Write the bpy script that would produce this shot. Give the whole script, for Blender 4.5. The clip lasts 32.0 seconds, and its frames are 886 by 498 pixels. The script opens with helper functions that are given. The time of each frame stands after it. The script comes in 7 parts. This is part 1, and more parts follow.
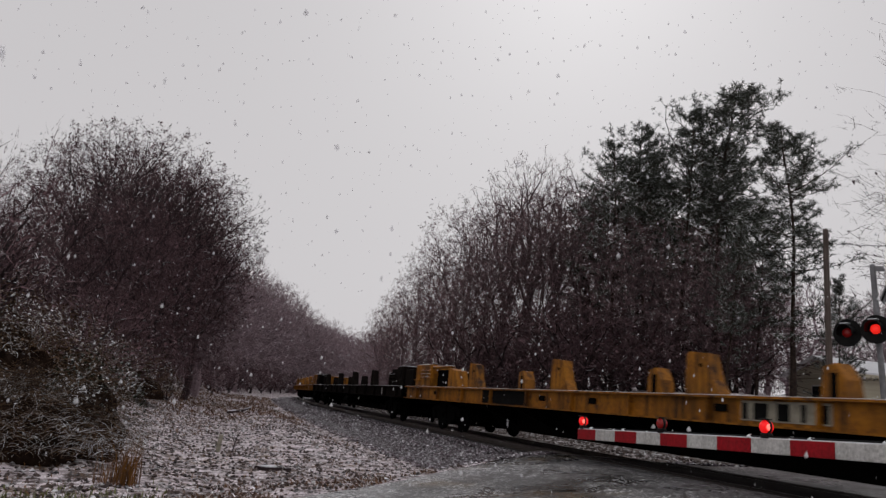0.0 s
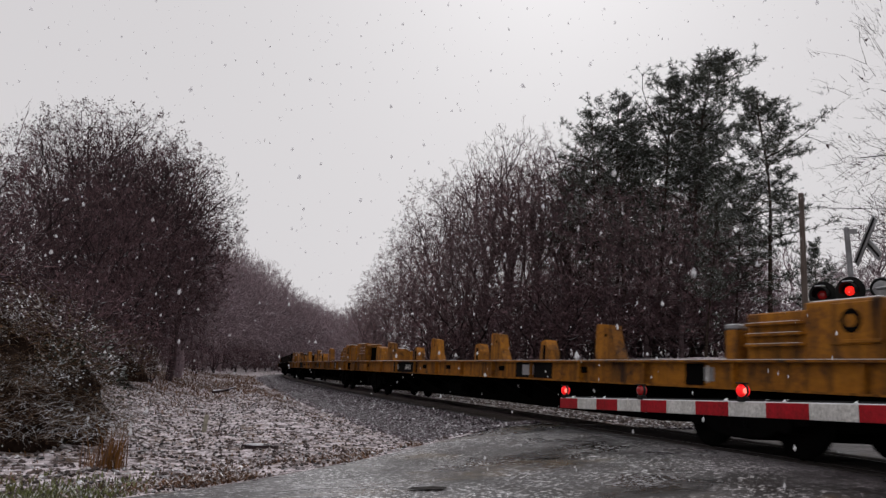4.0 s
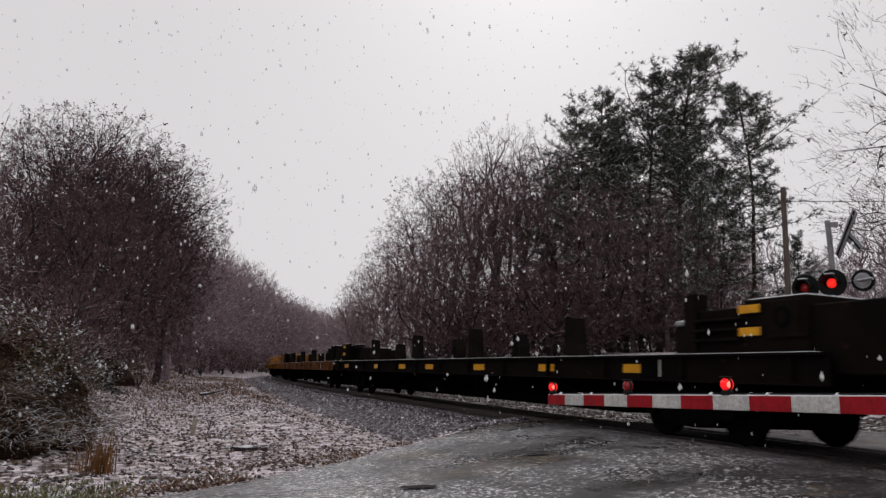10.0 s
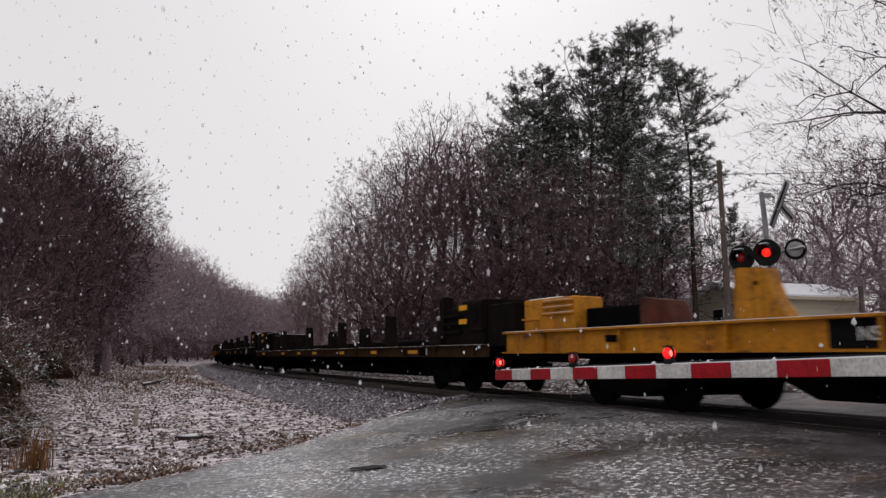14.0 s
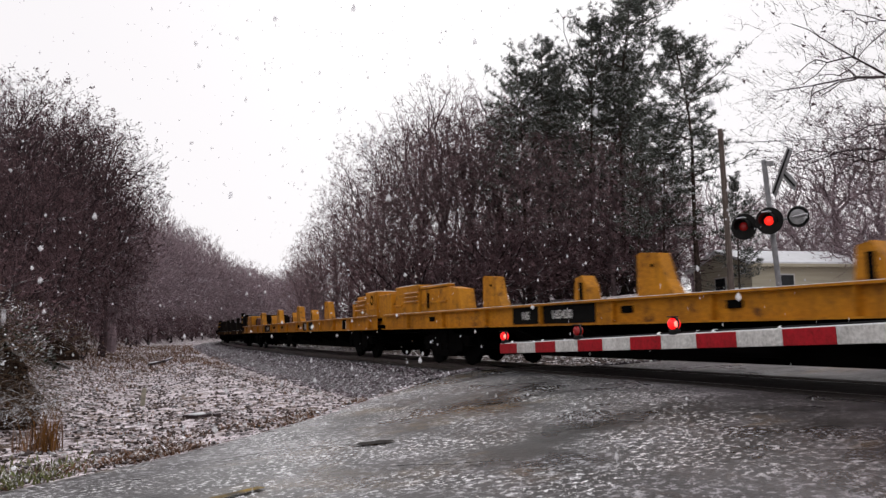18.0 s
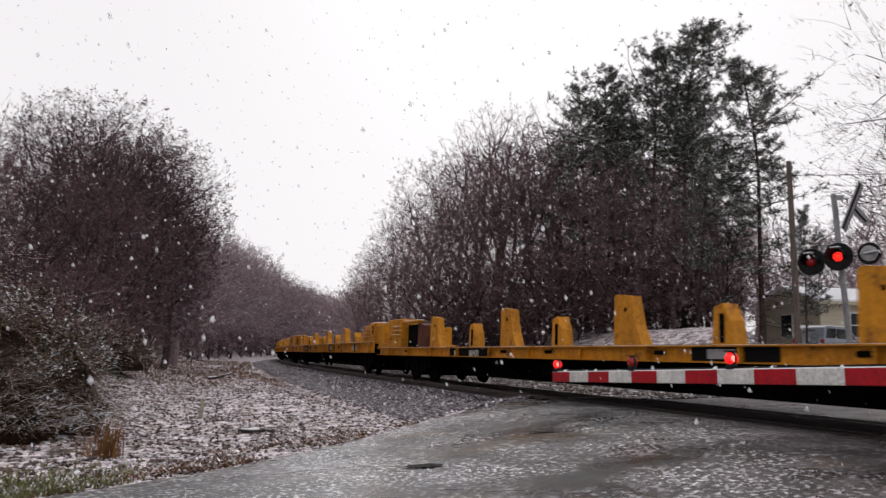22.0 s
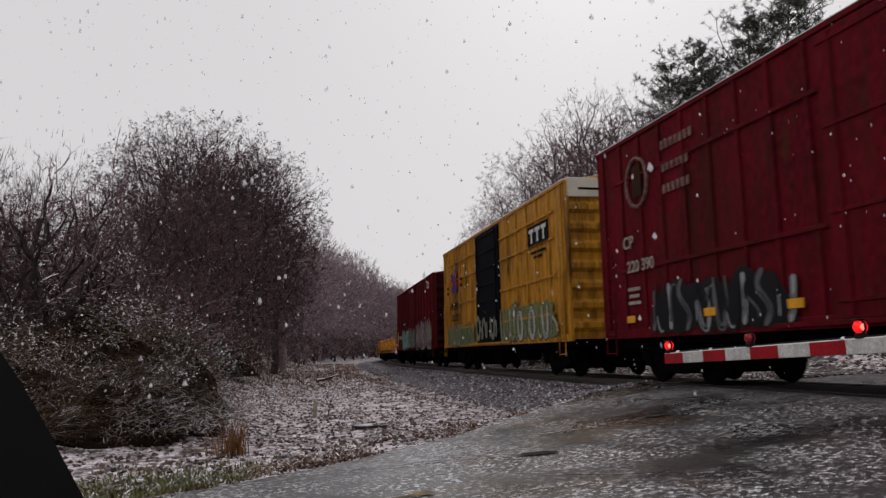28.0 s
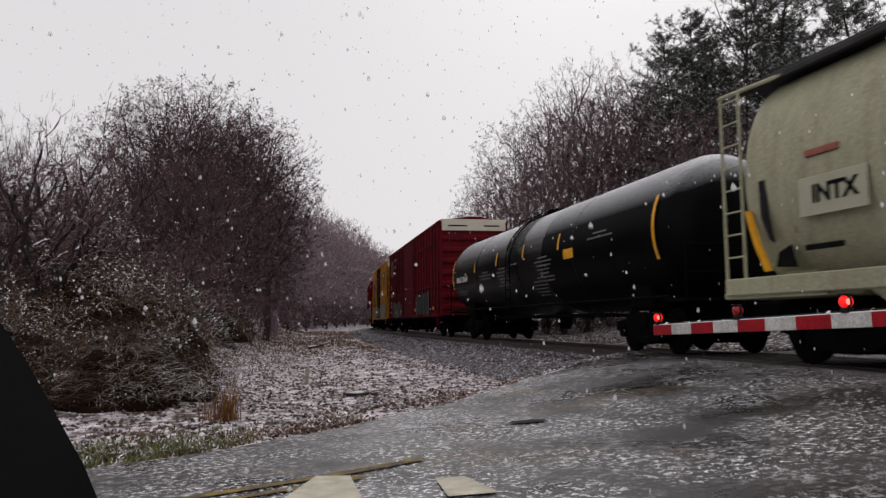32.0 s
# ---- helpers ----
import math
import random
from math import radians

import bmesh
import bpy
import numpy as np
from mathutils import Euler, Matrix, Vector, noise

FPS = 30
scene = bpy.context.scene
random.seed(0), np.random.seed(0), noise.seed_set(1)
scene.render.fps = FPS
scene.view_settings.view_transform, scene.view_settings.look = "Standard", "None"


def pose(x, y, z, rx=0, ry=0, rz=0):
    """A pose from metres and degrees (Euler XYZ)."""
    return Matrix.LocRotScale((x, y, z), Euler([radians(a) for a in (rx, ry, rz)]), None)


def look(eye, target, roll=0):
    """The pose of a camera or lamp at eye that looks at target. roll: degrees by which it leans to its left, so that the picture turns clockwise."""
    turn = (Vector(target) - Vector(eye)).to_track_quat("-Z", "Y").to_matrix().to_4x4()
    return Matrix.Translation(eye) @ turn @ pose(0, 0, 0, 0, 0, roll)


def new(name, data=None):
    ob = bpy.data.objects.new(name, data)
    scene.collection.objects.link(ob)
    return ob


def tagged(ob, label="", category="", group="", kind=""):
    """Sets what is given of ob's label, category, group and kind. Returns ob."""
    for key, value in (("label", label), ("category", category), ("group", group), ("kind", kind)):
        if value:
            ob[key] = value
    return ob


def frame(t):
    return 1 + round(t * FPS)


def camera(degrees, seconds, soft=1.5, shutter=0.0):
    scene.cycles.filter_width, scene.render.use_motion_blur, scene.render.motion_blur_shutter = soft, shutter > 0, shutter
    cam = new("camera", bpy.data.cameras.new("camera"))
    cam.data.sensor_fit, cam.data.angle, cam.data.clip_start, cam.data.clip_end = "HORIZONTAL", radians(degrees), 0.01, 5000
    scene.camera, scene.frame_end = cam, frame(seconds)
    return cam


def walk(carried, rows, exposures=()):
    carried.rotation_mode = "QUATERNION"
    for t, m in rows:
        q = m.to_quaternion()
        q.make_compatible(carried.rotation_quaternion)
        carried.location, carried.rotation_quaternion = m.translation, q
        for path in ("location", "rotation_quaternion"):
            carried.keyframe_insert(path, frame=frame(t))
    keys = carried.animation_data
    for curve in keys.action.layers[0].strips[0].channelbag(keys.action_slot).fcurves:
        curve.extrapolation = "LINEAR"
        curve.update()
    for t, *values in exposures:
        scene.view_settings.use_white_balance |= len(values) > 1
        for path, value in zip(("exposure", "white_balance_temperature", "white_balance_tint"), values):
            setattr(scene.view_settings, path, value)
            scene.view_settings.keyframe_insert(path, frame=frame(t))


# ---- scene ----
cam = camera(61.22, 32.0, soft=1.4, shutter=0.3)
ROWS = [
    (0.0, 0.012, 0.053, 1.353, 101.74, -5.36, -16.44),
    (0.5, 0.018, 0.034, 1.369, 101.47, -4.26, -17.09),
    (1.0, 0.018, 0.04, 1.39, 100.45, -3.85, -17.76),
    (1.5, 0.011, 0.022, 1.389, 99.96, -4.04, -17.63),
    (2.0, -0.003, -0.003, 1.384, 100.03, -3.99, -17.71),
    (2.5, 0.011, 0.0, 1.397, 99.86, -3.86, -17.68),
    (3.0, 0.014, 0.018, 1.393, 99.78, -3.85, -17.88),
    (3.5, 0.017, 0.025, 1.369, 99.88, -3.67, -17.75),
    (5.5, 0.018, 0.004, 1.368, 99.37, -3.53, -17.34),
    (6.0, 0.026, 0.014, 1.372, 99.34, -3.56, -17.39),
    (6.5, 0.03, 0.014, 1.381, 99.27, -3.56, -17.23),
    (7.0, 0.025, -0.01, 1.365, 99.04, -3.2, -16.68),
    (7.5, -0.008, -0.041, 1.384, 98.65, -3.2, -17.15),
    (8.0, -0.023, -0.064, 1.376, 98.96, -3.16, -17.63),
    (8.5, -0.021, -0.05, 1.375, 99.07, -3.17, -18.03),
    (9.0, 0.035, -0.004, 1.395, 99.06, -2.97, -18.66),
    (9.5, -0.004, -0.017, 1.373, 99.52, -2.88, -18.68),
    (10.0, 0.002, -0.025, 1.377, 99.7, -2.51, -18.45),
    (10.5, -0.011, -0.006, 1.356, 99.82, -2.4, -18.23),
    (11.0, 0.029, 0.01, 1.361, 99.35, -2.05, -18.22),
    (11.5, -0.011, -0.035, 1.373, 98.91, -1.47, -18.93),
    (12.0, 0.017, -0.027, 1.382, 98.84, -0.93, -18.65),
    (12.5, -0.006, -0.0, 1.384, 98.86, -0.78, -21.14),
    (13.0, 0.016, 0.017, 1.387, 98.74, -0.82, -21.14),
    (13.5, 0.019, 0.023, 1.377, 98.46, -0.69, -22.48),
    (14.0, 0.048, 0.04, 1.367, 98.28, -0.4, -22.31),
    (14.5, 0.044, 0.061, 1.369, 97.65, -0.29, -22.6),
    (16.5, 0.056, 0.078, 1.37, 95.9, 0.32, -22.88),
    (17.0, 0.061, 0.057, 1.355, 96.54, 0.78, -22.03),
    (17.5, 0.036, 0.046, 1.347, 96.75, 0.89, -21.66),
    (18.0, 0.042, 0.064, 1.375, 96.33, 0.72, -22.06),
    (18.5, 0.05, 0.062, 1.366, 96.24, 0.78, -22.87),
    (19.0, 0.03, 0.063, 1.376, 96.53, 0.42, -23.06),
    (19.5, 0.013, 0.052, 1.358, 97.0, 0.09, -23.1),
    (20.0, 0.022, 0.047, 1.365, 97.07, -0.38, -22.86),
    (20.5, 0.015, 0.034, 1.347, 97.11, -0.3, -22.74),
    (21.0, 0.026, 0.044, 1.349, 98.02, -0.81, -22.53),
    (21.5, 0.054, 0.036, 1.353, 97.98, -0.81, -21.84),
    (22.0, 0.053, 0.009, 1.361, 98.24, -1.61, -17.9),
    (22.5, 0.031, -0.019, 1.333, 99.77, -2.15, -15.61),
    (23.0, -0.003, -0.041, 1.33, 99.6, -1.87, -15.2),
    (23.5, 0.005, -0.06, 1.316, 99.57, -1.9, -14.31),
    (24.0, -0.01, -0.084, 1.313, 98.43, -2.32, -13.03),
    (24.5, -0.064, -0.114, 1.309, 98.99, -2.36, -12.77),
    (25.0, -0.039, -0.11, 1.285, 99.49, -1.53, -11.75),
    (25.5, -0.05, -0.079, 1.258, 99.87, -0.92, -11.84),
    (27.5, -0.085, -0.0, 1.239, 98.32, 0.57, -10.56),
    (28.0, -0.055, 0.003, 1.285, 97.92, 1.14, -10.43),
    (28.5, -0.052, -0.008, 1.281, 97.72, 1.01, -10.54),
    (29.0, -0.066, -0.009, 1.295, 97.61, 1.4, -10.32),
    (29.5, -0.068, -0.016, 1.29, 97.25, 1.49, -10.07),
    (30.0, -0.071, -0.035, 1.328, 96.87, 1.74, -10.47),
    (30.5, -0.076, -0.024, 1.316, 96.72, 1.83, -10.49),
    (31.0, -0.065, -0.018, 1.314, 96.1, 1.84, -11.48),
    (31.5, -0.051, -0.017, 1.316, 95.91, 1.24, -11.76),
    (32.0, -0.059, -0.026, 1.296, 95.53, 0.54, -11.08),
]
walk(cam, [(t, pose(x, y, z, rx, ry, rz)) for t, x, y, z, rx, ry, rz in ROWS],
     [(0, -0.50), (1.5, -0.44), (3, -0.36), (8, -0.27), (13, -0.20), (16, 0.08), (19, 0.21), (21, 0.18), (22, 0.14), (23.5, -0.13), (25.5, -0.28), (30, -0.24), (32, -0.14)])

# ---- world and light: heavy overcast, snow falling ----
world = bpy.data.worlds.new("overcast_sky")
scene.world = world
world.use_nodes = True
wn, wl = world.node_tree.nodes, world.node_tree.links
sky = wn.new("ShaderNodeTexSky")
sky.sky_type, sky.sun_disc = "NISHITA", False
sky.sun_elevation, sky.sun_rotation = radians(38), radians(25)
sky.air_density, sky.dust_density, sky.ozone_density = 1.0, 4.0, 1.0
grey = wn.new("ShaderNodeHueSaturation")
grey.inputs["Saturation"].default_value = 0.04
cover = wn.new("ShaderNodeMix")
cover.data_type = "RGBA"
cover.inputs["Factor"].default_value = 0.93
cover.inputs[7].default_value = (8.4, 8.12, 8.34, 1)
wl.new(sky.outputs[0], grey.inputs["Color"])
wl.new(grey.outputs[0], cover.inputs[6])
wl.new(cover.outputs[2], wn["Background"].inputs["Color"])
wn["Background"].inputs["Strength"].default_value = 0.1

sun = new("sun", bpy.data.lights.new("sun", "SUN"))
sun.data.energy, sun.data.angle, sun.data.color = 0.5, radians(40), (1.0, 0.98, 0.96)
sun.matrix_world = look((0, 0, 60), (-12, -26, 0))

# ---- materials ----
def material(name, colour, rough=0.7, metal=0.0, dark=None, scale=6.0, bump=0.0, detail=6.0, snow=0.0, snow_scale=3.0, rust=0.0, spec=0.18, stretch=(1, 1, 1), fine=0.0, vary=0.0, snow_from=0.25, grime=0.0, island=0.0, snow_to=None):
    """A surface: a base colour broken by two scales of noise, with rust, and snow lying on what faces up."""
    m = bpy.data.materials.new(name)
    m.use_nodes = True
    n, l = m.node_tree.nodes, m.node_tree.links
    b = n["Principled BSDF"]
    b.inputs["Roughness"].default_value = rough
    b.inputs["Metallic"].default_value = metal
    b.inputs["Specular IOR Level"].default_value = spec
    co = n.new("ShaderNodeTexCoord")
    mp = n.new("ShaderNodeMapping")
    mp.inputs["Scale"].default_value = stretch
    l.new(co.outputs["Object"], mp.inputs["Vector"])

    def noise_at(s, d=6.0, r=0.6):
        x = n.new("ShaderNodeTexNoise")
        x.inputs["Scale"].default_value, x.inputs["Detail"].default_value, x.inputs["Roughness"].default_value = s, d, r
        l.new(mp.outputs[0], x.inputs["Vector"])
        return x.outputs["Fac"]

    def ramp(src, a, z):
        x = n.new("ShaderNodeMapRange")
        x.inputs["From Min"].default_value, x.inputs["From Max"].default_value = a, z
        l.new(src, x.inputs["Value"])
        return x.outputs["Result"]

    def mix(f, a, c):
        x = n.new("ShaderNodeMix")
        x.data_type = "RGBA"
        if isinstance(f, float):
            x.inputs["Factor"].default_value = f
        else:
            l.new(f, x.inputs["Factor"])
        for slot, v in ((6, a), (7, c)):
            if isinstance(v, tuple):
                x.inputs[slot].default_value = (*v, 1)
            else:
                l.new(v, x.inputs[slot])
        return x.outputs[2]

    dark = dark or tuple(0.55 * c for c in colour)
    big = noise_at(scale, detail)
    col = mix(ramp(big, 0.35, 0.7), dark, colour)
    if fine:
        col = mix(ramp(noise_at(fine, 3.0), 0.3, 0.75), col, tuple(min(1, 1.35 * c) for c in colour))
    if rust:
        col = mix(ramp(noise_at(scale * 2.3, 8.0, 0.7), 0.68 - rust, 0.78 - rust * 0.6), col, (0.075, 0.03, 0.016))
    if grime:
        # runs of soot and rust that hang down the sides, and broad dirty fields
        gm = n.new("ShaderNodeMapping")
        gm.inputs["Scale"].default_value = (5, 5, 0.55)
        l.new(co.outputs["Object"], gm.inputs["Vector"])
        gn = n.new("ShaderNodeTexNoise")
        gn.inputs["Scale"].default_value, gn.inputs["Detail"].default_value, gn.inputs["Roughness"].default_value = 1.3, 7, 0.65
        l.new(gm.outputs[0], gn.inputs["Vector"])
        both = n.new("ShaderNodeMath")
        both.operation, both.use_clamp = "MULTIPLY_ADD", True
        l.new(ramp(gn.outputs["Fac"], 0.44, 0.74), both.inputs[0])
        both.inputs[1].default_value = 1.1 * grime
        fm = n.new("ShaderNodeMath")
        fm.operation = "MULTIPLY"
        l.new(ramp(noise_at(0.55, 5.0), 0.50, 0.78), fm.inputs[0])
        fm.inputs[1].default_value = 0.8 * grime
        l.new(fm.outputs[0], both.inputs[2])
        col = mix(both.outputs[0], col, (0.030, 0.015, 0.009))
    if snow:
        g = n.new("ShaderNodeNewGeometry")
        sx = n.new("ShaderNodeSeparateXYZ")
        l.new(g.outputs["Normal"], sx.inputs[0])
        up = ramp(sx.outputs["Z"], snow_from, snow_to or max(0.8, snow_from + 0.25))
        mul = n.new("ShaderNodeMath")
        mul.operation = "MULTIPLY"
        l.new(up, mul.inputs[0])
        l.new(ramp(noise_at(snow_scale, 4.0), 0.62 - 0.5 * snow, 0.8 - 0.5 * snow), mul.inputs[1])
        col = mix(mul.outputs[0], col, (0.78, 0.79, 0.82))
    if vary:
        oi = n.new("ShaderNodeObjectInfo")
        hv = n.new("ShaderNodeHueSaturation")
        vr = n.new("ShaderNodeMapRange")
        vr.inputs["To Min"].default_value, vr.inputs["To Max"].default_value = 1 - vary, 1 + vary
        l.new(oi.outputs["Random"], vr.inputs["Value"])
        l.new(vr.outputs[0], hv.inputs["Value"])
        l.new(col, hv.inputs["Color"])
        col = hv.outputs[0]
    if island:
        # every stone, twig or needle has its own tone
        gi = n.new("ShaderNodeNewGeometry")
        hi = n.new("ShaderNodeHueSaturation")
        ri = n.new("ShaderNodeMapRange")
        ri.inputs["To Min"].default_value, ri.inputs["To Max"].default_value = 1 - island, 1 + island
        l.new(gi.outputs["Random Per Island"], ri.inputs["Value"])
        l.new(ri.outputs[0], hi.inputs["Value"])
        l.new(col, hi.inputs["Color"])
        col = hi.outputs[0]
    l.new(col, b.inputs["Base Color"])
    if bump:
        bp = n.new("ShaderNodeBump")
        bp.inputs["Strength"].default_value, bp.inputs["Distance"].default_value = bump, 0.02
        l.new(noise_at(scale * 6, 6.0), bp.inputs["Height"])
        l.new(bp.outputs[0], b.inputs["Normal"])
    return m


def glow(name, colour, strength):
    m = bpy.data.materials.new(name)
    m.use_nodes = True
    b = m.node_tree.nodes["Principled BSDF"]
    b.inputs["Base Color"].default_value = (*colour, 1)
    b.inputs["Emission Color"].default_value = (*colour, 1)
    b.inputs["Emission Strength"].default_value = strength
    b.inputs["Roughness"].default_value = 0.25
    return m


def ground_material(name, layers, rough=0.9, wet=0.0, bump=0.6, bare=False, spec=0.3):
    """Layers: (colour, noise scale, low, high, stretch), each laid over those before it."""
    m = bpy.data.materials.new(name)
    m.use_nodes = True
    n, l = m.node_tree.nodes, m.node_tree.links
    b = n["Principled BSDF"]
    b.inputs["Roughness"].default_value = rough
    b.inputs["Specular IOR Level"].default_value = spec
    co = n.new("ShaderNodeTexCoord")
    out = None
    if bare:
        # slush thins to the right; this also puts the train's shade into the road
        across = n.new("ShaderNodeVectorMath")
        across.operation = "DOT_PRODUCT"
        across.inputs[1].default_value = (0.8, -0.5, 0)
        l.new(co.outputs["Object"], across.inputs[0])
        keep = n.new("ShaderNodeMapRange")
        keep.inputs["From Min"].default_value, keep.inputs["From Max"].default_value = 0.0, 2.6
        keep.inputs["To Min"].default_value, keep.inputs["To Max"].default_value = 1.0, 0.12
        l.new(across.outputs["Value"], keep.inputs["Value"])
    for colour, s, lo, hi, st, *patch in layers:
        mp = n.new("ShaderNodeMapping")
        mp.inputs["Scale"].default_value = st
        mp.inputs["Rotation"].default_value = (0, 0, -0.5)
        l.new(co.outputs["Object"], mp.inputs["Vector"])
        t = n.new("ShaderNodeTexNoise")
        t.inputs["Scale"].default_value, t.inputs["Detail"].default_value, t.inputs["Roughness"].default_value = s, 8, 0.68
        l.new(mp.outputs[0], t.inputs["Vector"])
        r = n.new("ShaderNodeMapRange")
        r.inputs["From Min"].default_value, r.inputs["From Max"].default_value = lo, hi
        l.new(t.outputs["Fac"], r.inputs["Value"])
        x = n.new("ShaderNodeMix")
        x.data_type = "RGBA"
        fac = r.outputs[0]
        if patch:
            # only in patches of a larger size
            pn = n.new("ShaderNodeTexNoise")
            pn.inputs["Scale"].default_value, pn.inputs["Detail"].default_value = patch[0], 5
            l.new(mp.outputs[0], pn.inputs["Vector"])
            pr = n.new("ShaderNodeMapRange")
            pr.inputs["From Min"].default_value, pr.inputs["From Max"].default_value = patch[1], patch[2]
            l.new(pn.outputs["Fac"], pr.inputs["Value"])
            pm = n.new("ShaderNodeMath")
            pm.operation = "MULTIPLY"
            l.new(fac, pm.inputs[0])
            l.new(pr.outputs[0], pm.inputs[1])
            fac = pm.outputs[0]
        if bare and colour[0] > 0.1:
            mu = n.new("ShaderNodeMath")
            mu.operation = "MULTIPLY"
            l.new(fac, mu.inputs[0])
            l.new(keep.outputs[0], mu.inputs[1])
            fac = mu.outputs[0]
        l.new(fac, x.inputs["Factor"])
        if out is None:
            x.inputs[6].default_value = (*[0.5 * c for c in colour], 1)
        else:
            l.new(out, x.inputs[6])
        x.inputs[7].default_value = (*colour, 1)
        out = x.outputs[2]
    if bare:
        # to the right the base tone is raised, specular lowered and roughness raised
        soak = n.new("ShaderNodeMix")
        soak.data_type, soak.blend_type = "RGBA", "MULTIPLY"
        inv = n.new("ShaderNodeMath")
        inv.operation = "SUBTRACT"
        inv.inputs[0].default_value = 1.0
        l.new(keep.outputs[0], inv.inputs[1])
        l.new(inv.outputs[0], soak.inputs["Factor"])
        l.new(out, soak.inputs[6])
        soak.inputs[7].default_value = (1.35, 1.22, 1.24, 1)
        out = soak.outputs[2]
        sp = n.new("ShaderNodeMapRange")
        sp.inputs["To Min"].default_value, sp.inputs["To Max"].default_value = spec, 0.10
        l.new(inv.outputs[0], sp.inputs["Value"])
        l.new(sp.outputs[0], b.inputs["Specular IOR Level"])
    l.new(out, b.inputs["Base Color"])
    if wet:
        t = n.new("ShaderNodeTexNoise")
        t.inputs["Scale"].default_value, t.inputs["Detail"].default_value = 0.9, 6
        l.new(co.outputs["Object"], t.inputs["Vector"])
        r = n.new("ShaderNodeMapRange")
        r.inputs["From Min"].default_value, r.inputs["From Max"].default_value = 0.35, 0.65
        r.inputs["To Min"].default_value, r.inputs["To Max"].default_value = rough - wet, rough
        l.new(t.outputs["Fac"], r.inputs["Value"])
        if bare:
            dry = n.new("ShaderNodeMath")
            dry.operation = "MULTIPLY"
            gl = n.new("ShaderNodeMapRange")
            gl.inputs["To Min"].default_value, gl.inputs["To Max"].default_value = 1.0, 1.15
            l.new(inv.outputs[0], gl.inputs["Value"])
            l.new(r.outputs[0], dry.inputs[0])
            l.new(gl.outputs[0], dry.inputs[1])
            l.new(dry.outputs[0], b.inputs["Roughness"])
        else:
            l.new(r.outputs[0], b.inputs["Roughness"])
    bp = n.new("ShaderNodeBump")
    bp.inputs["Strength"].default_value, bp.inputs["Distance"].default_value = bump, 0.03
    t = n.new("ShaderNodeTexNoise")
    t.inputs["Scale"].default_value, t.inputs["Detail"].default_value = 22, 8
    l.new(co.outputs["Object"], t.inputs["Vector"])
    l.new(t.outputs["Fac"], bp.inputs["Height"])
    l.new(bp.outputs[0], b.inputs["Normal"])
    return m


ONE = (1, 1, 1)
GROUND = ground_material("snowy_gravel", [((0.115, 0.085, 0.082), 7, 0.3, 0.7, ONE), ((0.15, 0.095, 0.055), 1.0, 0.48, 0.62, ONE), ((0.76, 0.68, 0.72), 2.6, 0.44, 0.60, ONE), ((0.125, 0.09, 0.088), 0.45, 0.55, 0.72, ONE), ((0.83, 0.77, 0.81), 6, 0.52, 0.59, ONE), ((0.055, 0.045, 0.043), 15, 0.54, 0.62, ONE), ((0.10, 0.055, 0.03), 1.3, 0.58, 0.70, ONE, 9, 0.45, 0.55)])
ROAD = ground_material("wet_asphalt_with_slush", [((0.030, 0.028, 0.028), 14, 0.2, 0.7, ONE), ((0.085, 0.080, 0.083), 0.6, 0.38, 0.64, ONE), ((0.10, 0.070, 0.036), 0.5, 0.55, 0.66, (1, 1.6, 1)), ((0.026, 0.024, 0.025), 1.7, 0.53, 0.64, ONE), ((0.46, 0.45, 0.48), 11, 0.535, 0.60, ONE, 0.6, 0.36, 0.58), ((0.88, 0.88, 0.90), 17, 0.545, 0.585, ONE, 0.9, 0.38, 0.55), ((0.022, 0.021, 0.022), 32, 0.56, 0.62, ONE)], rough=0.44, wet=0.24, bump=0.22, bare=True, spec=0.42)
BALLAST = material("grey_ballast_stone", (0.135, 0.108, 0.122), 0.85, dark=(0.025, 0.022, 0.024), scale=13, bump=0.8, snow=0.2, snow_scale=14)
STONE = material("broken_stone", (0.21, 0.172, 0.194), 0.85, dark=(0.055, 0.044, 0.050), scale=9.0, snow=0.24, snow_scale=9.0, island=0.75)
FAR_STONE = material("brown_wet_gravel", (0.10, 0.078, 0.070), 0.9, dark=(0.035, 0.026, 0.024), scale=2.0, snow=0.12, snow_scale=3.0, island=0.6)
SCREE = material("wet_gravel_and_leaves", (0.12, 0.088, 0.078), 0.85, dark=(0.04, 0.031, 0.030), scale=2.0, snow=0.25, snow_scale=3.0, island=0.6)
GREY_BARK = material("grey_brown_bark", (0.15, 0.110, 0.114), 0.9, dark=(0.065, 0.046, 0.049), scale=2, snow=0.15, snow_scale=1.5)
BARK = material("wet_winter_bark", (0.055, 0.038, 0.040), 0.9, dark=(0.022, 0.015, 0.016), scale=4, snow=0.34, snow_scale=1.5, snow_from=0.5)
SNOWY_BARK = material("dark_bark_with_snow_along_it", (0.05, 0.036, 0.037), 0.9, dark=(0.02, 0.014, 0.015), scale=4, snow=0.62, snow_scale=7.0, snow_from=0.45)
TWIG = material("purple_brown_twigs", (0.150, 0.092, 0.101), 0.9, dark=(0.066, 0.040, 0.044), scale=1.2, snow=0.06, snow_scale=0.9, vary=0.35, island=0.6)
# distance haze is put into the paler colours of these two twig materials
GREY_TWIG = material("grey_brown_twigs_dusted_with_snow", (0.225, 0.150, 0.160), 0.9, dark=(0.125, 0.080, 0.087), scale=1.0, snow=0.15, snow_scale=0.9, vary=0.3, island=0.55)
FAR_HAZE = material("hazy_snow_dusted_far_twigs", (0.31, 0.240, 0.260), 0.9, dark=(0.20, 0.150, 0.165), scale=0.6, snow=0.20, snow_scale=0.5, vary=0.2, island=0.4)
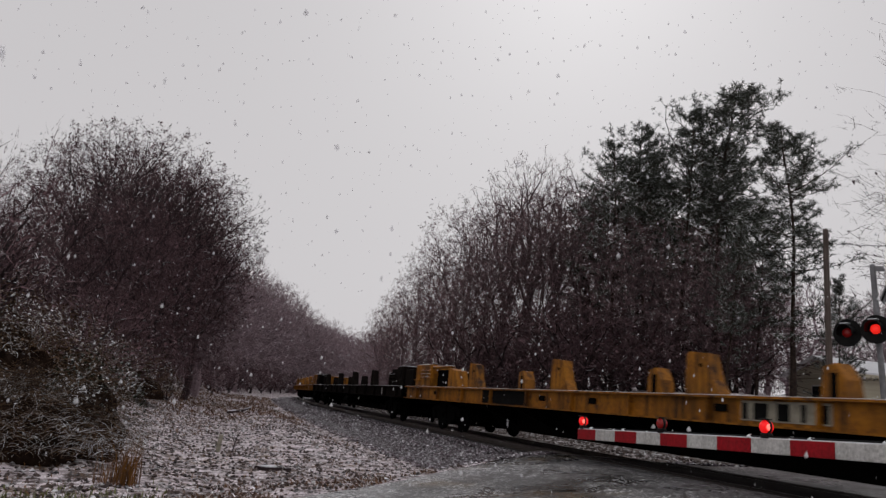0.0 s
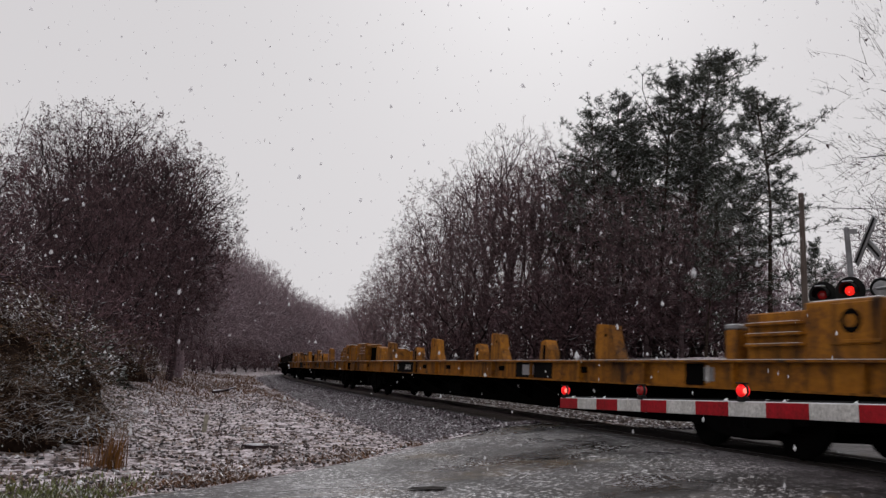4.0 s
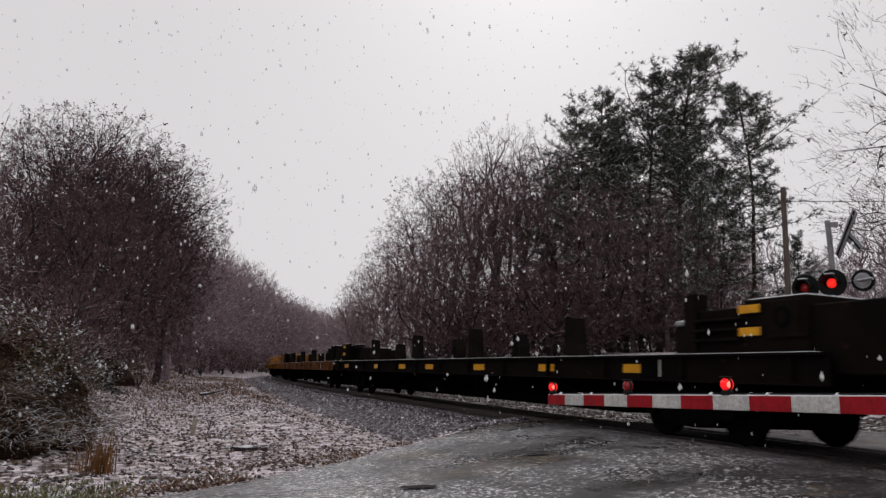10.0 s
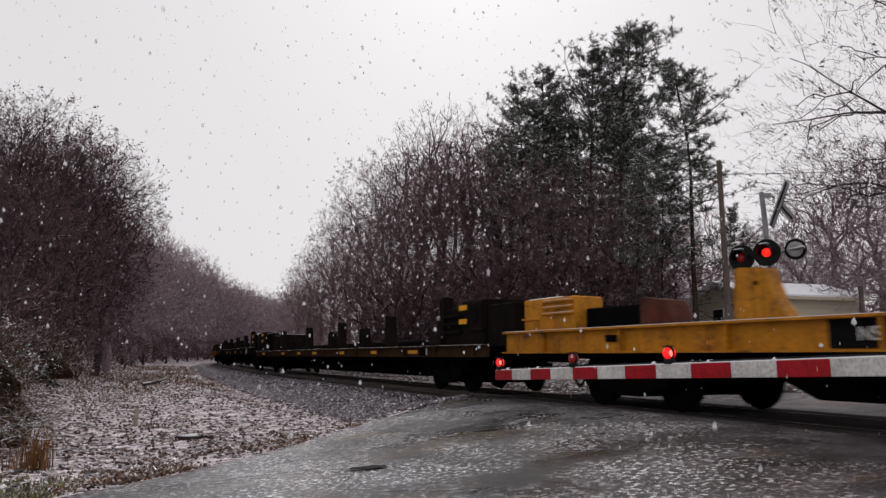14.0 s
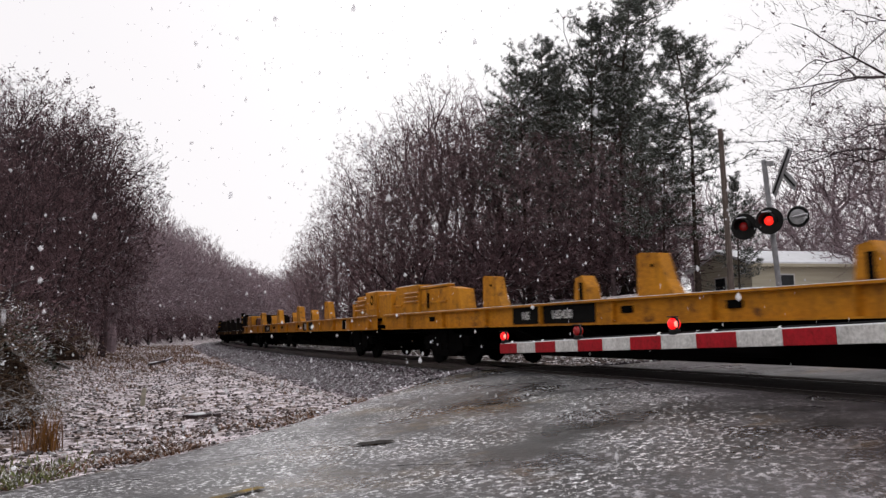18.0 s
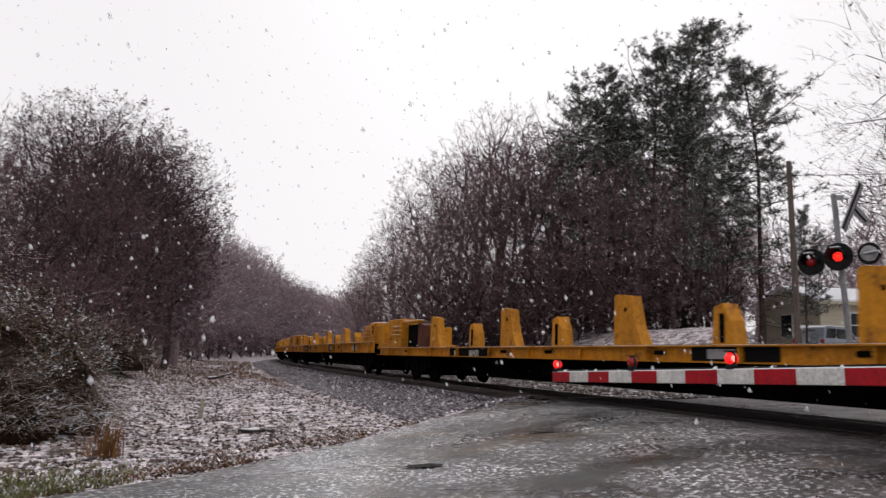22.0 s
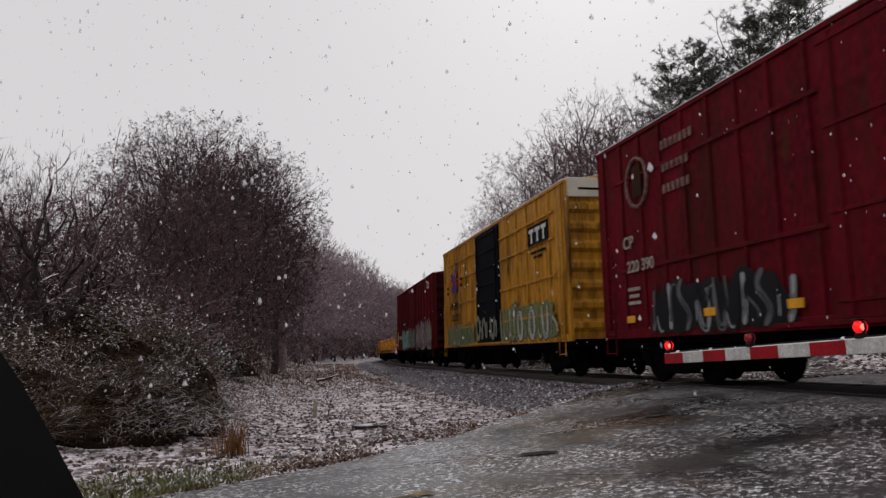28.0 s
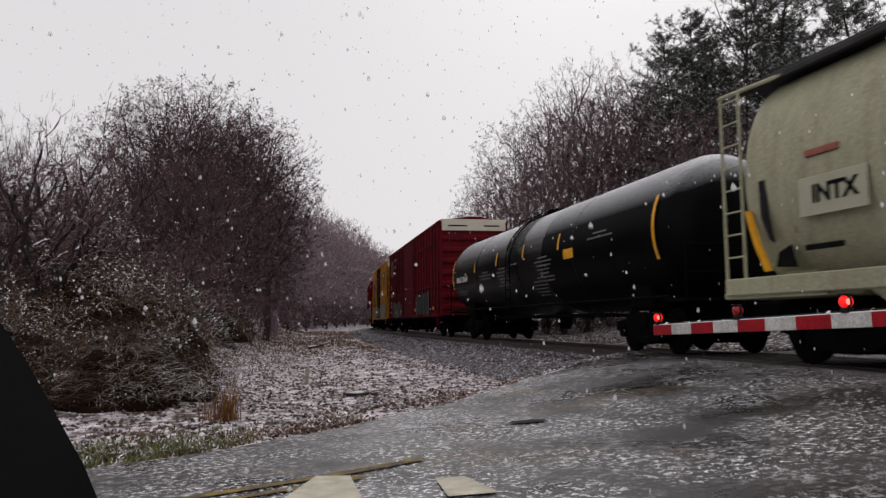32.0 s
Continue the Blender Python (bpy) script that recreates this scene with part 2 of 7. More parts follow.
PINE_BARK = material("pine_bark", (0.085, 0.06, 0.048), 0.9, dark=(0.02, 0.015, 0.013), scale=5, snow=0.12)
NEEDLE = material("pine_needles_dusted_with_snow", (0.10, 0.112, 0.092), 0.8, dark=(0.045, 0.051, 0.041), scale=0.8, snow=0.68, snow_scale=1.6, vary=0.25, snow_from=0.35, island=0.6)
# near black, since the shade inside the thickets is put into this brown
HEART = material("shaded_hollow_brown", (0.030, 0.018, 0.013), 0.95, dark=(0.008, 0.005, 0.004), scale=7, bump=1.0, spec=0.02)
FAR_BED = material("brown_gravel_beyond_the_rails", (0.12, 0.095, 0.085), 0.9, dark=(0.04, 0.030, 0.027), scale=6, bump=0.8, snow=0.22, snow_scale=5)
BRIAR = material("dead_briar_stems", (0.155, 0.092, 0.050), 0.9, dark=(0.028, 0.017, 0.010), scale=1.5, snow=0.34, snow_from=0.5, snow_scale=1.1, island=0.5)
IVY = material("evergreen_vine_leaves", (0.024, 0.032, 0.016), 0.7, dark=(0.010, 0.014, 0.008), scale=2, snow=0.28, snow_scale=2)
STRAW = material("dry_straw_grass", (0.27, 0.125, 0.03), 0.9, dark=(0.12, 0.055, 0.02), scale=4, snow=0.15)
DEAD_LEAF = material("brown_dead_leaves", (0.24, 0.135, 0.08), 0.9, dark=(0.10, 0.058, 0.042), scale=4, snow=0.36, snow_scale=8, island=0.5)
GRASS = material("frosted_grass", (0.185, 0.22, 0.088), 0.9, dark=(0.12, 0.11, 0.045), scale=2, snow=0.50, snow_scale=3, island=0.5)
YELLOW = material("railway_yellow_paint", (0.48, 0.198, 0.010), 0.55, dark=(0.31, 0.115, 0.008), scale=1.6, rust=0.14, fine=20, grime=0.38)
YELLOW_OLD = material("aged_orange_yellow_paint", (0.34, 0.135, 0.010), 0.6, dark=(0.20, 0.072, 0.010), scale=1.6, rust=0.16, fine=20, grime=0.95)
YELLOW_RUST = material("rusty_yellow_paint", (0.27, 0.10, 0.018), 0.65, dark=(0.13, 0.045, 0.012), scale=1.8, rust=0.22, fine=18, grime=0.7)
DARK_RUST = material("sooty_rust_paint", (0.011, 0.008, 0.006), 0.8, spec=0.03, dark=(0.006, 0.0045, 0.0045), scale=2, rust=0.05)
OLIVE_RUST = material("faded_olive_rust_paint", (0.055, 0.032, 0.014), 0.8, spec=0.04, dark=(0.028, 0.018, 0.012), scale=2, rust=0.15)
RED_RUST = material("dark_red_rust", (0.14, 0.034, 0.016), 0.7, dark=(0.03, 0.010, 0.008), scale=2, rust=0.2)
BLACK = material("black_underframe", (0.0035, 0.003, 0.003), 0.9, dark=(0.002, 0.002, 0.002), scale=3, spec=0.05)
BOX_YELLOW = material("boxcar_yellow_paint", (0.48, 0.218, 0.018), 0.5, dark=(0.37, 0.17, 0.015), scale=0.9, rust=0.06, stretch=(1, 1, 0.35), fine=16, grime=0.8)
BOX_RED = material("boxcar_oxide_red_paint", (0.125, 0.005, 0.010), 0.7, spec=0.04, dark=(0.055, 0.002, 0.005), scale=1.0, rust=0.05, stretch=(1, 1, 0.35), fine=16, grime=0.5)
BOX_MAROON = material("boxcar_maroon_paint", (0.13, 0.006, 0.013), 0.7, spec=0.04, dark=(0.032, 0.0015, 0.004), scale=1.3, rust=0.10, stretch=(1, 1, 0.35), fine=16, grime=0.6)
# the boxcar's end lies in shadow; that shade and grime darken this paint
SHADED_END = material("shaded_grimy_red_paint", (0.030, 0.0035, 0.0045), 0.8, spec=0.03, dark=(0.009, 0.003, 0.003), scale=0.9, rust=0.06, grime=0.7)
BOX_END = material("boxcar_cream_panel", (0.62, 0.58, 0.48), 0.6, dark=(0.5, 0.46, 0.38), scale=2)
DOOR_NAVY = material("dark_navy_door_paint", (0.006, 0.007, 0.012), 0.7, dark=(0.004, 0.004, 0.007), scale=1.5, spec=0.04)
SPILL = material("dark_wet_spill", (0.004, 0.004, 0.004), 0.45, dark=(0.002, 0.002, 0.002), scale=1.5, snow=0.12, snow_scale=20.0, spec=0.08, snow_from=0.6)
TANK = material("black_tank_paint", (0.004, 0.004, 0.0045), 0.35, dark=(0.002, 0.002, 0.0025), scale=0.8, snow=0.62, snow_scale=45.0, spec=0.05, snow_from=0.34, snow_to=1.0)
PRINT = material("grey_small_print", (0.16, 0.16, 0.155), 0.7, scale=9)
HOPPER = material("pale_green_grey_hopper_paint", (0.37, 0.365, 0.25), 0.6, dark=(0.27, 0.255, 0.175), scale=0.8, rust=0.06, stretch=(1, 1, 0.7), fine=30, grime=0.22)
HOPPER_PATCH = material("pale_repainted_patch", (0.47, 0.46, 0.35), 0.6, dark=(0.40, 0.39, 0.29), scale=2.0)
HOPPER_DARK = material("dark_roof_sheet", (0.05, 0.05, 0.05), 0.7, scale=2)
WHITE = material("white_lettering_paint", (0.80, 0.80, 0.78), 0.6, scale=9, rust=0.03)
CREAM = material("cream_lettering_paint", (0.42, 0.39, 0.31), 0.6, scale=9)
FADED = material("faded_cream_paint", (0.24, 0.17, 0.13), 0.6, scale=9, dark=(0.11, 0.03, 0.03))
INK = material("black_lettering_paint", (0.009, 0.009, 0.009), 0.7, spec=0.05)
SAFETY = material("yellow_reflective_tape", (0.85, 0.42, 0.02), 0.4, dark=(0.7, 0.32, 0.02))
STEEL = material("worn_rail_steel", (0.22, 0.19, 0.17), 0.35, metal=0.8, scale=12)
TIE = material("creosoted_tie", (0.045, 0.036, 0.03), 0.9, dark=(0.02, 0.017, 0.015), scale=4, snow=0.35, snow_scale=6)
GATE_RED = material("gate_red_sheeting", (0.36, 0.010, 0.018), 0.4, dark=(0.22, 0.008, 0.012), scale=5, fine=40, grime=0.3)
GATE_WHITE = material("gate_white_sheeting", (0.60, 0.59, 0.57), 0.45, dark=(0.42, 0.41, 0.39), scale=5, fine=40, grime=0.3)
GALV = material("galvanised_steel", (0.30, 0.30, 0.31), 0.5, metal=0.3, dark=(0.18, 0.18, 0.19), scale=6, snow=0.4)
SIGN_GREY = material("back_of_aluminium_sign", (0.36, 0.36, 0.37), 0.5, dark=(0.24, 0.24, 0.25), scale=5, snow=0.3)
LAMP_BLACK = material("matt_black_lamp_housing", (0.010, 0.010, 0.010), 0.6)
LENS = glow("lit_red_lens", (1.0, 0.022, 0.014), 1.0)
GATE_LENS = glow("lit_gate_lens", (1.0, 0.012, 0.014), 0.75)
BULB = glow("glowing_bulb_core", (1.0, 0.16, 0.12), 2.2)
LENS_DIM = glow("dim_red_lens", (0.25, 0.008, 0.008), 0.12)
WOOD_POLE = material("weathered_utility_pole", (0.16, 0.13, 0.115), 0.9, dark=(0.08, 0.064, 0.056), scale=3, stretch=(6, 6, 0.5))
WALL_CREAM = material("cream_siding", (0.50, 0.46, 0.35), 0.8, dark=(0.42, 0.38, 0.29), scale=1.0, stretch=(0.3, 0.3, 6))
SNOW = material("settled_snow", (0.80, 0.81, 0.84), 0.9, dark=(0.70, 0.71, 0.74), scale=2.0)
GLASS_DARK = material("dark_window_glass", (0.02, 0.022, 0.025), 0.1)
FLAKE = bpy.data.materials.new("snowflake")
FLAKE.use_nodes = True
_n, _l = FLAKE.node_tree.nodes, FLAKE.node_tree.links
_d, _t, _m = _n.new("ShaderNodeBsdfDiffuse"), _n.new("ShaderNodeBsdfTranslucent"), _n.new("ShaderNodeMixShader")
_d.inputs["Color"].default_value = _t.inputs["Color"].default_value = (0.97, 0.97, 1.0, 1)
_l.new(_d.outputs[0], _m.inputs[1])
_l.new(_t.outputs[0], _m.inputs[2])
_v, _x = _n.new("ShaderNodeBsdfTransparent"), _n.new("ShaderNodeMixShader")
_m.inputs["Fac"].default_value = 0.62
_x.inputs["Fac"].default_value = 0.44
_l.new(_m.outputs[0], _x.inputs[1])
_l.new(_v.outputs[0], _x.inputs[2])
_l.new(_x.outputs[0], _n["Material Output"].inputs["Surface"])
PAINT_LINE = material("worn_yellow_road_paint", (0.30, 0.20, 0.045), 0.8, dark=(0.075, 0.07, 0.06), scale=7)
PAINT_WHITE = material("worn_white_road_paint", (0.62, 0.58, 0.47), 0.8, dark=(0.40, 0.37, 0.30), scale=5)
CAR_PAINT = material("pale_blue_grey_car_paint", (0.26, 0.29, 0.34), 0.35, dark=(0.20, 0.22, 0.26), scale=2, snow=0.5, snow_scale=2.0, spec=0.4)
# dark brown-grey for the shadow that the passing train throws on the crossing
TRACK_SHADE = material("dark_track_shade", (0.055, 0.047, 0.046), 0.9, dark=(0.026, 0.022, 0.021), scale=5, spec=0.04, stretch=(4, 0.6, 1), vary=0.3)
HOLE = material("broken_dark_asphalt", (0.045, 0.039, 0.037), 0.9, dark=(0.02, 0.017, 0.016), scale=12)
RUBBER = material("worn_tyre_rubber", (0.02, 0.02, 0.02), 0.85, dark=(0.012, 0.012, 0.012), scale=9)
CAR_BLACK = material("matt_black_plastic", (0.006, 0.006, 0.007), 0.6, scale=8)

# ---- mesh helpers ----
class Mesh:
    """Gathers vertices and faces for one mesh."""

    def __init__(self):
        self.v, self.f = [], []

    def add(self, verts, faces):
        o = len(self.v)
        self.v.extend(verts)
        self.f.extend([tuple(i + o for i in f) for f in faces])
        return self

    def box(self, x0, y0, z0, x1, y1, z1, b=0.012):
        """A box with chamfered edges."""
        b = min(b, 0.45 * min(x1 - x0, y1 - y0, z1 - z0))
        lo, hi = (x0, y0, z0), (x1, y1, z1)
        v, idx = [], {}
        for sx in (0, 1):
            for sy in (0, 1):
                for sz in (0, 1):
                    s = (sx, sy, sz)
                    for a in range(3):
                        p = [0, 0, 0]
                        for k in range(3):
                            e = hi[k] if s[k] else lo[k]
                            p[k] = e if k == a else e + (-b if s[k] else b)
                        idx[s, a] = len(v)
                        v.append(tuple(p))
        f = []
        for a in range(3):
            u, w = (a + 1) % 3, (a + 2) % 3
            for side in (0, 1):
                q = []
                for cu, cw in ((0, 0), (1, 0), (1, 1), (0, 1)):
                    s = [0, 0, 0]
                    s[a], s[u], s[w] = side, cu, cw
                    q.append(idx[tuple(s), a])
                f.append(tuple(q if side else q[::-1]))
            for cu in (0, 1):
                for cw in (0, 1):
                    s0, s1 = [0, 0, 0], [0, 0, 0]
                    s0[a], s1[a] = 0, 1
                    s0[u] = s1[u] = cu
                    s0[w] = s1[w] = cw
                    s0, s1 = tuple(s0), tuple(s1)
                    q = [idx[s0, u], idx[s1, u], idx[s1, w], idx[s0, w]]
                    f.append(tuple(q if cu != cw else q[::-1]))
        for s in [(i, j, k) for i in (0, 1) for j in (0, 1) for k in (0, 1)]:
            q = [idx[s, 0], idx[s, 1], idx[s, 2]]
            f.append(tuple(q if sum(s) % 2 else q[::-1]))
        return self.add(v, f)

    def rod(self, a, b, r0, r1=None, sides=6, caps=True):
        """A tapered rod from a to b."""
        r1 = r0 if r1 is None else r1
        a, b = Vector(a), Vector(b)
        d = (b - a).normalized()
        u = d.cross(Vector((0.31, 0.17, 0.93)) if abs(d.z) < 0.9 else Vector((1, 0, 0))).normalized()
        w = d.cross(u)
        v = []
        for p, r in ((a, r0), (b, r1)):
            for k in range(sides):
                t = 2 * math.pi * k / sides
                v.append(tuple(p + r * (math.cos(t) * u + math.sin(t) * w)))
        f = [(k, (k + 1) % sides, sides + (k + 1) % sides, sides + k) for k in range(sides)]
        if caps:
            f += [tuple(range(sides))[::-1], tuple(range(sides, 2 * sides))]
        return self.add(v, f)

    def spin(self, profile, sides=24, axis="y", at=(0, 0, 0)):
        """A surface of revolution of (along, radius) pairs about an axis through at."""
        v, f = [], []
        for s, r in profile:
            for k in range(sides):
                t = 2 * math.pi * k / sides
                c, d = r * math.cos(t), r * math.sin(t)
                p = {"x": (s, c, d), "y": (d, s, c), "z": (c, d, s)}[axis]
                v.append(tuple(p[i] + at[i] for i in range(3)))
        for i in range(len(profile) - 1):
            for k in range(sides):
                j = (k + 1) % sides
                f.append((i * sides + k, i * sides + j, (i + 1) * sides + j, (i + 1) * sides + k))
        f += [tuple(range(sides))[::-1], tuple(range((len(profile) - 1) * sides, len(profile) * sides))]
        return self.add(v, f)

    def prism(self, outline, a, b, axis="x"):
        """A closed outline drawn in the two other axes, pushed from a to b along an axis."""
        n = len(outline)
        v = [{"x": (s, p, q), "y": (p, s, q), "z": (p, q, s)}[axis] for s in (a, b) for p, q in outline]
        f = [(k, (k + 1) % n, n + (k + 1) % n, n + k) for k in range(n)] + [tuple(range(n))[::-1], tuple(range(n, 2 * n))]
        return self.add(v, f)

    def mesh(self, name, smooth=False):
        me = bpy.data.meshes.new(name)
        me.from_pydata(self.v, [], self.f)
        bm = bmesh.new()
        bm.from_mesh(me)
        if len(bm.faces) < 6000:
            bmesh.ops.recalc_face_normals(bm, faces=bm.faces)
        bm.to_mesh(me)
        bm.free()
        if smooth:
            me.shade_smooth()
        return me


def part(name, shape, mat, parent=None, label="", smooth=False):
    me = shape if isinstance(shape, bpy.types.Mesh) else shape.mesh(name, smooth)
    if not me.materials:
        me.materials.append(mat)
    ob = new(name, me)
    ob.parent = parent
    return tagged(ob, label)


def thing(name, label, category, m=None, group=""):
    ob = new(name)
    ob.empty_display_size = 0.2
    if m is not None:
        ob.matrix_world = m
    return tagged(ob, label, category, group)


def lettering(text, size, mat, parent, m, name="lettering", depth=0.003, bold=0.0):
    """Built-in font text turned into a mesh; reads along local x, up local y."""
    cu = bpy.data.curves.new(name, "FONT")
    cu.body, cu.size, cu.extrude, cu.align_x, cu.offset = text, size, depth, "CENTER", bold
    tmp = new(name, cu)
    me = bpy.data.meshes.new_from_object(tmp.evaluated_get(bpy.context.evaluated_depsgraph_get()))
    bpy.data.objects.remove(tmp)
    me.materials.clear()
    me.materials.append(mat)
    ob = new(name, me)
    ob.parent = parent
    ob.matrix_local = m
    return ob


# ---- the line of the track: an arc, its rail heads at RAIL ----
RC, XC, YC, RAIL = 537.0, 7.53, 39.5, 0.60


def on_track(s, off=0.0):
    """Place and heading (radians, to the right of +y) at s metres along the track; off is to the left of the way."""
    lim = min(max(s, -75.0), 190.0)
    a = lim / RC
    x, y = XC + RC - (RC + off) * math.cos(a), YC + (RC + off) * math.sin(a)
    e = s - lim
    return x + e * math.sin(a), y + e * math.cos(a), a


def from_track(x, y):
    """Metres from the track's middle, positive on the camera's side, and metres along it."""
    r = math.hypot(x - XC - RC, y - YC)
    a = math.atan2(y - YC, XC + RC - x)
    return r - RC, RC * a


def smooth(a, b, x):
    t = min(max((x - a) / (b - a), 0.0), 1.0)
    return t * t * (3 - 2 * t)


EDGE = [(-60, -22), (-30, -7), (-6, 4.6), (-0.95, 8.1), (1.05, 10.1), (4.2, 12.7), (6.6, 14.5), (8.0, 14.8), (9.2, 14.2), (11.6, 13.3), (13.2, 12.3), (20, 11.0), (90, 3)]


def road_edge(x):
    for (x0, y0), (x1, y1) in zip(EDGE, EDGE[1:]):
        if x <= x1:
            return y0 + (y1 - y0) * (x - x0) / (x1 - x0)
    return EDGE[-1][1]


def road_height(x, y):
    d, s = from_track(x, y)
    if d > 0:
        return 0.595 * (1 - smooth(0.9, 8.5, d)) ** 1.15
    return 0.595 + 0.11 * smooth(0.9, 3.0, -d) - 0.45 * smooth(3.6, 12.0, -d)


def bank(x, y):
    """The snowy slope that rises from the far side of the railway to the foot of the pines."""
    d = from_track(x, y)[0]
    b = math.degrees(math.atan2(x, y)) if y > 1 else 90.0
    return 2.0 * smooth(8, 16, -d) * smooth(18, 27, b) * (1 - smooth(38, 43, b)) * (1 - smooth(70, 110, y))


def ground_height(x, y):
    """The lot, the ballast shoulder, the banks under the woods."""
    d, s = from_track(x, y)
    n = noise.noise(Vector((x * 0.35, y * 0.35, 0.3)))
    z = 0.05 * n + 0.03 * noise.noise(Vector((x * 1.3, y * 1.3, 4.0)))
    far = smooth(18, 60, y)
    z += 0.25 * far
    if d > 0:
        z += 1.3 * smooth(7.5, 16, d) * smooth(14, 30, y) + 0.4 * smooth(8, 12, d) * smooth(9, 14, y)
        z += 0.22 * smooth(1.6, 0.0, abs(d - 5.6)) * smooth(16, 19, y) * smooth(60, 26, y)
    else:
        z += 0.3 + 0.8 * smooth(7, 14, -d) + 0.9 * smooth(20.5, 25, -d) + bank(x, y)
    bed = 0.43 * 1.0
    if abs(d) < 4.6:
        z = max(z, bed - 0.30 * max(0.0, abs(d) - 1.75))
    if abs(d) < 1.75:
        z = bed
    e = road_edge(x)
    if y < e + 1.6:
        r = road_height(x, y) - 0.012
        k = smooth(e + 1.6, e + 0.1, y)
        z = z + (r - z) * k
        if y < e - 0.2:
            z = r - 0.05
    return z

# ---- ground, road, track ----
def spaced(lo, hi, near, grow, at):
    """Coordinates that lie close together about `at` and spread outwards."""
    up, dn, step = [at], [at], near
    while up[-1] < hi:
        step = near if abs(up[-1] - at) < 18 else step * grow
        up.append(up[-1] + step)
    step = near
    while dn[-1] > lo:
        step = near if abs(dn[-1] - at) < 20 else step * grow
        dn.append(dn[-1] - step)
    return dn[:0:-1] + up


def build_ground():
    xs, ys = spaced(-900, 900, 0.26, 1.14, 3.0), spaced(-900, 1200, 0.26, 1.14, 22.0)
    v = [(x, y, ground_height(x, y) - (0.12 if abs(from_track(x, y)[0]) < 3.1 else 0.0)) for y in ys for x in xs]
    w = len(xs)
    f = [(j * w + i, j * w + i + 1, (j + 1) * w + i + 1, (j + 1) * w + i) for j in range(len(ys) - 1) for i in range(w - 1)]
    ob = part("ground", Mesh().add(v, f), GROUND, smooth=True)
    tagged(ob, "gravelly ground dusted with patchy wet snow", "ground", kind="structure")


def build_road():
    xs = [-60 + 1.5 * i for i in range(34)] + [-9 + 0.3 * i for i in range(96)] + [20 + 2 * i for i in range(30)]
    ts = [0, 0.004, 0.012, 0.03, 0.06] + [0.1 + 0.03 * i for i in range(31)]
    v, f = [], []
    for x in xs:
        e = road_edge(x) + 0.10 * noise.noise(Vector((x * 0.9, 2.0, 0)))
        for t in ts:
            y = e + (-16 - e) * t
            v.append((x, y, road_height(x, y) + 0.012 * noise.noise(Vector((x * 0.5, y * 0.5, 7))) - (0.05 if t == 0 else 0)))
    n = len(ts)
    for i in range(len(xs) - 1):
        for j in range(n - 1):
            f.append((i * n + j, (i + 1) * n + j, (i + 1) * n + j + 1, i * n + j + 1))
    ob = part("road", Mesh().add(v, f), ROAD, smooth=True)
    tagged(ob, "wet dark asphalt road with slush rising to the crossing", "road", kind="structure")
    # painted lines, worn
    for name, label, mat, pts, wid in (("road_line", "worn yellow centre line", PAINT_LINE, [(-3.2, 4.62), (-0.69, 6.0), (1.1, 6.98)], 0.11),
                                       ("road_line", "worn yellow centre line", PAINT_LINE, [(-3.1, 4.40), (-0.6, 5.78), (0.5, 6.38)], 0.09)):
        g = Mesh()
        for (x0, y0), (x1, y1) in zip(pts, pts[1:]):
            for k in range(6):
                a, b = k / 6, (k + 1) / 6
                q = []
                for t, side in ((a, -1), (b, -1), (b, 1), (a, 1)):
                    x, y = x0 + (x1 - x0) * t - side * wid / 2 * 0.48, y0 + (y1 - y0) * t + side * wid / 2 * 0.87
                    q.append((x, y, road_height(x, y) + 0.016))
                g.add(q, [(0, 1, 2, 3)])
        tagged(part(name, g, mat), label, "road marking", kind="structure")
    for quad in ([(-0.14, 5.72), (0.43, 5.58), (0.40, 6.44), (0.12, 6.50)], [(1.04, 5.45), (1.42, 5.42), (1.30, 6.06), (1.06, 6.10)]):
        g = Mesh().add([(x, y, road_height(x, y) + 0.017) for x, y in quad], [(0, 1, 2, 3)])
        tagged(part("road_marking", g, PAINT_WHITE), "worn white bar painted on the asphalt", "road marking", kind="structure")


def build_road_damage():
    rnd = random.Random(64)
    for cx, cy, rx, ry, turn in ((2.53, 8.33, 0.24, 0.10, -24), (4.6, 9.6, 0.20, 0.06, -30)):
        g, m = Mesh(), pose(cx, cy, 0, 0, 0, turn)
        ring = [m @ Vector((rx * rnd.uniform(0.75, 1.2) * math.cos(a * 0.449), ry * rnd.uniform(0.7, 1.25) * math.sin(a * 0.449), 0)) for a in range(14)]
        g.add([(p.x, p.y, road_height(p.x, p.y) + 0.020) for p in ring], [tuple(range(14))])
        tagged(part("pothole", g, HOLE), "dark ragged hole broken into the asphalt", "pothole", kind="structure")
    for pts in ([(2.35, 6.95), (2.55, 6.80), (2.70, 6.62), (2.95, 6.50), (3.2, 6.28)], [(0.9, 8.6), (1.3, 8.75), (1.9, 8.7), (2.3, 8.45)]):
        g = Mesh()
        for (x0, y0), (x1, y1) in zip(pts, pts[1:]):
            g.add([(x0, y0, road_height(x0, y0) + 0.018), (x1, y1, road_height(x1, y1) + 0.018), (x1, y1 + 0.022, road_height(x1, y1 + 0.022) + 0.018), (x0, y0 + 0.022, road_height(x0, y0 + 0.022) + 0.018)], [(0, 1, 2, 3)])
        tagged(part("road_crack", g, RUBBER), "thin dark crack in the asphalt", "road crack", kind="structure")


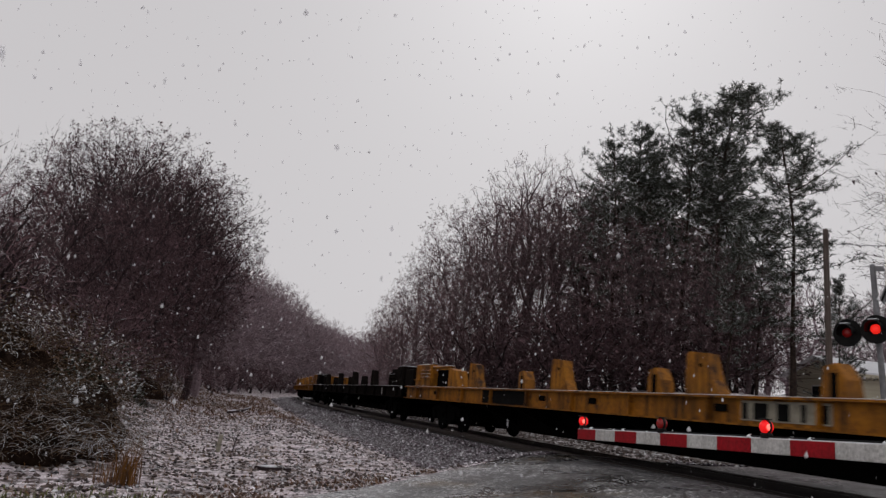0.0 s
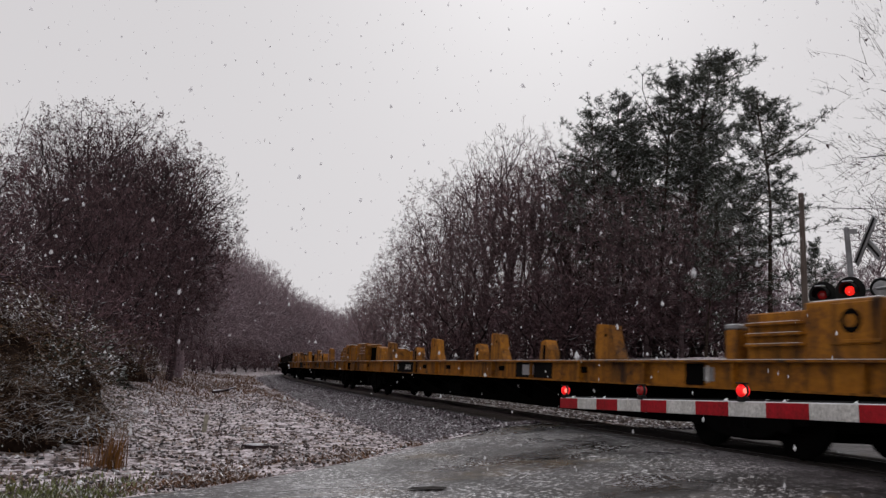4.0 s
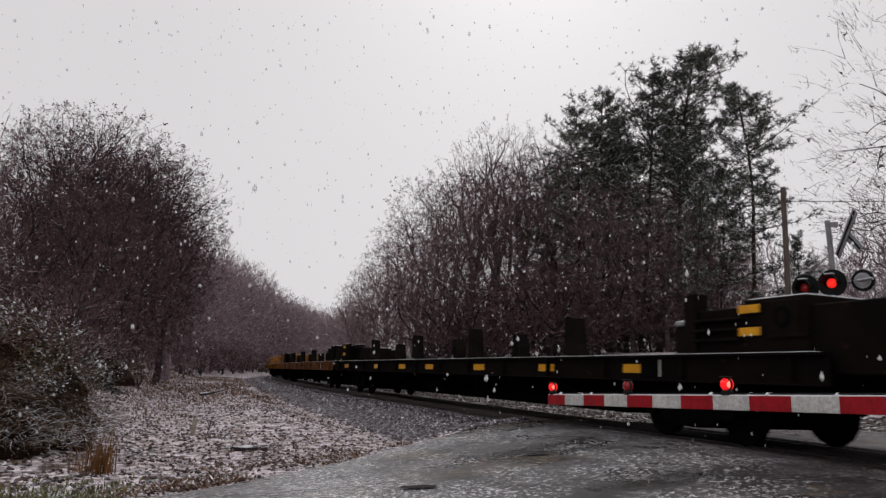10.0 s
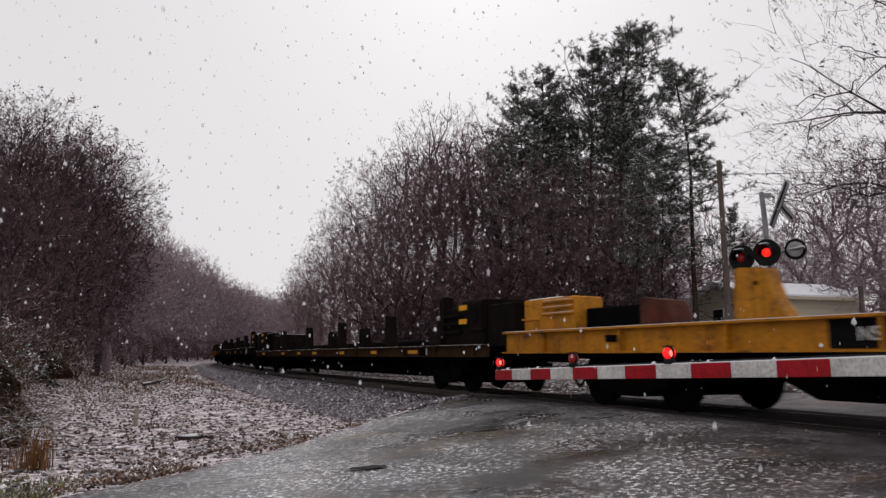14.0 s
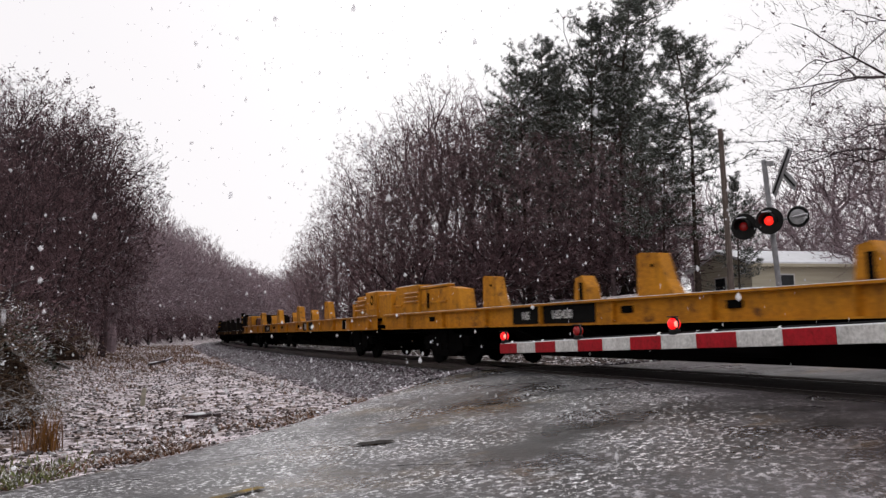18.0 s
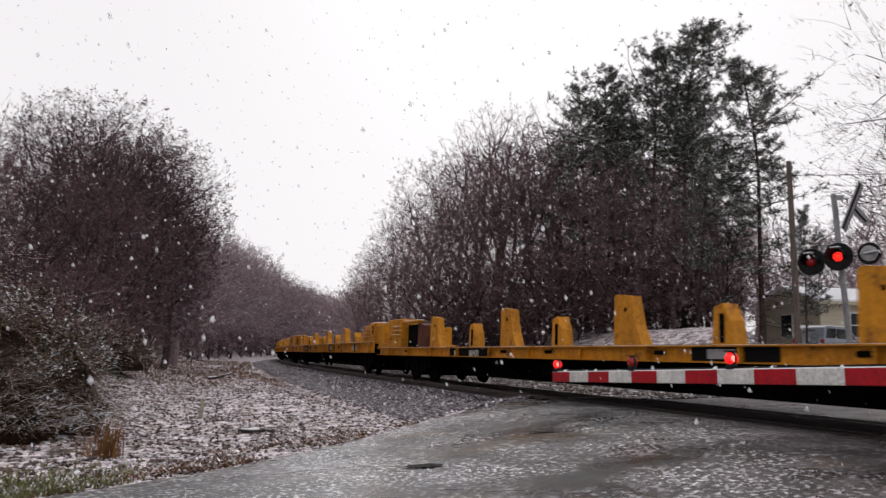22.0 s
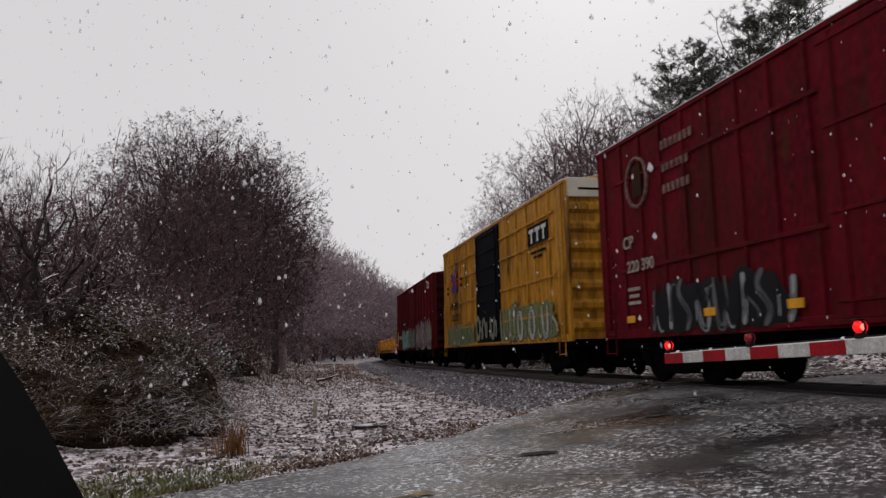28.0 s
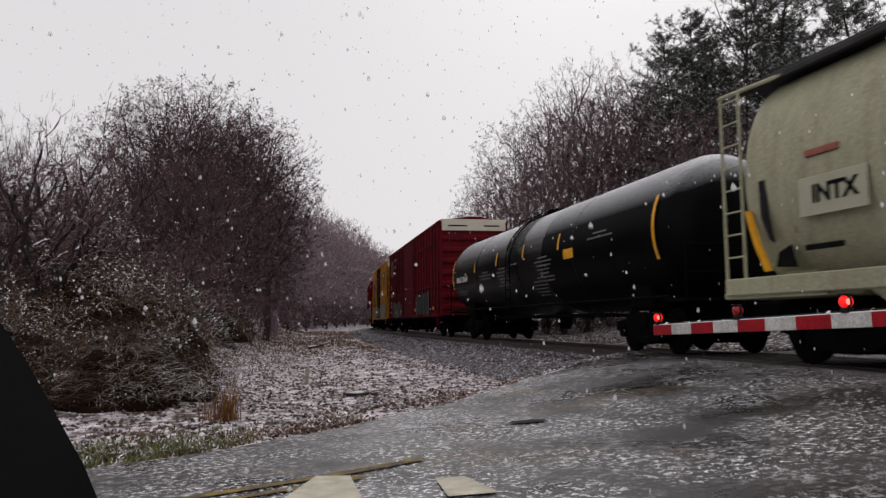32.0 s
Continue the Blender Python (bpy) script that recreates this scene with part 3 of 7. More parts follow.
def build_track():
    t = tagged(thing("railway_track", "single railway track on grey ballast", "track"), kind="structure")
    for off in (0.76, -0.76):
        g = Mesh()
        prof = [(-0.07, -0.16), (0.07, -0.16), (0.07, -0.145), (0.012, -0.12), (0.012, -0.045), (0.036, -0.035), (0.036, 0.0), (-0.036, 0.0), (-0.036, -0.035), (-0.012, -0.045), (-0.012, -0.12), (-0.07, -0.145)]
        n, prev = len(prof), None
        for i in range(121):
            s = -75 + 265 * i / 120
            x, y, a = on_track(s, off)
            v = [(x + p * math.cos(a), y - p * math.sin(a), RAIL + q) for p, q in prof]
            base = len(g.v)
            g.v.extend(v)
            if i:
                g.f.extend((base - n + k, base - n + (k + 1) % n, base + (k + 1) % n, base + k) for k in range(n))
        part("rail", g, STEEL, t)
    for name, label, mat, offs, lo, hi in (("ballast_bed", "dark grey broken stone", BALLAST, [-2.6, -1.9, -1.3, -0.6, 0.0, 0.6, 1.3, 1.9, 2.6, 3.3, 3.7], -9, 3.5),
                                           ("gravel_bank", "brown gravel beyond the rails", FAR_BED, [-11.5, -10.5, -9, -7.5, -6.2, -5, -4.2, -3.4, -2.6], -11, 9)):
        bed = Mesh()
        for i in range(160):
            for off in offs:
                x, y, a = on_track(-30 + 1.2 * i, off)
                bed.v.append((x, y, ground_height(x, y) + (-0.06 if off > hi or off < lo else 0.012 + 0.02 * noise.noise(Vector((x * 2, y * 2, 0))))))
        n = len(offs)
        bed.f.extend((i * n + j, i * n + j + 1, (i + 1) * n + j + 1, (i + 1) * n + j) for i in range(159) for j in range(n - 1))
        part(name, bed, mat, t, label, True)
    tie = Mesh().box(-1.3, -0.115, -0.18, 1.3, 0.115, 0, 0.02).mesh("tie")
    rest = Mesh()
    s, k = -28.0, 0
    while s < 150:
        x, y, a = on_track(s)
        m = pose(x, y, RAIL - 0.155, 0, 0, -math.degrees(a))
        if y > road_edge(x) + 0.2:
            if k < 220:
                ob = part("tie", tie, TIE, t)
                ob.matrix_local = m
                k += 1
            else:
                rest.add([tuple(m @ v.co) for v in tie.vertices], [tuple(p.vertices) for p in tie.polygons])
        s += 0.52
    tagged(part("ties", rest, TIE, t), kind="stuff")
    # dark strips along the rails that put the train's shadow into the road
    for lo, hi in ((-1.22, -0.84), (-0.68, -0.23), (-0.22, 0.22), (0.23, 0.68), (0.84, 1.22)):
        s = -66.0
        while s < -22:
            x, y, a = on_track(s + 1.2, (lo + hi) / 2)
            if y < road_edge(x) - 0.9:
                dark_strip = part("crossing_panel", Mesh().box(-(hi - lo) / 2, -1.19, -0.06, (hi - lo) / 2, 1.19, 0.0, 0.008), TRACK_SHADE, t)
                dark_strip.matrix_local = pose(x, y, RAIL + 0.008, 0, 0, -math.degrees(a))
            s += 2.4
    return t


def scatter_stones(name, label, mat, count, place, seed, size):
    """Loose stones, one joined mesh of small irregular lumps."""
    rnd = random.Random(seed)
    base = [(1, 0, 0), (-1, 0, 0), (0, 1, 0), (0, -1, 0), (0, 0, 1), (0, 0, -1)]
    faces = [(0, 2, 4), (2, 1, 4), (1, 3, 4), (3, 0, 4), (2, 0, 5), (1, 2, 5), (3, 1, 5), (0, 3, 5)]
    v, f = [], []
    for _ in range(count):
        x, y = place(rnd)
        r = rnd.uniform(*size)
        a, o = rnd.uniform(0, 6.28), len(v)
        z = ground_height(x, y) + 0.25 * r
        for p in base:
            q = [c * r * rnd.uniform(0.6, 1.25) for c in p]
            q = (q[0] + 0.4 * r * rnd.uniform(-1, 1) * abs(p[2]), q[1] + 0.4 * r * rnd.uniform(-1, 1) * abs(p[2]), q[2] * 0.7 + 0.3 * r * rnd.uniform(-1, 1) * (1 - abs(p[2])))
            v.append((x + q[0] * math.cos(a) - q[1] * math.sin(a), y + q[0] * math.sin(a) + q[1] * math.cos(a), z + q[2]))
        f.extend(tuple(i + o for i in t) for t in faces)
    ob = part(name, Mesh().add(v, f), mat)
    return tagged(ob, label, "stones", kind="stuff")


def beside_track(lo, hi, s0, s1):
    def place(rnd):
        while True:
            s = s0 + (s1 - s0) * rnd.random() ** 1.8
            x, y, _ = on_track(s, rnd.uniform(lo, hi))
            if y > road_edge(x) + 0.05:
                return x, y
    return place


def in_lot(rnd):
    while True:
        y = 8 + 24 * rnd.random() ** 1.6
        x = rnd.uniform(-3.5 - 0.05 * y, 6)
        if y > road_edge(x) + 0.02 and from_track(x, y)[0] > 3.0:
            return x, y


build_ground()
build_road()
build_road_damage()
build_track()
scatter_stones("ballast_stones", "broken grey ballast stones dusted with snow", STONE, 11000, beside_track(1.2, 3.7, -29, 45), 3, (0.025, 0.06))
scatter_stones("ballast_stones", "broken grey ballast stones beyond the rails", STONE, 3000, beside_track(-3.6, -1.2, -29, 10), 4, (0.03, 0.07))
scatter_stones("gravel", "loose gravel and dead leaves in thin snow", SCREE, 8500, in_lot, 5, (0.014, 0.046))
scatter_stones("gravel", "brown gravel and litter beyond the rails", FAR_STONE, 9000, beside_track(-11, -1.6, -30, 30), 6, (0.03, 0.085))

# ---- the level crossing's gate and signal ----
def build_gate():
    """The lowered arm lies along y; its post stands off to the near end."""
    tip, piv = Vector((4.04, 8.10, 1.17)), Vector((4.10, 0.6, 1.42))
    ang = math.degrees(math.atan2(piv.z - tip.z, tip.y - piv.y))
    g = thing("crossing_gate", "lowered crossing gate arm with red and white stripes and red lamps", "crossing gate", pose(tip.x, tip.y, tip.z, 0, 0, 0.45) @ pose(0, 0, 0, -ang))
    length, w = (tip - piv).length, 0.42
    k = 0
    while k * w < length:
        a, b = -k * w, -min((k + 1) * w, length)
        part("stripe", Mesh().box(-0.018, b + 0.001, -0.056, 0.018, a - 0.001, 0.056, 0.004), GATE_WHITE if k % 2 else GATE_RED, g)
        k += 1
    part("arm_spine", Mesh().box(0.02, -length, -0.035, 0.06, -0.05, 0.035, 0.008), GALV, g, "aluminium arm spine")
    part("snow_ridge", Mesh().box(-0.016, -length, 0.052, 0.058, -0.01, 0.064, 0.006), SNOW, g, "thin ridge of snow")
    part("cable", Mesh().rod((0.0, -length, 0.072), (0.0, -0.06, 0.072), 0.008, sides=5), CAR_BLACK, g)
    for i, (d, lit) in enumerate(((0.10, 1), (1.68, 1), (3.10, 1))):
        lamp = part("lamp", Mesh().box(-0.03, -d - 0.045, 0.058, 0.03, -d + 0.045, 0.10, 0.008), LAMP_BLACK, g, "red gate lamp")
        part("lens", Mesh().spin([(-0.045, 0.012), (-0.040, 0.034), (-0.024, 0.048), (0.024, 0.048), (0.040, 0.034), (0.045, 0.012)], 16, "x", (0, -d, 0.145)), GATE_LENS if i != 1 else LENS_DIM, lamp, "", True)
        if i != 1:
            part("bulb", Mesh().spin([(-0.053, 0.006), (-0.050, 0.020), (-0.044, 0.026)], 12, "y", (-0.012, -d, 0.142)), BULB, lamp, "glowing core", True)
        part("rim", Mesh().spin([(-0.012, 0.051), (-0.010, 0.056), (0.010, 0.056), (0.012, 0.051)], 16, "x", (0, -d, 0.145)), LAMP_BLACK, lamp)
        part("hood", Mesh().box(-0.055, -d - 0.03, 0.198, 0.035, -d + 0.03, 0.206, 0.004), LAMP_BLACK, lamp)
    rnd = random.Random(77)
    for k in range(34):
        y, r = -rnd.uniform(0.1, length - 0.1), rnd.uniform(0.014, 0.032)
        part("snow_lump", Mesh().spin([(0.060, r), (0.068, 0.85 * r), (0.068 + 0.5 * r, 0.3 * r)], 8, "z", (rnd.uniform(0.0, 0.03), y, 0)), SNOW, g, "", True)
    base = thing("gate_mechanism", "grey gate machine and post at the roadside", "gate post", pose(4.16, 0.2, road_height(4.1, 0.2) - 0.03))
    part("post", Mesh().rod((0.35, -0.3, 0), (0.35, -0.3, 4.2), 0.065, sides=12), GALV, base)
    part("housing", Mesh().box(-0.2, -0.75, 0.55, 0.25, 0.1, 1.35, 0.03), GALV, base)
    part("footing", Mesh().box(-0.3, -0.85, 0, 0.7, 0.2, 0.55, 0.03), GALV, base)
    part("pivot", Mesh().rod((-0.28, 0.25, 1.35), (0.2, 0.25, 1.35), 0.12, sides=14), GALV, base)
    return g


def build_signal():
    x, y = 13.37, 12.68
    z = ground_height(x, y)
    s = thing("crossing_signal", "crossing signal mast with red flashers and crossed sign boards", "railway signal", pose(x, y, z - 0.02, -2.2, -2.2, 0))
    part("mast", Mesh().rod((0, 0, 0), (0, 0, 5.15 - z), 0.062, 0.058, 14), GALV, s, "grey steel mast")
    part("mast_cap", Mesh().spin([(5.15 - z, 0.07), (5.22 - z, 0.05), (5.25 - z, 0.01)], 12, "z"), GALV, s)
    h = 3.78 - z
    part("cross_arm", Mesh().rod((0.05, -0.95, h), (-0.05, 0.95, h), 0.032, sides=8), GALV, s)
    part("junction_box", Mesh().box(-0.09, -0.11, h - 0.12, 0.09, 0.11, h + 0.12, 0.02), LAMP_BLACK, s)
    # two heads look down the camera's road, one is seen from behind with its thin target ring
    for px, py, turn, lit in ((-0.20, 0.62, 24, 0), (-0.20, -0.14, 24, 1)):
        head = part("target", Mesh().spin([(-0.012, 0.30), (-0.006, 0.305), (0.006, 0.305), (0.012, 0.29)], 28, "x"), LAMP_BLACK, s, "round black target board")
        head.matrix_local = pose(px, py, h, 0, 0, turn)
        part("lens", Mesh().spin([(-0.075, 0.02), (-0.07, 0.068), (-0.045, 0.098), (-0.014, 0.104)], 22, "x"), LENS if lit else LENS_DIM, head, "", True)
        v = Mesh()
        for k in range(19):
            a = math.pi * (k - 9) / 18 * 1.2
            out = -0.26 + 0.06 * abs(k - 9) / 9
            for px_, r in ((-0.014, 0.162), (out, 0.158), (out, 0.170), (-0.014, 0.176)):
                v.v.append((px_, r * math.sin(a), r * math.cos(a)))
        for k in range(18):
            v.f.extend((4 * k + j, 4 * k + (j + 1) % 4, 4 * k + 4 + (j + 1) % 4, 4 * k + 4 + j) for j in range(4))
        v.f += [(3, 2, 1, 0), (72, 73, 74, 75)]
        part("visor", v, LAMP_BLACK, head)
        part("back", Mesh().spin([(0.01, 0.16), (0.12, 0.13), (0.17, 0.06)], 18, "x"), LAMP_BLACK, head)
        part("snow_cap", Mesh().box(-0.2, -0.09, 0.183, -0.03, 0.09, 0.205, 0.01), SNOW, head)
    ring = Mesh()
    for k in range(28):
        a = 2 * math.pi * k / 28
        for j in range(6):
            c = 2 * math.pi * j / 6
            q = 0.20 + 0.036 * math.cos(c)
            ring.v.append((0.042 * math.sin(c), q * math.sin(a), q * math.cos(a)))
    ring.f.extend((k * 6 + j, k * 6 + (j + 1) % 6, (k + 1) % 28 * 6 + (j + 1) % 6, (k + 1) % 28 * 6 + j) for k in range(28) for j in range(6))
    r = part("target_ring", ring, LAMP_BLACK, s, "black target board seen against the light")
    r.matrix_local = pose(0.1, -0.66, h, 0, 0, 24)
    part("lamp_back", Mesh().spin([(-0.06, 0.10), (-0.04, 0.165), (0.06, 0.14), (0.10, 0.05)], 20, "x"), SIGN_GREY, s, "grey lamp back").matrix_local = pose(0.1, -0.66, h, 0, 0, 24)
    # crossed boards, seen slantwise from behind
    hb = 4.86 - z
    for lean, y0 in ((-44, -0.61), (44, -0.62)):
        b = part("sign_board", Mesh().box(-0.012, y0, -0.105, 0.012, 0.61 if lean < 0 else 0.0, 0.105, 0.004), SIGN_GREY, s, "bare metal back of a crossed sign board")
        b.matrix_local = pose(0.13 + (0.03 if lean > 0 else 0), -0.34, hb, 0, 0, -17) @ pose(0, 0, 0, lean, 0, 0)
        part("back_strap", Mesh().box(-0.03, y0 + 0.02, -0.025, -0.0125, 0.58 if lean < 0 else -0.02, 0.025, 0.004), LAMP_BLACK, b, "dark backing strap")
    bk = part("top_board", Mesh().box(-0.012, -0.36, -0.06, 0.012, 0.06, 0.06, 0.004), SIGN_GREY, s)
    bk.matrix_local = pose(0.0, -0.05, 5.12 - z, 12, 0, -20)
    part("base", Mesh().box(-0.14, -0.14, 0, 0.14, 0.14, 0.12, 0.03), LAMP_BLACK, s)


build_gate()
build_signal()

# ---- woods ----
def limb(g, a, b, r0, r1, sides):
    g.rod(a, b, r0, r1, sides, False)


def twig_mesh(starts, ways, lengths, thick, solid):
    """Fine twigs: slim three-sided spikes, or single slivers for trees far off."""
    n = len(starts)
    side = np.cross(ways, np.random.RandomState(n).normal(size=(n, 3)))
    side /= np.linalg.norm(side, axis=1)[:, None]
    other = np.cross(ways, side)
    tips = starts + ways * lengths[:, None]
    t = thick[:, None]
    if solid:
        v = np.stack([starts + side * t, starts - 0.5 * side * t + 0.87 * other * t, starts - 0.5 * side * t - 0.87 * other * t, tips], 1).reshape(-1, 3)
        o = 4 * np.arange(n)[:, None]
        f = np.concatenate([o + [0, 1, 3], o + [1, 2, 3], o + [2, 0, 3]])
    else:
        v = np.stack([starts + side * t, starts - side * t, tips], 1).reshape(-1, 3)
        f = 3 * np.arange(n)[:, None] + [0, 1, 2]
    me = bpy.data.meshes.new("crown")
    me.from_pydata(v.tolist(), [], f.tolist())
    return me


def bare_tree(seed, height, spread, ends, twigs, thick, low=0.12, bole=0.2, lobes=0.12, twig=0.42, upright=0.35, belly=0.5, drift=0.5, shell=0.42, broad=2.0, stout=0.9, leaves=0):
    """A leafless tree: a trunk that forks again and again towards ends spread through a domed crown, with a spray of twigs at each."""
    rs = np.random.RandomState(seed)
    zc = height * (low + (1 - low) * belly)
    q = rs.normal(size=(ends, 3))
    q /= np.linalg.norm(q, axis=1)[:, None]
    k = np.array([1 + lobes * noise.noise(Vector(v) * 2.3 + Vector((seed, 0, 0))) for v in q])
    k *= (np.abs(q[:, 2]) ** broad + np.hypot(q[:, 0], q[:, 1]) ** broad) ** (-1 / broad)
    r = rs.random_sample(ends) ** shell * k
    pts = q * r[:, None] * [spread, spread, 1]
    pts[:, 2] = zc + np.where(pts[:, 2] > 0, pts[:, 2] * (height - zc), pts[:, 2] * (zc - low * height))
    wood = Mesh()
    fine = []
    leaf = 0.5 * thick

    def stretch(a, b, n):
        """A limb that carries n ends."""
        r0 = leaf * (n + 0.6) ** 0.43 * stout
        mid = (a + b) / 2 + rs.normal(0, 0.06, 3) * np.linalg.norm(b - a)
        if n > 5:
            sides = 3 if n < 60 else 5
            limb(wood, a, mid, r0, r0 * 0.93, sides)
            limb(wood, mid, b, r0 * 0.93, r0 * 0.86, sides)
        else:
            fine.append((a, mid, r0))
            fine.append((mid, b, r0 * 0.85))

    def fork(p, own):
        n = len(own)
        if n <= 2:
            for e in own:
                stretch(p, e, 1)
            return
        ways = own - p
        seeds = own[rs.choice(n, 2 if n < 14 or rs.random_sample() < 0.6 else 3, replace=False)]
        for _ in range(3):
            near = np.argmin(((own[:, None] - seeds[None]) ** 2).sum(2), 1)
            seeds = np.array([own[near == j].mean(0) if (near == j).any() else seeds[j] for j in range(len(seeds))])
        near = np.argmin(((own[:, None] - seeds[None]) ** 2).sum(2), 1)
        for j in range(len(seeds)):
            mine = own[near == j]
            if not len(mine):
                continue
            if len(mine) == n:
                for e in mine:
                    stretch(p, e, 1)
                continue
            f = rs.uniform(0.34, 0.52) * (0.8 if n > 40 else 1.0)
            e = p + (mine.mean(0) - p) * f + rs.normal(0, 0.05, 3) * height * 0.1
            e[2] += 0.02 * height * rs.random_sample() * (n > 20)
            stretch(p, e, len(mine))
            fork(e, mine)

    p = np.array([0.0, 0.0, -0.4])
    steps = max(2, int(6 * bole * 2))
    for i in range(steps):
        e = np.array([0, 0, height * bole * (i + 1) / steps]) + np.append(rs.normal(0, 0.008, 2) * height, 0)
        limb(wood, p, e, leaf * ends ** 0.44 * stout * 1.04, leaf * ends ** 0.44 * stout, 8)
        p = e
    fork(p, pts)
    out = (pts - [0, 0, zc * 0.7])
    out /= np.linalg.norm(out, axis=1)[:, None]
    per = max(1, twigs // ends)
    w = np.repeat(out + [0, 0, upright], per, 0) * 0.9 + rs.normal(0, drift, (ends * per, 3))
    w /= np.linalg.norm(w, axis=1)[:, None]
    starts = np.repeat(pts, per, 0) - np.repeat(out, per, 0) * rs.uniform(0, 0.9, (ends * per, 1)) * twig + rs.normal(0, 0.22 * twig, (ends * per, 3))
    lens = rs.uniform(0.3, 1.0, ends * per) * twig
    th = 0.5 * thick * rs.uniform(0.6, 1.3, ends * per)
    fa, fb, fr = np.array([x[0] for x in fine]), np.array([x[1] for x in fine]), np.array([x[2] for x in fine])
    d = fb - fa
    n = np.linalg.norm(d, axis=1) + 1e-6
    # withered leaves that have stayed on the outer twigs
    at = rs.randint(0, ends * per, leaves)
    lw = rs.normal(size=(leaves, 3))
    lw /= np.linalg.norm(lw, axis=1)[:, None] + 1e-9
    ls = starts[at] + w[at] * (lens[at] * rs.uniform(0.2, 1.0, leaves))[:, None]
    ll = rs.uniform(0.06, 0.15, leaves)
    starts, ways = np.concatenate([starts, fa, ls]), np.concatenate([w, d / n[:, None], lw])
    me = twig_mesh(starts, ways, np.concatenate([lens, n * 1.25, ll]), np.concatenate([th, fr, ll * 0.34]), False)
    return wood.mesh("trunk"), me


def scaled(meshes, height):
    """Bring a tree's meshes to their height."""
    zs = sorted(v.co.z for v in meshes[1].vertices)
    k = height / zs[int(0.9985 * len(zs))]
    for me in meshes:
        me.transform(Matrix.Diagonal((k, k, k, 1)))
    return meshes


TREES = {
    "round": scaled(bare_tree(11, 14.0, 5.6, 2000, 14000, 0.020, 0.03, 0.16, 0.05, 0.30, 0.2, 0.56, 1.3, 0.36, 3.2, leaves=9000), 14.0),
    "round2": scaled(bare_tree(12, 14.0, 5.2, 1700, 12000, 0.020, 0.02, 0.14, 0.06, 0.30, 0.2, 0.56, 1.3, 0.36, 3.2, leaves=8000), 14.0),
    "lacy": scaled(bare_tree(21, 14.0, 4.6, 1000, 7000, 0.022, 0.20, 0.2, 0.14, 0.32, 0.25, 0.55, 0.7, 0.40, 3.0, stout=1.2, leaves=5200), 14.0),
    "tall": scaled(bare_tree(13, 17.0, 4.6, 1150, 9000, 0.022, 0.06, 0.24, 0.12, 0.36, 0.3, 0.58, 1.2, 0.38, 2.5, leaves=5000), 17.0),
    "tall2": scaled(bare_tree(14, 17.0, 4.2, 1100, 8500, 0.022, 0.04, 0.22, 0.14, 0.36, 0.3, 0.60, 1.2, 0.38, 2.5, leaves=5000), 17.0),
    "crest": scaled(bare_tree(24, 17.0, 3.7, 460, 3600, 0.026, 0.45, 0.40, 0.22, 0.40, 0.4, 0.5, 0.7, 0.40, 2.6, stout=1.35), 17.0),
    "far": scaled(bare_tree(15, 15.0, 5.2, 400, 3800, 0.054, 0.0, 0.15, 0.2, 0.8), 15.0),
    "far2": scaled(bare_tree(16, 15.0, 4.8, 400, 3800, 0.054, 0.0, 0.15, 0.25, 0.8), 15.0),
    "open": scaled(bare_tree(43, 17.0, 6.4, 1500, 13000, 0.014, 0.26, 0.22, 0.2, 0.55, 0.2, 0.2, 0.4, 0.36, stout=1.1, leaves=900), 17.0),
    "open2": scaled(bare_tree(18, 9.0, 3.2, 330, 2600, 0.016, 0.10, 0.22, 0.25, 0.5, stout=1.8), 9.0),
    "open3": scaled(bare_tree(28, 9.0, 3.5, 330, 2600, 0.016, 0.16, 0.26, 0.3, 0.5, stout=1.8), 9.0),
    "fork": scaled(bare_tree(33, 9.0, 4.1, 170, 1500, 0.020, 0.20, 0.13, 0.35, 0.5, 0.3, 0.45, 0.3, 0.5, stout=2.3), 9.0),
    "scrub": scaled(bare_tree(19, 4.0, 2.0, 150, 900, 0.016, 0.0, 0.06, 0.4, 0.55, stout=1.2, leaves=300), 4.0),
}


def plant(kind, x, y, height, turn, label, group, wide=1.0, name="tree", category="tree"):
    base = {"round": 14, "round2": 14, "tall": 17, "tall2": 17, "far": 15, "far2": 15, "open": 17, "open2": 9, "open3": 9, "fork": 9, "scrub": 4, "lacy": 14, "crest": 17}[kind]
    wide *= height / max(height - bank(x, y), 0.6 * height)
    height = max(height - bank(x, y), 0.6 * height)
    k = height / base
    t = thing(name, label, category, None, group)
    t.matrix_world = pose(x, y, ground_height(x, y) - 0.05, 0, 0, turn)
    t.scale = (k * wide, k * wide, k)
    part("trunk", TREES[kind][0], {"far": FAR_HAZE, "far2": FAR_HAZE, "tall": GREY_BARK, "tall2": GREY_BARK, "crest": GREY_BARK, "fork": SNOWY_BARK}.get(kind, BARK), t)
    part("crown", TREES[kind][1], {"far": FAR_HAZE, "far2": FAR_HAZE, "tall": GREY_TWIG, "tall2": GREY_TWIG, "crest": GREY_TWIG, "open": GREY_BARK}.get(kind, TWIG), t)
    return t


def polar(bearing, dist):
    return dist * math.sin(radians(bearing)), dist * math.cos(radians(bearing))


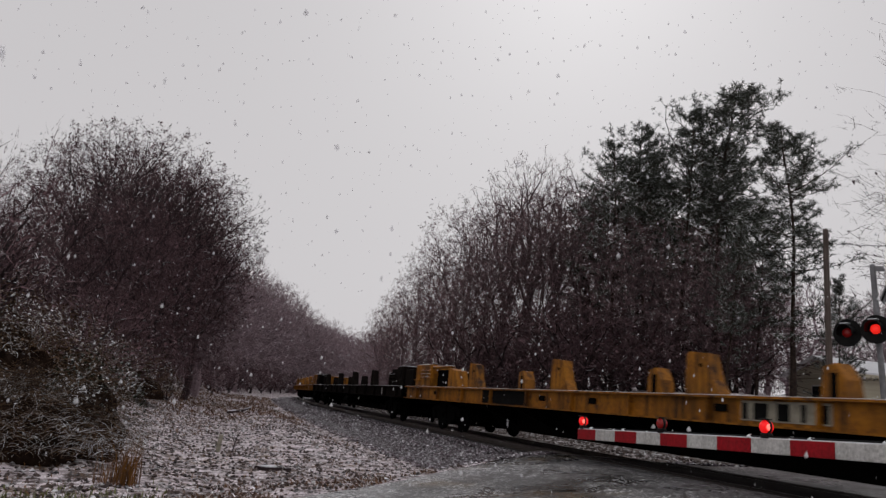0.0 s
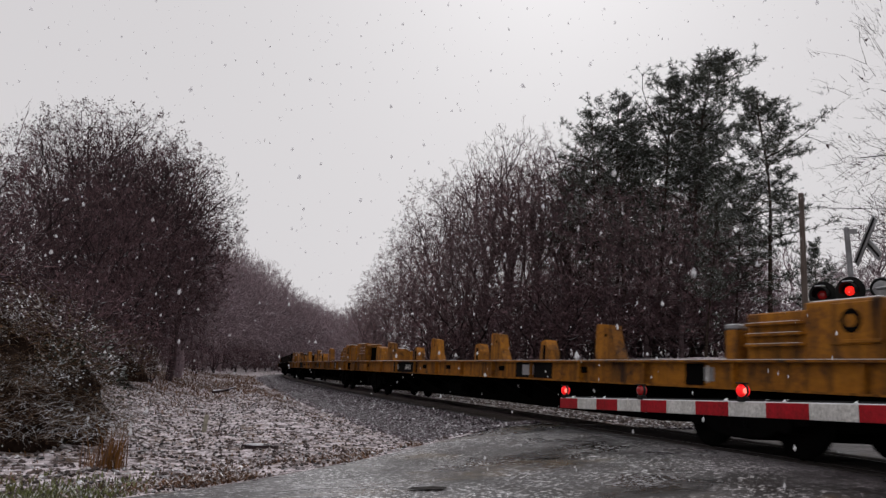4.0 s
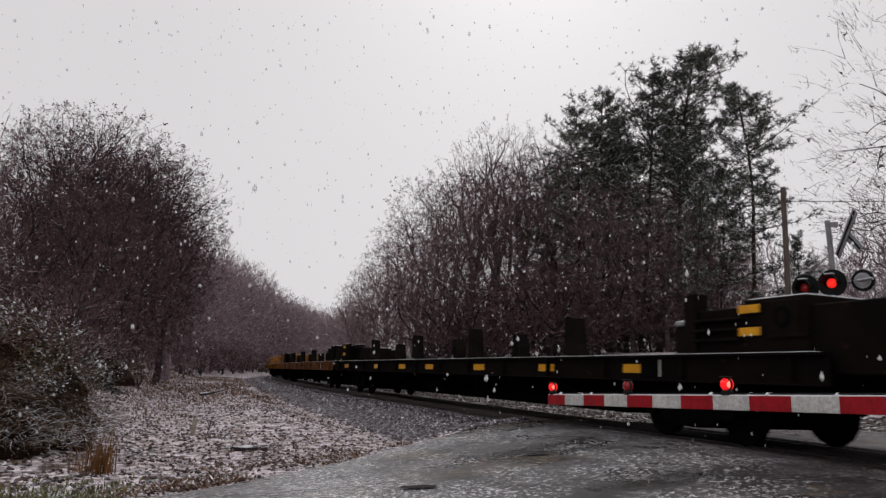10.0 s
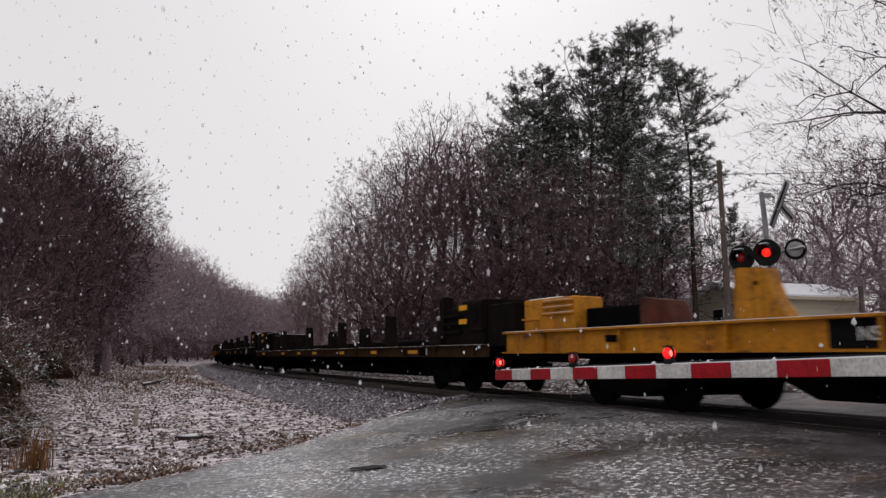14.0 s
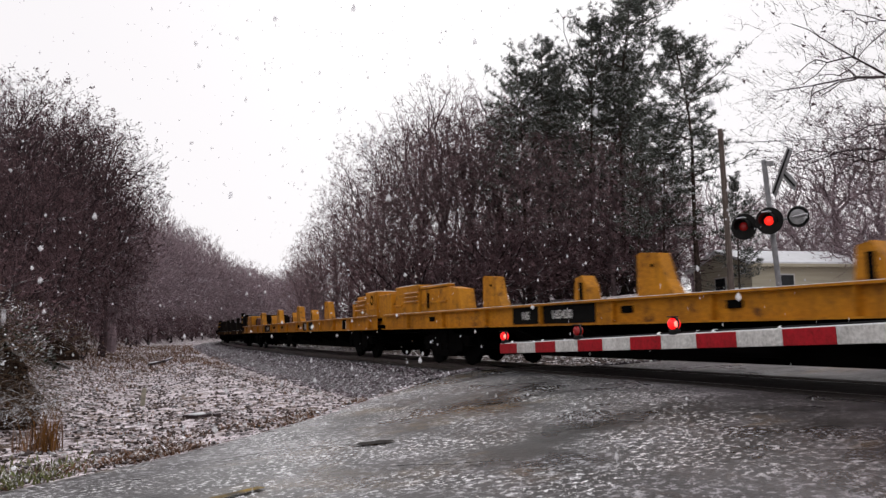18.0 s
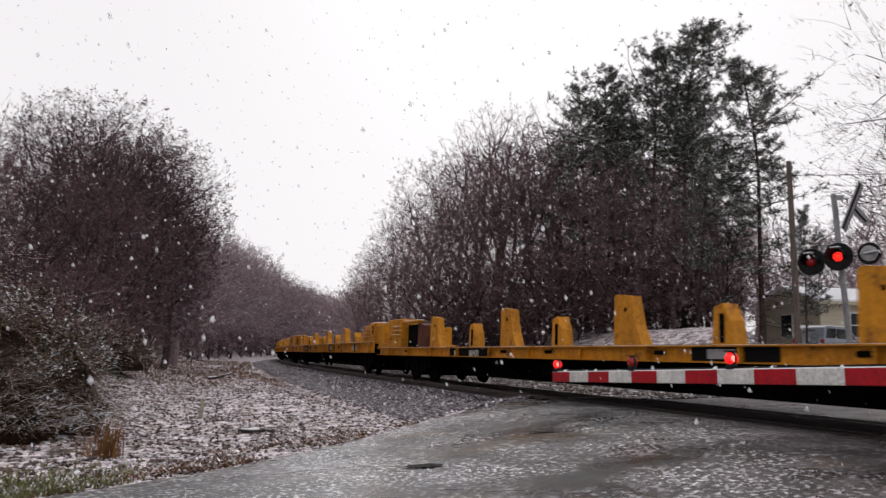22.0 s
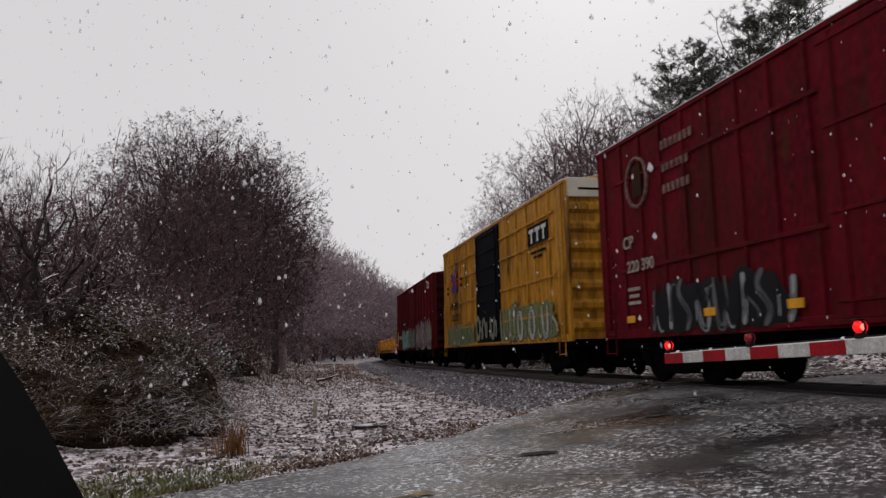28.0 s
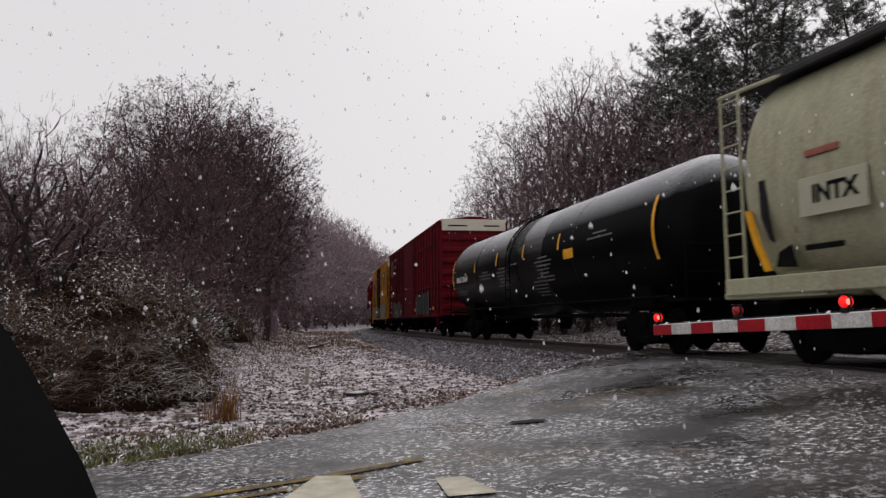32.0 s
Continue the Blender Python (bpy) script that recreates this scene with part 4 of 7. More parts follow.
def build_woods():
    rnd = random.Random(5)
    lab = "bare winter tree with dense purple-brown twigs"
    # the round-headed trees beside the lot
    for b, d, hgt, kind in ((-7.6, 42, 12.9, "round"), (-10.4, 45, 12.0, "round2"), (-5.4, 45, 12.8, "round2"), (-8.2, 47, 13.7, "round2"), (-5.0, 48, 13.0, "slim"), (-3.3, 43.5, 12.2, "lacy"), (-2.3, 42, 9.6, "lacy"), (-3.6, 49, 13.3, "slim"), (-10.2, 36, 9.6, "round"),
                            (-6.4, 37, 10.0, "round2"), (-4.2, 38, 8.8, "round"), (-14.2, 40, 6.5, "round2"), (-7.5, 31, 7.0, "round2"), (-5.0, 33, 6.6, "round"), (-11.5, 30, 6.4, "round")):
        x, y = polar(b, d)
        plant(kind.replace("slim", "round"), x, y, hgt, rnd.uniform(0, 360), lab, "trees left of the railway", 0.76 if kind == "slim" else rnd.uniform(0.9, 1.05))
    # thinner trees at the edge of the lot
    for b, d, hgt, kind in ((-17.4, 19.5, 6.3, "fork"), (-15.9, 21, 5.6, "fork"), (-18.8, 24, 6.1, "open2"), (-21.2, 25, 6.2, "open3"), (-16.4, 28, 6.4, "open3"), (-23.5, 24, 6.6, "open2"), (-26, 27, 8, "open3"), (-31, 30, 10, "open2"), (-14.6, 24, 5.2, "open2"), (-19.8, 19, 4.6, "open2")):
        x, y = polar(b, d)
        plant(kind, x, y, hgt, rnd.uniform(0, 360), "slender bare tree with open forked branches", "trees left of the railway")
    # unseen trees beside and behind the view, added only to shape the light
    for k in range(8):
        x, y = polar(-36 - 9 * k, 34 + 8 * rnd.random())
        plant("far", x, y, rnd.uniform(10, 14), rnd.uniform(0, 360), lab, "trees left of the railway")
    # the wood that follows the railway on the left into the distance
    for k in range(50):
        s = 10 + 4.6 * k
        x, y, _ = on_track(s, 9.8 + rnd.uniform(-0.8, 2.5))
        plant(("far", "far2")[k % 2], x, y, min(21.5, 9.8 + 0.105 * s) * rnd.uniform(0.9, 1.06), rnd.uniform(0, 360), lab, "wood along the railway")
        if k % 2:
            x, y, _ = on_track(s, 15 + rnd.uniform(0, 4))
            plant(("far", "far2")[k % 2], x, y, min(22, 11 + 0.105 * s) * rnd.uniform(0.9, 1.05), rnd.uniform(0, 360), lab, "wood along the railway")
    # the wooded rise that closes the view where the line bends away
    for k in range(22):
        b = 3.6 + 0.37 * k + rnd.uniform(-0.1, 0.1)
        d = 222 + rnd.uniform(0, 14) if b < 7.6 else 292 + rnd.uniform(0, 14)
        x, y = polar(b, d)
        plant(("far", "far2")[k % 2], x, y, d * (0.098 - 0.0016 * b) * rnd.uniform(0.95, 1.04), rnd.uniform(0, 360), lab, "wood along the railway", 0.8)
    # the wood on the right, rising towards the pines
    for b, d, hgt, kind in ((21.6, 52, 15.4, "tall"), (19.0, 55, 16.2, "tall2"), (17.4, 58, 16.6, "tall"), (24.2, 50, 15.2, "tall2"), (23.0, 47, 13.5, "tall"), (20.2, 48, 13.0, "tall2"), (26.4, 47, 15.0, "tall"), (22.2, 51, 18.2, "crest"), (24.4, 52, 17.8, "crest"), (20.4, 54, 17.6, "crest"), (26.6, 54, 19.0, "crest"),
                            (16.4, 62, 15.6, "tall2"), (15.2, 68, 14.4, "tall"), (14.0, 74, 13.8, "tall2"), (13.0, 82, 13.0, "tall"), (12.2, 90, 12.6, "tall2"), (11.4, 98, 12.2, "tall"), (18.6, 50, 11.0, "tall2"), (16.8, 54, 10.4, "tall"), (15.2, 60, 9.8, "tall2"), (13.8, 68, 9.0, "tall"), (12.4, 80, 8.6, "tall2"),
                            (29.5, 44, 12.0, "tall2"), (32.5, 43, 11.5, "tall"), (35.0, 42, 10.5, "tall2"), (38.0, 43, 9.5, "tall"), (27.5, 56, 15.5, "tall"), (31, 56, 15.0, "tall2"), (35, 56, 14.0, "tall"), (38.5, 58, 12.0, "tall2")):
        x, y = polar(b, d)
        plant(kind, x, y, hgt, rnd.uniform(0, 360), "bare winter hardwood with upright branches", "wood on the far side of the railway", rnd.uniform(0.95, 1.15))
    for k in range(16):
        x, y, _ = on_track(70 + 9 * k, -9 - rnd.uniform(0, 3))
        plant(("far", "far2")[k % 2], x, y, rnd.uniform(11, 14), rnd.uniform(0, 360), lab, "wood on the far side of the railway")
    for k in range(14):
        x, y = polar(25 + 1.3 * k, 66 + 10 * rnd.random())
        plant(("far", "far2")[k % 2], x, y, rnd.uniform(12, 15), rnd.uniform(0, 360), lab, "wood on the far side of the railway")
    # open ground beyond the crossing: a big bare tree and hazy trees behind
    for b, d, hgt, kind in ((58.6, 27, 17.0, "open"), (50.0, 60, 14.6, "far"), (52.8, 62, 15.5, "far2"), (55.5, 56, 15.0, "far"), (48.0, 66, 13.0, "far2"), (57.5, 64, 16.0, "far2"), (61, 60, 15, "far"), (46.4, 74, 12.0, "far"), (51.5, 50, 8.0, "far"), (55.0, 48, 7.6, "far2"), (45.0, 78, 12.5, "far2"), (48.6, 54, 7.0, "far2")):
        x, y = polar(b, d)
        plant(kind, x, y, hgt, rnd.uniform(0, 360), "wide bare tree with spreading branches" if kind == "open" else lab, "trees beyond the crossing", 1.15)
    # scrub along the wood edges
    for k in range(34):
        s = -4 + 3.4 * k
        x, y, _ = on_track(s, -8.6 - rnd.uniform(0, 3.5))
        plant("scrub", x, y, rnd.uniform(0.7, 1.3) if k < 12 else rnd.uniform(1.6, 3.0), rnd.uniform(0, 360), "leafless scrub at the wood's edge", "scrub", 1.2, "shrub", "shrub")
    for k in range(22):
        s = -6 + 4.2 * k
        x, y, _ = on_track(s, 9.2 + rnd.uniform(-0.5, 3.0))
        plant("scrub", x, y, rnd.uniform(1.8, 3.2), rnd.uniform(0, 360), "leafless scrub at the wood's edge", "scrub", 1.2, "shrub", "shrub")
    for k in range(40):
        x, y = polar(17 + 0.54 * k + rnd.uniform(-0.2, 0.2), 44 + 12 * (k % 3) / 2 + rnd.uniform(-1, 1))
        plant("scrub", x, y, rnd.uniform(4.2, 7.5), rnd.uniform(0, 360), "dense leafless understorey thicket", "understorey", 1.15, "shrub", "shrub")
    for k in range(7):
        x, y = polar(-17.5 - 3.2 * k, 46 + 3 * (k % 2))
        plant(("round2", "round")[k % 2], x, y, rnd.uniform(7.6, 9.0), rnd.uniform(0, 360), lab, "trees left of the railway", 1.1)
    for k in range(30):
        x, y, _ = on_track(38 + 6.0 * k, 8.2 + rnd.uniform(0, 2.0))
        plant("scrub", x, y, rnd.uniform(3.6, 5.6), rnd.uniform(0, 360), "leafless scrub at the wood's edge", "scrub", 1.5, "shrub", "shrub")
    for k in range(10):
        x, y = polar(4.0 + 0.8 * k, 212 if k < 5 else 280)
        plant("scrub", x, y, rnd.uniform(6.0, 8.0), rnd.uniform(0, 360), "leafless scrub at the wood's edge", "scrub", 2.2, "shrub", "shrub")
    for k in range(14):
        x, y = polar(41 + 1.2 * k, rnd.uniform(36, 42))
        plant("scrub", x, y, rnd.uniform(0.9, 1.7), rnd.uniform(0, 360), "leafless scrub before the house", "scrub", 1.3, "shrub", "shrub")
    for k in range(16):
        x, y = polar(rnd.uniform(-26, -8), rnd.uniform(17, 27))
        plant("scrub", x, y, rnd.uniform(2.2, 4.0), rnd.uniform(0, 360), "leafless scrub at the wood's edge", "scrub", 1.1, "shrub", "shrub")


def pine_meshes(seed, height, spread, bare):
    """A tall pine: a straight trunk, uneven tiers of branches with gaps between, and round tufts of needles along their outer halves."""
    rnd = random.Random(seed)
    rs = np.random.RandomState(seed)
    wood = Mesh()
    p, d, r = Vector((0, 0, -0.3)), Vector((rnd.gauss(0, 0.015), rnd.gauss(0, 0.015), 1)).normalized(), 0.0105 * height
    n, pts = 20, []
    for i in range(n):
        d = (d + Vector((rnd.gauss(0, 0.018), rnd.gauss(0, 0.018), 0.05))).normalized()
        e = p + d * (height / n)
        limb(wood, p, e, r, r * 0.915, 7)
        p, r = e, r * 0.915
        pts.append(p)
    tufts = []

    def along(z):
        j = min(n - 1, int(z / height * n))
        return pts[max(0, j - 1)].lerp(pts[j], z / height * n - j)

    def bough(base, a, out, rise):
        dd = Vector((math.cos(a), math.sin(a), rise)).normalized()
        q, rr, steps = base, max(0.016, 0.014 * out), 6
        for k in range(steps):
            dd = (dd + Vector((rnd.gauss(0, 0.12), rnd.gauss(0, 0.12), rnd.gauss(0.06, 0.07)))).normalized()
            e = q + dd * out / steps
            limb(wood, q, e, rr, rr * 0.8, 3)
            q, rr = e, rr * 0.8
            if k >= 2:
                for side in (-1, 1):
                    for _ in range(1 + (rnd.random() < 0.4)):
                        sd = (Vector((-dd.y * side, dd.x * side, rnd.gauss(0.2, 0.2))) + dd * rnd.uniform(0.2, 1.0)).normalized()
                        e2 = q + sd * (0.25 + 0.16 * out) * rnd.uniform(0.4, 1.1)
                        limb(wood, q, e2, 0.010, 0.006, 3)
                        tufts.append((*e2, rnd.uniform(0.20, 0.34)))
                        if rnd.random() < 0.6:
                            tufts.append((*q.lerp(e2, rnd.uniform(0.3, 0.7)), rnd.uniform(0.12, 0.2)))
        tufts.append((*q, 0.28))

    z = bare * height
    while z < height * 0.985:
        f = (z / height - bare) / (1 - bare)
        for i in range(rnd.choice((2, 3, 3)) if f > 0.10 else 1):
            a = rnd.uniform(0, 6.283)
            lump = noise.noise(Vector((1.3 * math.cos(a), 1.3 * math.sin(a), 0.42 * z + 3.7 * seed)))
            if lump < -0.20:
                continue
            prof = (0.60 + 0.40 * smooth(0.0, 0.35, f)) * (1 - f ** 3.6) ** 0.8 + 0.10
            out = spread * prof * (0.85 + 0.8 * lump) * rnd.uniform(0.35, 1.15)
            bough(along(z) + Vector((0, 0, rnd.gauss(0, 0.12))), a, max(0.5, out), rnd.gauss(0.12, 0.20) + 0.55 * f * f)
        z += rnd.uniform(0.14, 0.30)
    for k in range(6):
        tufts.append((*(p + Vector((rnd.gauss(0, 0.12), rnd.gauss(0, 0.12), -0.14 * k))), 0.24))
    # dead stubs and stray boughs below the crown
    for _ in range(26):
        z = rnd.uniform(0.10, bare) * height
        a = rnd.uniform(0, 6.28)
        s0 = along(z)
        limb(wood, s0, s0 + Vector((math.cos(a), math.sin(a), rnd.uniform(-0.35, 0.2))) * rnd.uniform(0.4, 2.2), 0.026, 0.008, 3)
    for _ in range(5):
        bough(along(rnd.uniform(0.55, 1.0) * bare * height), rnd.uniform(0, 6.28), spread * rnd.uniform(0.4, 0.8), -0.12)
    # needles: short spikes that fan out of each tuft, more of them upwards
    t = np.array(tufts)
    per = 16
    w = rs.normal(size=(len(t) * per, 3)) + [0, 0, 0.5]
    w /= np.linalg.norm(w, axis=1)[:, None]
    size = np.repeat(t[:, 3], per)
    starts = np.repeat(t[:, :3], per, 0) + w * (0.1 * size)[:, None]
    leaf = twig_mesh(starts, w, size * rs.uniform(0.6, 1.3, len(size)), size * 0.068, False)
    return wood.mesh("trunk"), leaf


def build_pines():
    kinds = [pine_meshes(31, 20.0, 3.6, 0.34), pine_meshes(32, 20.0, 3.4, 0.38), pine_meshes(33, 20.0, 3.8, 0.28), pine_meshes(36, 20.0, 3.1, 0.34)]
    rnd = random.Random(8)
    for b, d, hgt, k, wide in ((28.7, 46, 18.0, 1, 0.95), (30.9, 46, 19.2, 0, 1.0), (33.1, 45, 19.3, 2, 1.0), (35.7, 44.5, 20.6, 3, 1.1), (40.9, 42, 17.6, 3, 1.2), (29.8, 50, 18.0, 2, 1.0), (37.3, 48, 18.2, 0, 0.9), (26.9, 50, 15.2, 1, 0.85),
                               (34.4, 51, 19.0, 0, 1.05), (32.0, 50, 18.2, 1, 1.0), (38.6, 43, 13.0, 2, 0.75), (43.7, 41, 8.4, 2, 1.0), (36.6, 41, 11.0, 2, 0.8)):
        x, y = polar(b, d)
        t = thing("pine_tree", "tall dark green pine dusted with snow", "tree", None, "pines")
        t.matrix_world = pose(x, y, ground_height(x, y) - 0.05, 0, 0, rnd.uniform(0, 360))
        wide *= hgt / (hgt - bank(x, y))
        s = (hgt - bank(x, y)) / 20.5
        t.scale = (s * wide, s * wide, s)
        part("trunk", kinds[k][0], PINE_BARK, t)
        part("needle_crown", kinds[k][1], NEEDLE, t)


build_woods()
build_pines()

# ---- brush, grass and small things in the lot ----
def briar_mesh(seed, rx, ry, h, count, thick):
    """A mound of arching dead canes: curved rods that rise, bend over and hang."""
    rnd = random.Random(seed)
    g = Mesh()
    for _ in range(count):
        a, q = rnd.uniform(0, 2 * math.pi), math.sqrt(rnd.random())
        p = Vector((rx * q * math.cos(a), ry * q * math.sin(a), 0))
        top = h * math.sqrt(max(0.05, 1 - q * q)) * rnd.uniform(0.55, 1.08)
        p.z = top * rnd.uniform(0.2, 0.95)
        b = rnd.uniform(0, 2 * math.pi)
        d = Vector((math.cos(b), math.sin(b), rnd.uniform(0.1, 1.0))).normalized()
        step = rnd.uniform(0.06, 0.14)
        r = thick * rnd.uniform(0.6, 1.3)
        for k in range(5):
            e = p + d * step
            if e.z < 0.02:
                break
            g.rod(p, e, r, r * 0.85, 3, False)
            d = (d + Vector((rnd.gauss(0, 0.25), rnd.gauss(0, 0.25), -0.28))).normalized()
            p, r = e, r * 0.85
    return g.mesh("cane_tangle")


def leaf_mesh(seed, rx, ry, h, count, size):
    rnd = random.Random(seed)
    g = Mesh()
    for _ in range(count):
        a, q = rnd.uniform(0, 2 * math.pi), math.sqrt(rnd.random())
        top = h * math.sqrt(max(0.03, 1 - q * q))
        c = Vector((rx * q * math.cos(a), ry * q * math.sin(a), top * rnd.uniform(0.75, 1.02) if rnd.random() < 0.7 else top * rnd.random()))
        n = Vector((rnd.gauss(0, 0.6), rnd.gauss(0, 0.6), 1)).normalized()
        u = n.orthogonal().normalized()
        w = n.cross(u)
        s = size * rnd.uniform(0.6, 1.3)
        g.add([tuple(c - u * s), tuple(c + w * s * 0.6), tuple(c + u * s + n * s * 0.3), tuple(c - w * s * 0.6)], [(0, 1, 2), (0, 2, 3)])
    return g.mesh("leaf_cover")


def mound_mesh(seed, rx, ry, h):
    """The heart of a thicket: an uneven dome, near black for the shade inside."""
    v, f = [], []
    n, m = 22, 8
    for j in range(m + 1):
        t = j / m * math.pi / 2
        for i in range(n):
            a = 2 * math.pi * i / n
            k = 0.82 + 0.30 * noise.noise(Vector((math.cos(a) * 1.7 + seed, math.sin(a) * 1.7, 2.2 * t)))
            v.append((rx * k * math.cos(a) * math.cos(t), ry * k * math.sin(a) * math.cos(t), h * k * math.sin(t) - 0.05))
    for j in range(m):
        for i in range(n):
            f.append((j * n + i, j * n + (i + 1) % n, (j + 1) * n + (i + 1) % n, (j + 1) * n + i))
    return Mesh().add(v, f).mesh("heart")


def build_brush():
    for k, (x, y, rx, ry, h, leafy, cat) in enumerate(((-2.55, 11.7, 1.5, 1.1, 1.25, 0, "dead"), (-1.75, 12.6, 0.85, 0.8, 1.75, 1, "green"), (-4.2, 12.6, 1.6, 1.3, 1.5, 0, "dead"), (-3.2, 14.6, 1.9, 1.5, 2.1, 0, "dead"), 
                                                       (-5.9, 14.6, 2.0, 1.7, 2.1, 0, "dead"), (-3.4, 18.0, 1.7, 1.7, 2.2, 0, "dead"), (-5.0, 18.5, 2.4, 2.0, 2.8, 0, "dead"), (-8.5, 17.5, 2.6, 2.2, 2.8, 0, "dead"), (-4.2, 22.5, 2.0, 2.0, 2.5, 0, "dead"), (-3.0, 27.5, 1.7, 2.0, 1.9, 0, "dead"), (-7.2, 12.2, 1.9, 1.6, 1.9, 0, "dead"))):
        label = "tangled mound of dead briars with snow on top" if not leafy else "vine-covered bush with dark green leaves and snow"
        t = thing("bramble_bush", label, "bush", pose(x, y, ground_height(x, y) - 0.03, 0, 0, 25 * k), "brush beside the lot")
        part("heart", mound_mesh(k * 3.1, rx * 0.76, ry * 0.76, h * 0.70), HEART, t, "solid dark core of the shaded hollow", True)
        part("cane_tangle", briar_mesh(40 + k, rx, ry, h, int(620 * (rx * ry) ** 0.5 * (2.0 if y < 14 else 0.6)), 0.0029 if y < 14 else 0.006), BRIAR, t)
        cover = part("leaf_cover", leaf_mesh(60 + k, rx, ry, h * 1.02, int((1500 if leafy else 1500) * rx * ry * (1.0 if y < 14 else 0.4)), 0.028 if leafy else (0.017 if y < 14 else 0.03)), IVY if leafy else BRIAR, t)
        tagged(cover, kind="stuff")


def blades(seed, count, place, height, wide, mat, name, label, category, kind="stuff", lean=0.35):
    rnd = random.Random(seed)
    v, f = [], []
    for _ in range(count):
        x, y = place(rnd)
        z = ground_height(x, y) - 0.01
        h = height * rnd.uniform(0.25, 1.15)
        a = rnd.uniform(0, 6.28)
        dx, dy = math.cos(a) * wide, math.sin(a) * wide
        lx, ly = rnd.gauss(0, lean) * h, rnd.gauss(0, lean) * h
        o = len(v)
        v += [(x - dx, y - dy, z), (x + dx, y + dy, z), (x + lx * 0.4 + dx * 0.7, y + ly * 0.4 + dy * 0.7, z + h * 0.6), (x + lx * 0.4 - dx * 0.7, y + ly * 0.4 - dy * 0.7, z + h * 0.6), (x + lx, y + ly, z + h)]
        f += [(o, o + 1, o + 2, o + 3), (o + 3, o + 2, o + 4)]
    return tagged(part(name, Mesh().add(v, f), mat), label, category, kind=kind)


def green_verge(rnd):
    while True:
        x = rnd.uniform(-6, -0.3)
        y = road_edge(x) + abs(rnd.gauss(0.25, 0.6))
        if rnd.random() < -0.15 - 0.45 * x and noise.noise(Vector((x * 0.9, y * 1.3, 5.0))) > rnd.uniform(-0.5, 0.2):
            return x, y


def track_side(rnd):
    while True:
        x, y, _ = on_track(rnd.uniform(-8, 45), 3.9 + 6.5 * rnd.random())
        if noise.noise(Vector((x * 0.4, y * 0.15, 2.0))) > rnd.uniform(-0.6, 0.3):
            return x, y


def litter(rnd):
    while True:
        x = rnd.uniform(-2.2, 3.6)
        y = road_edge(x) + abs(rnd.gauss(0.15, 0.8))
        if noise.noise(Vector((x * 1.1, y * 1.1, 3.0))) > rnd.uniform(-0.1, 0.5):
            return x, y


def far_litter(rnd):
    while True:
        y = 17 + 26 * rnd.random()
        x = rnd.uniform(-6, 4.6)
        if from_track(x, y)[0] > 3.6 and noise.noise(Vector((x * 0.5, y * 0.3, 8.0))) + 0.04 * (y - 22) - 0.06 * x > rnd.uniform(-0.1, 0.6):
            return x, y


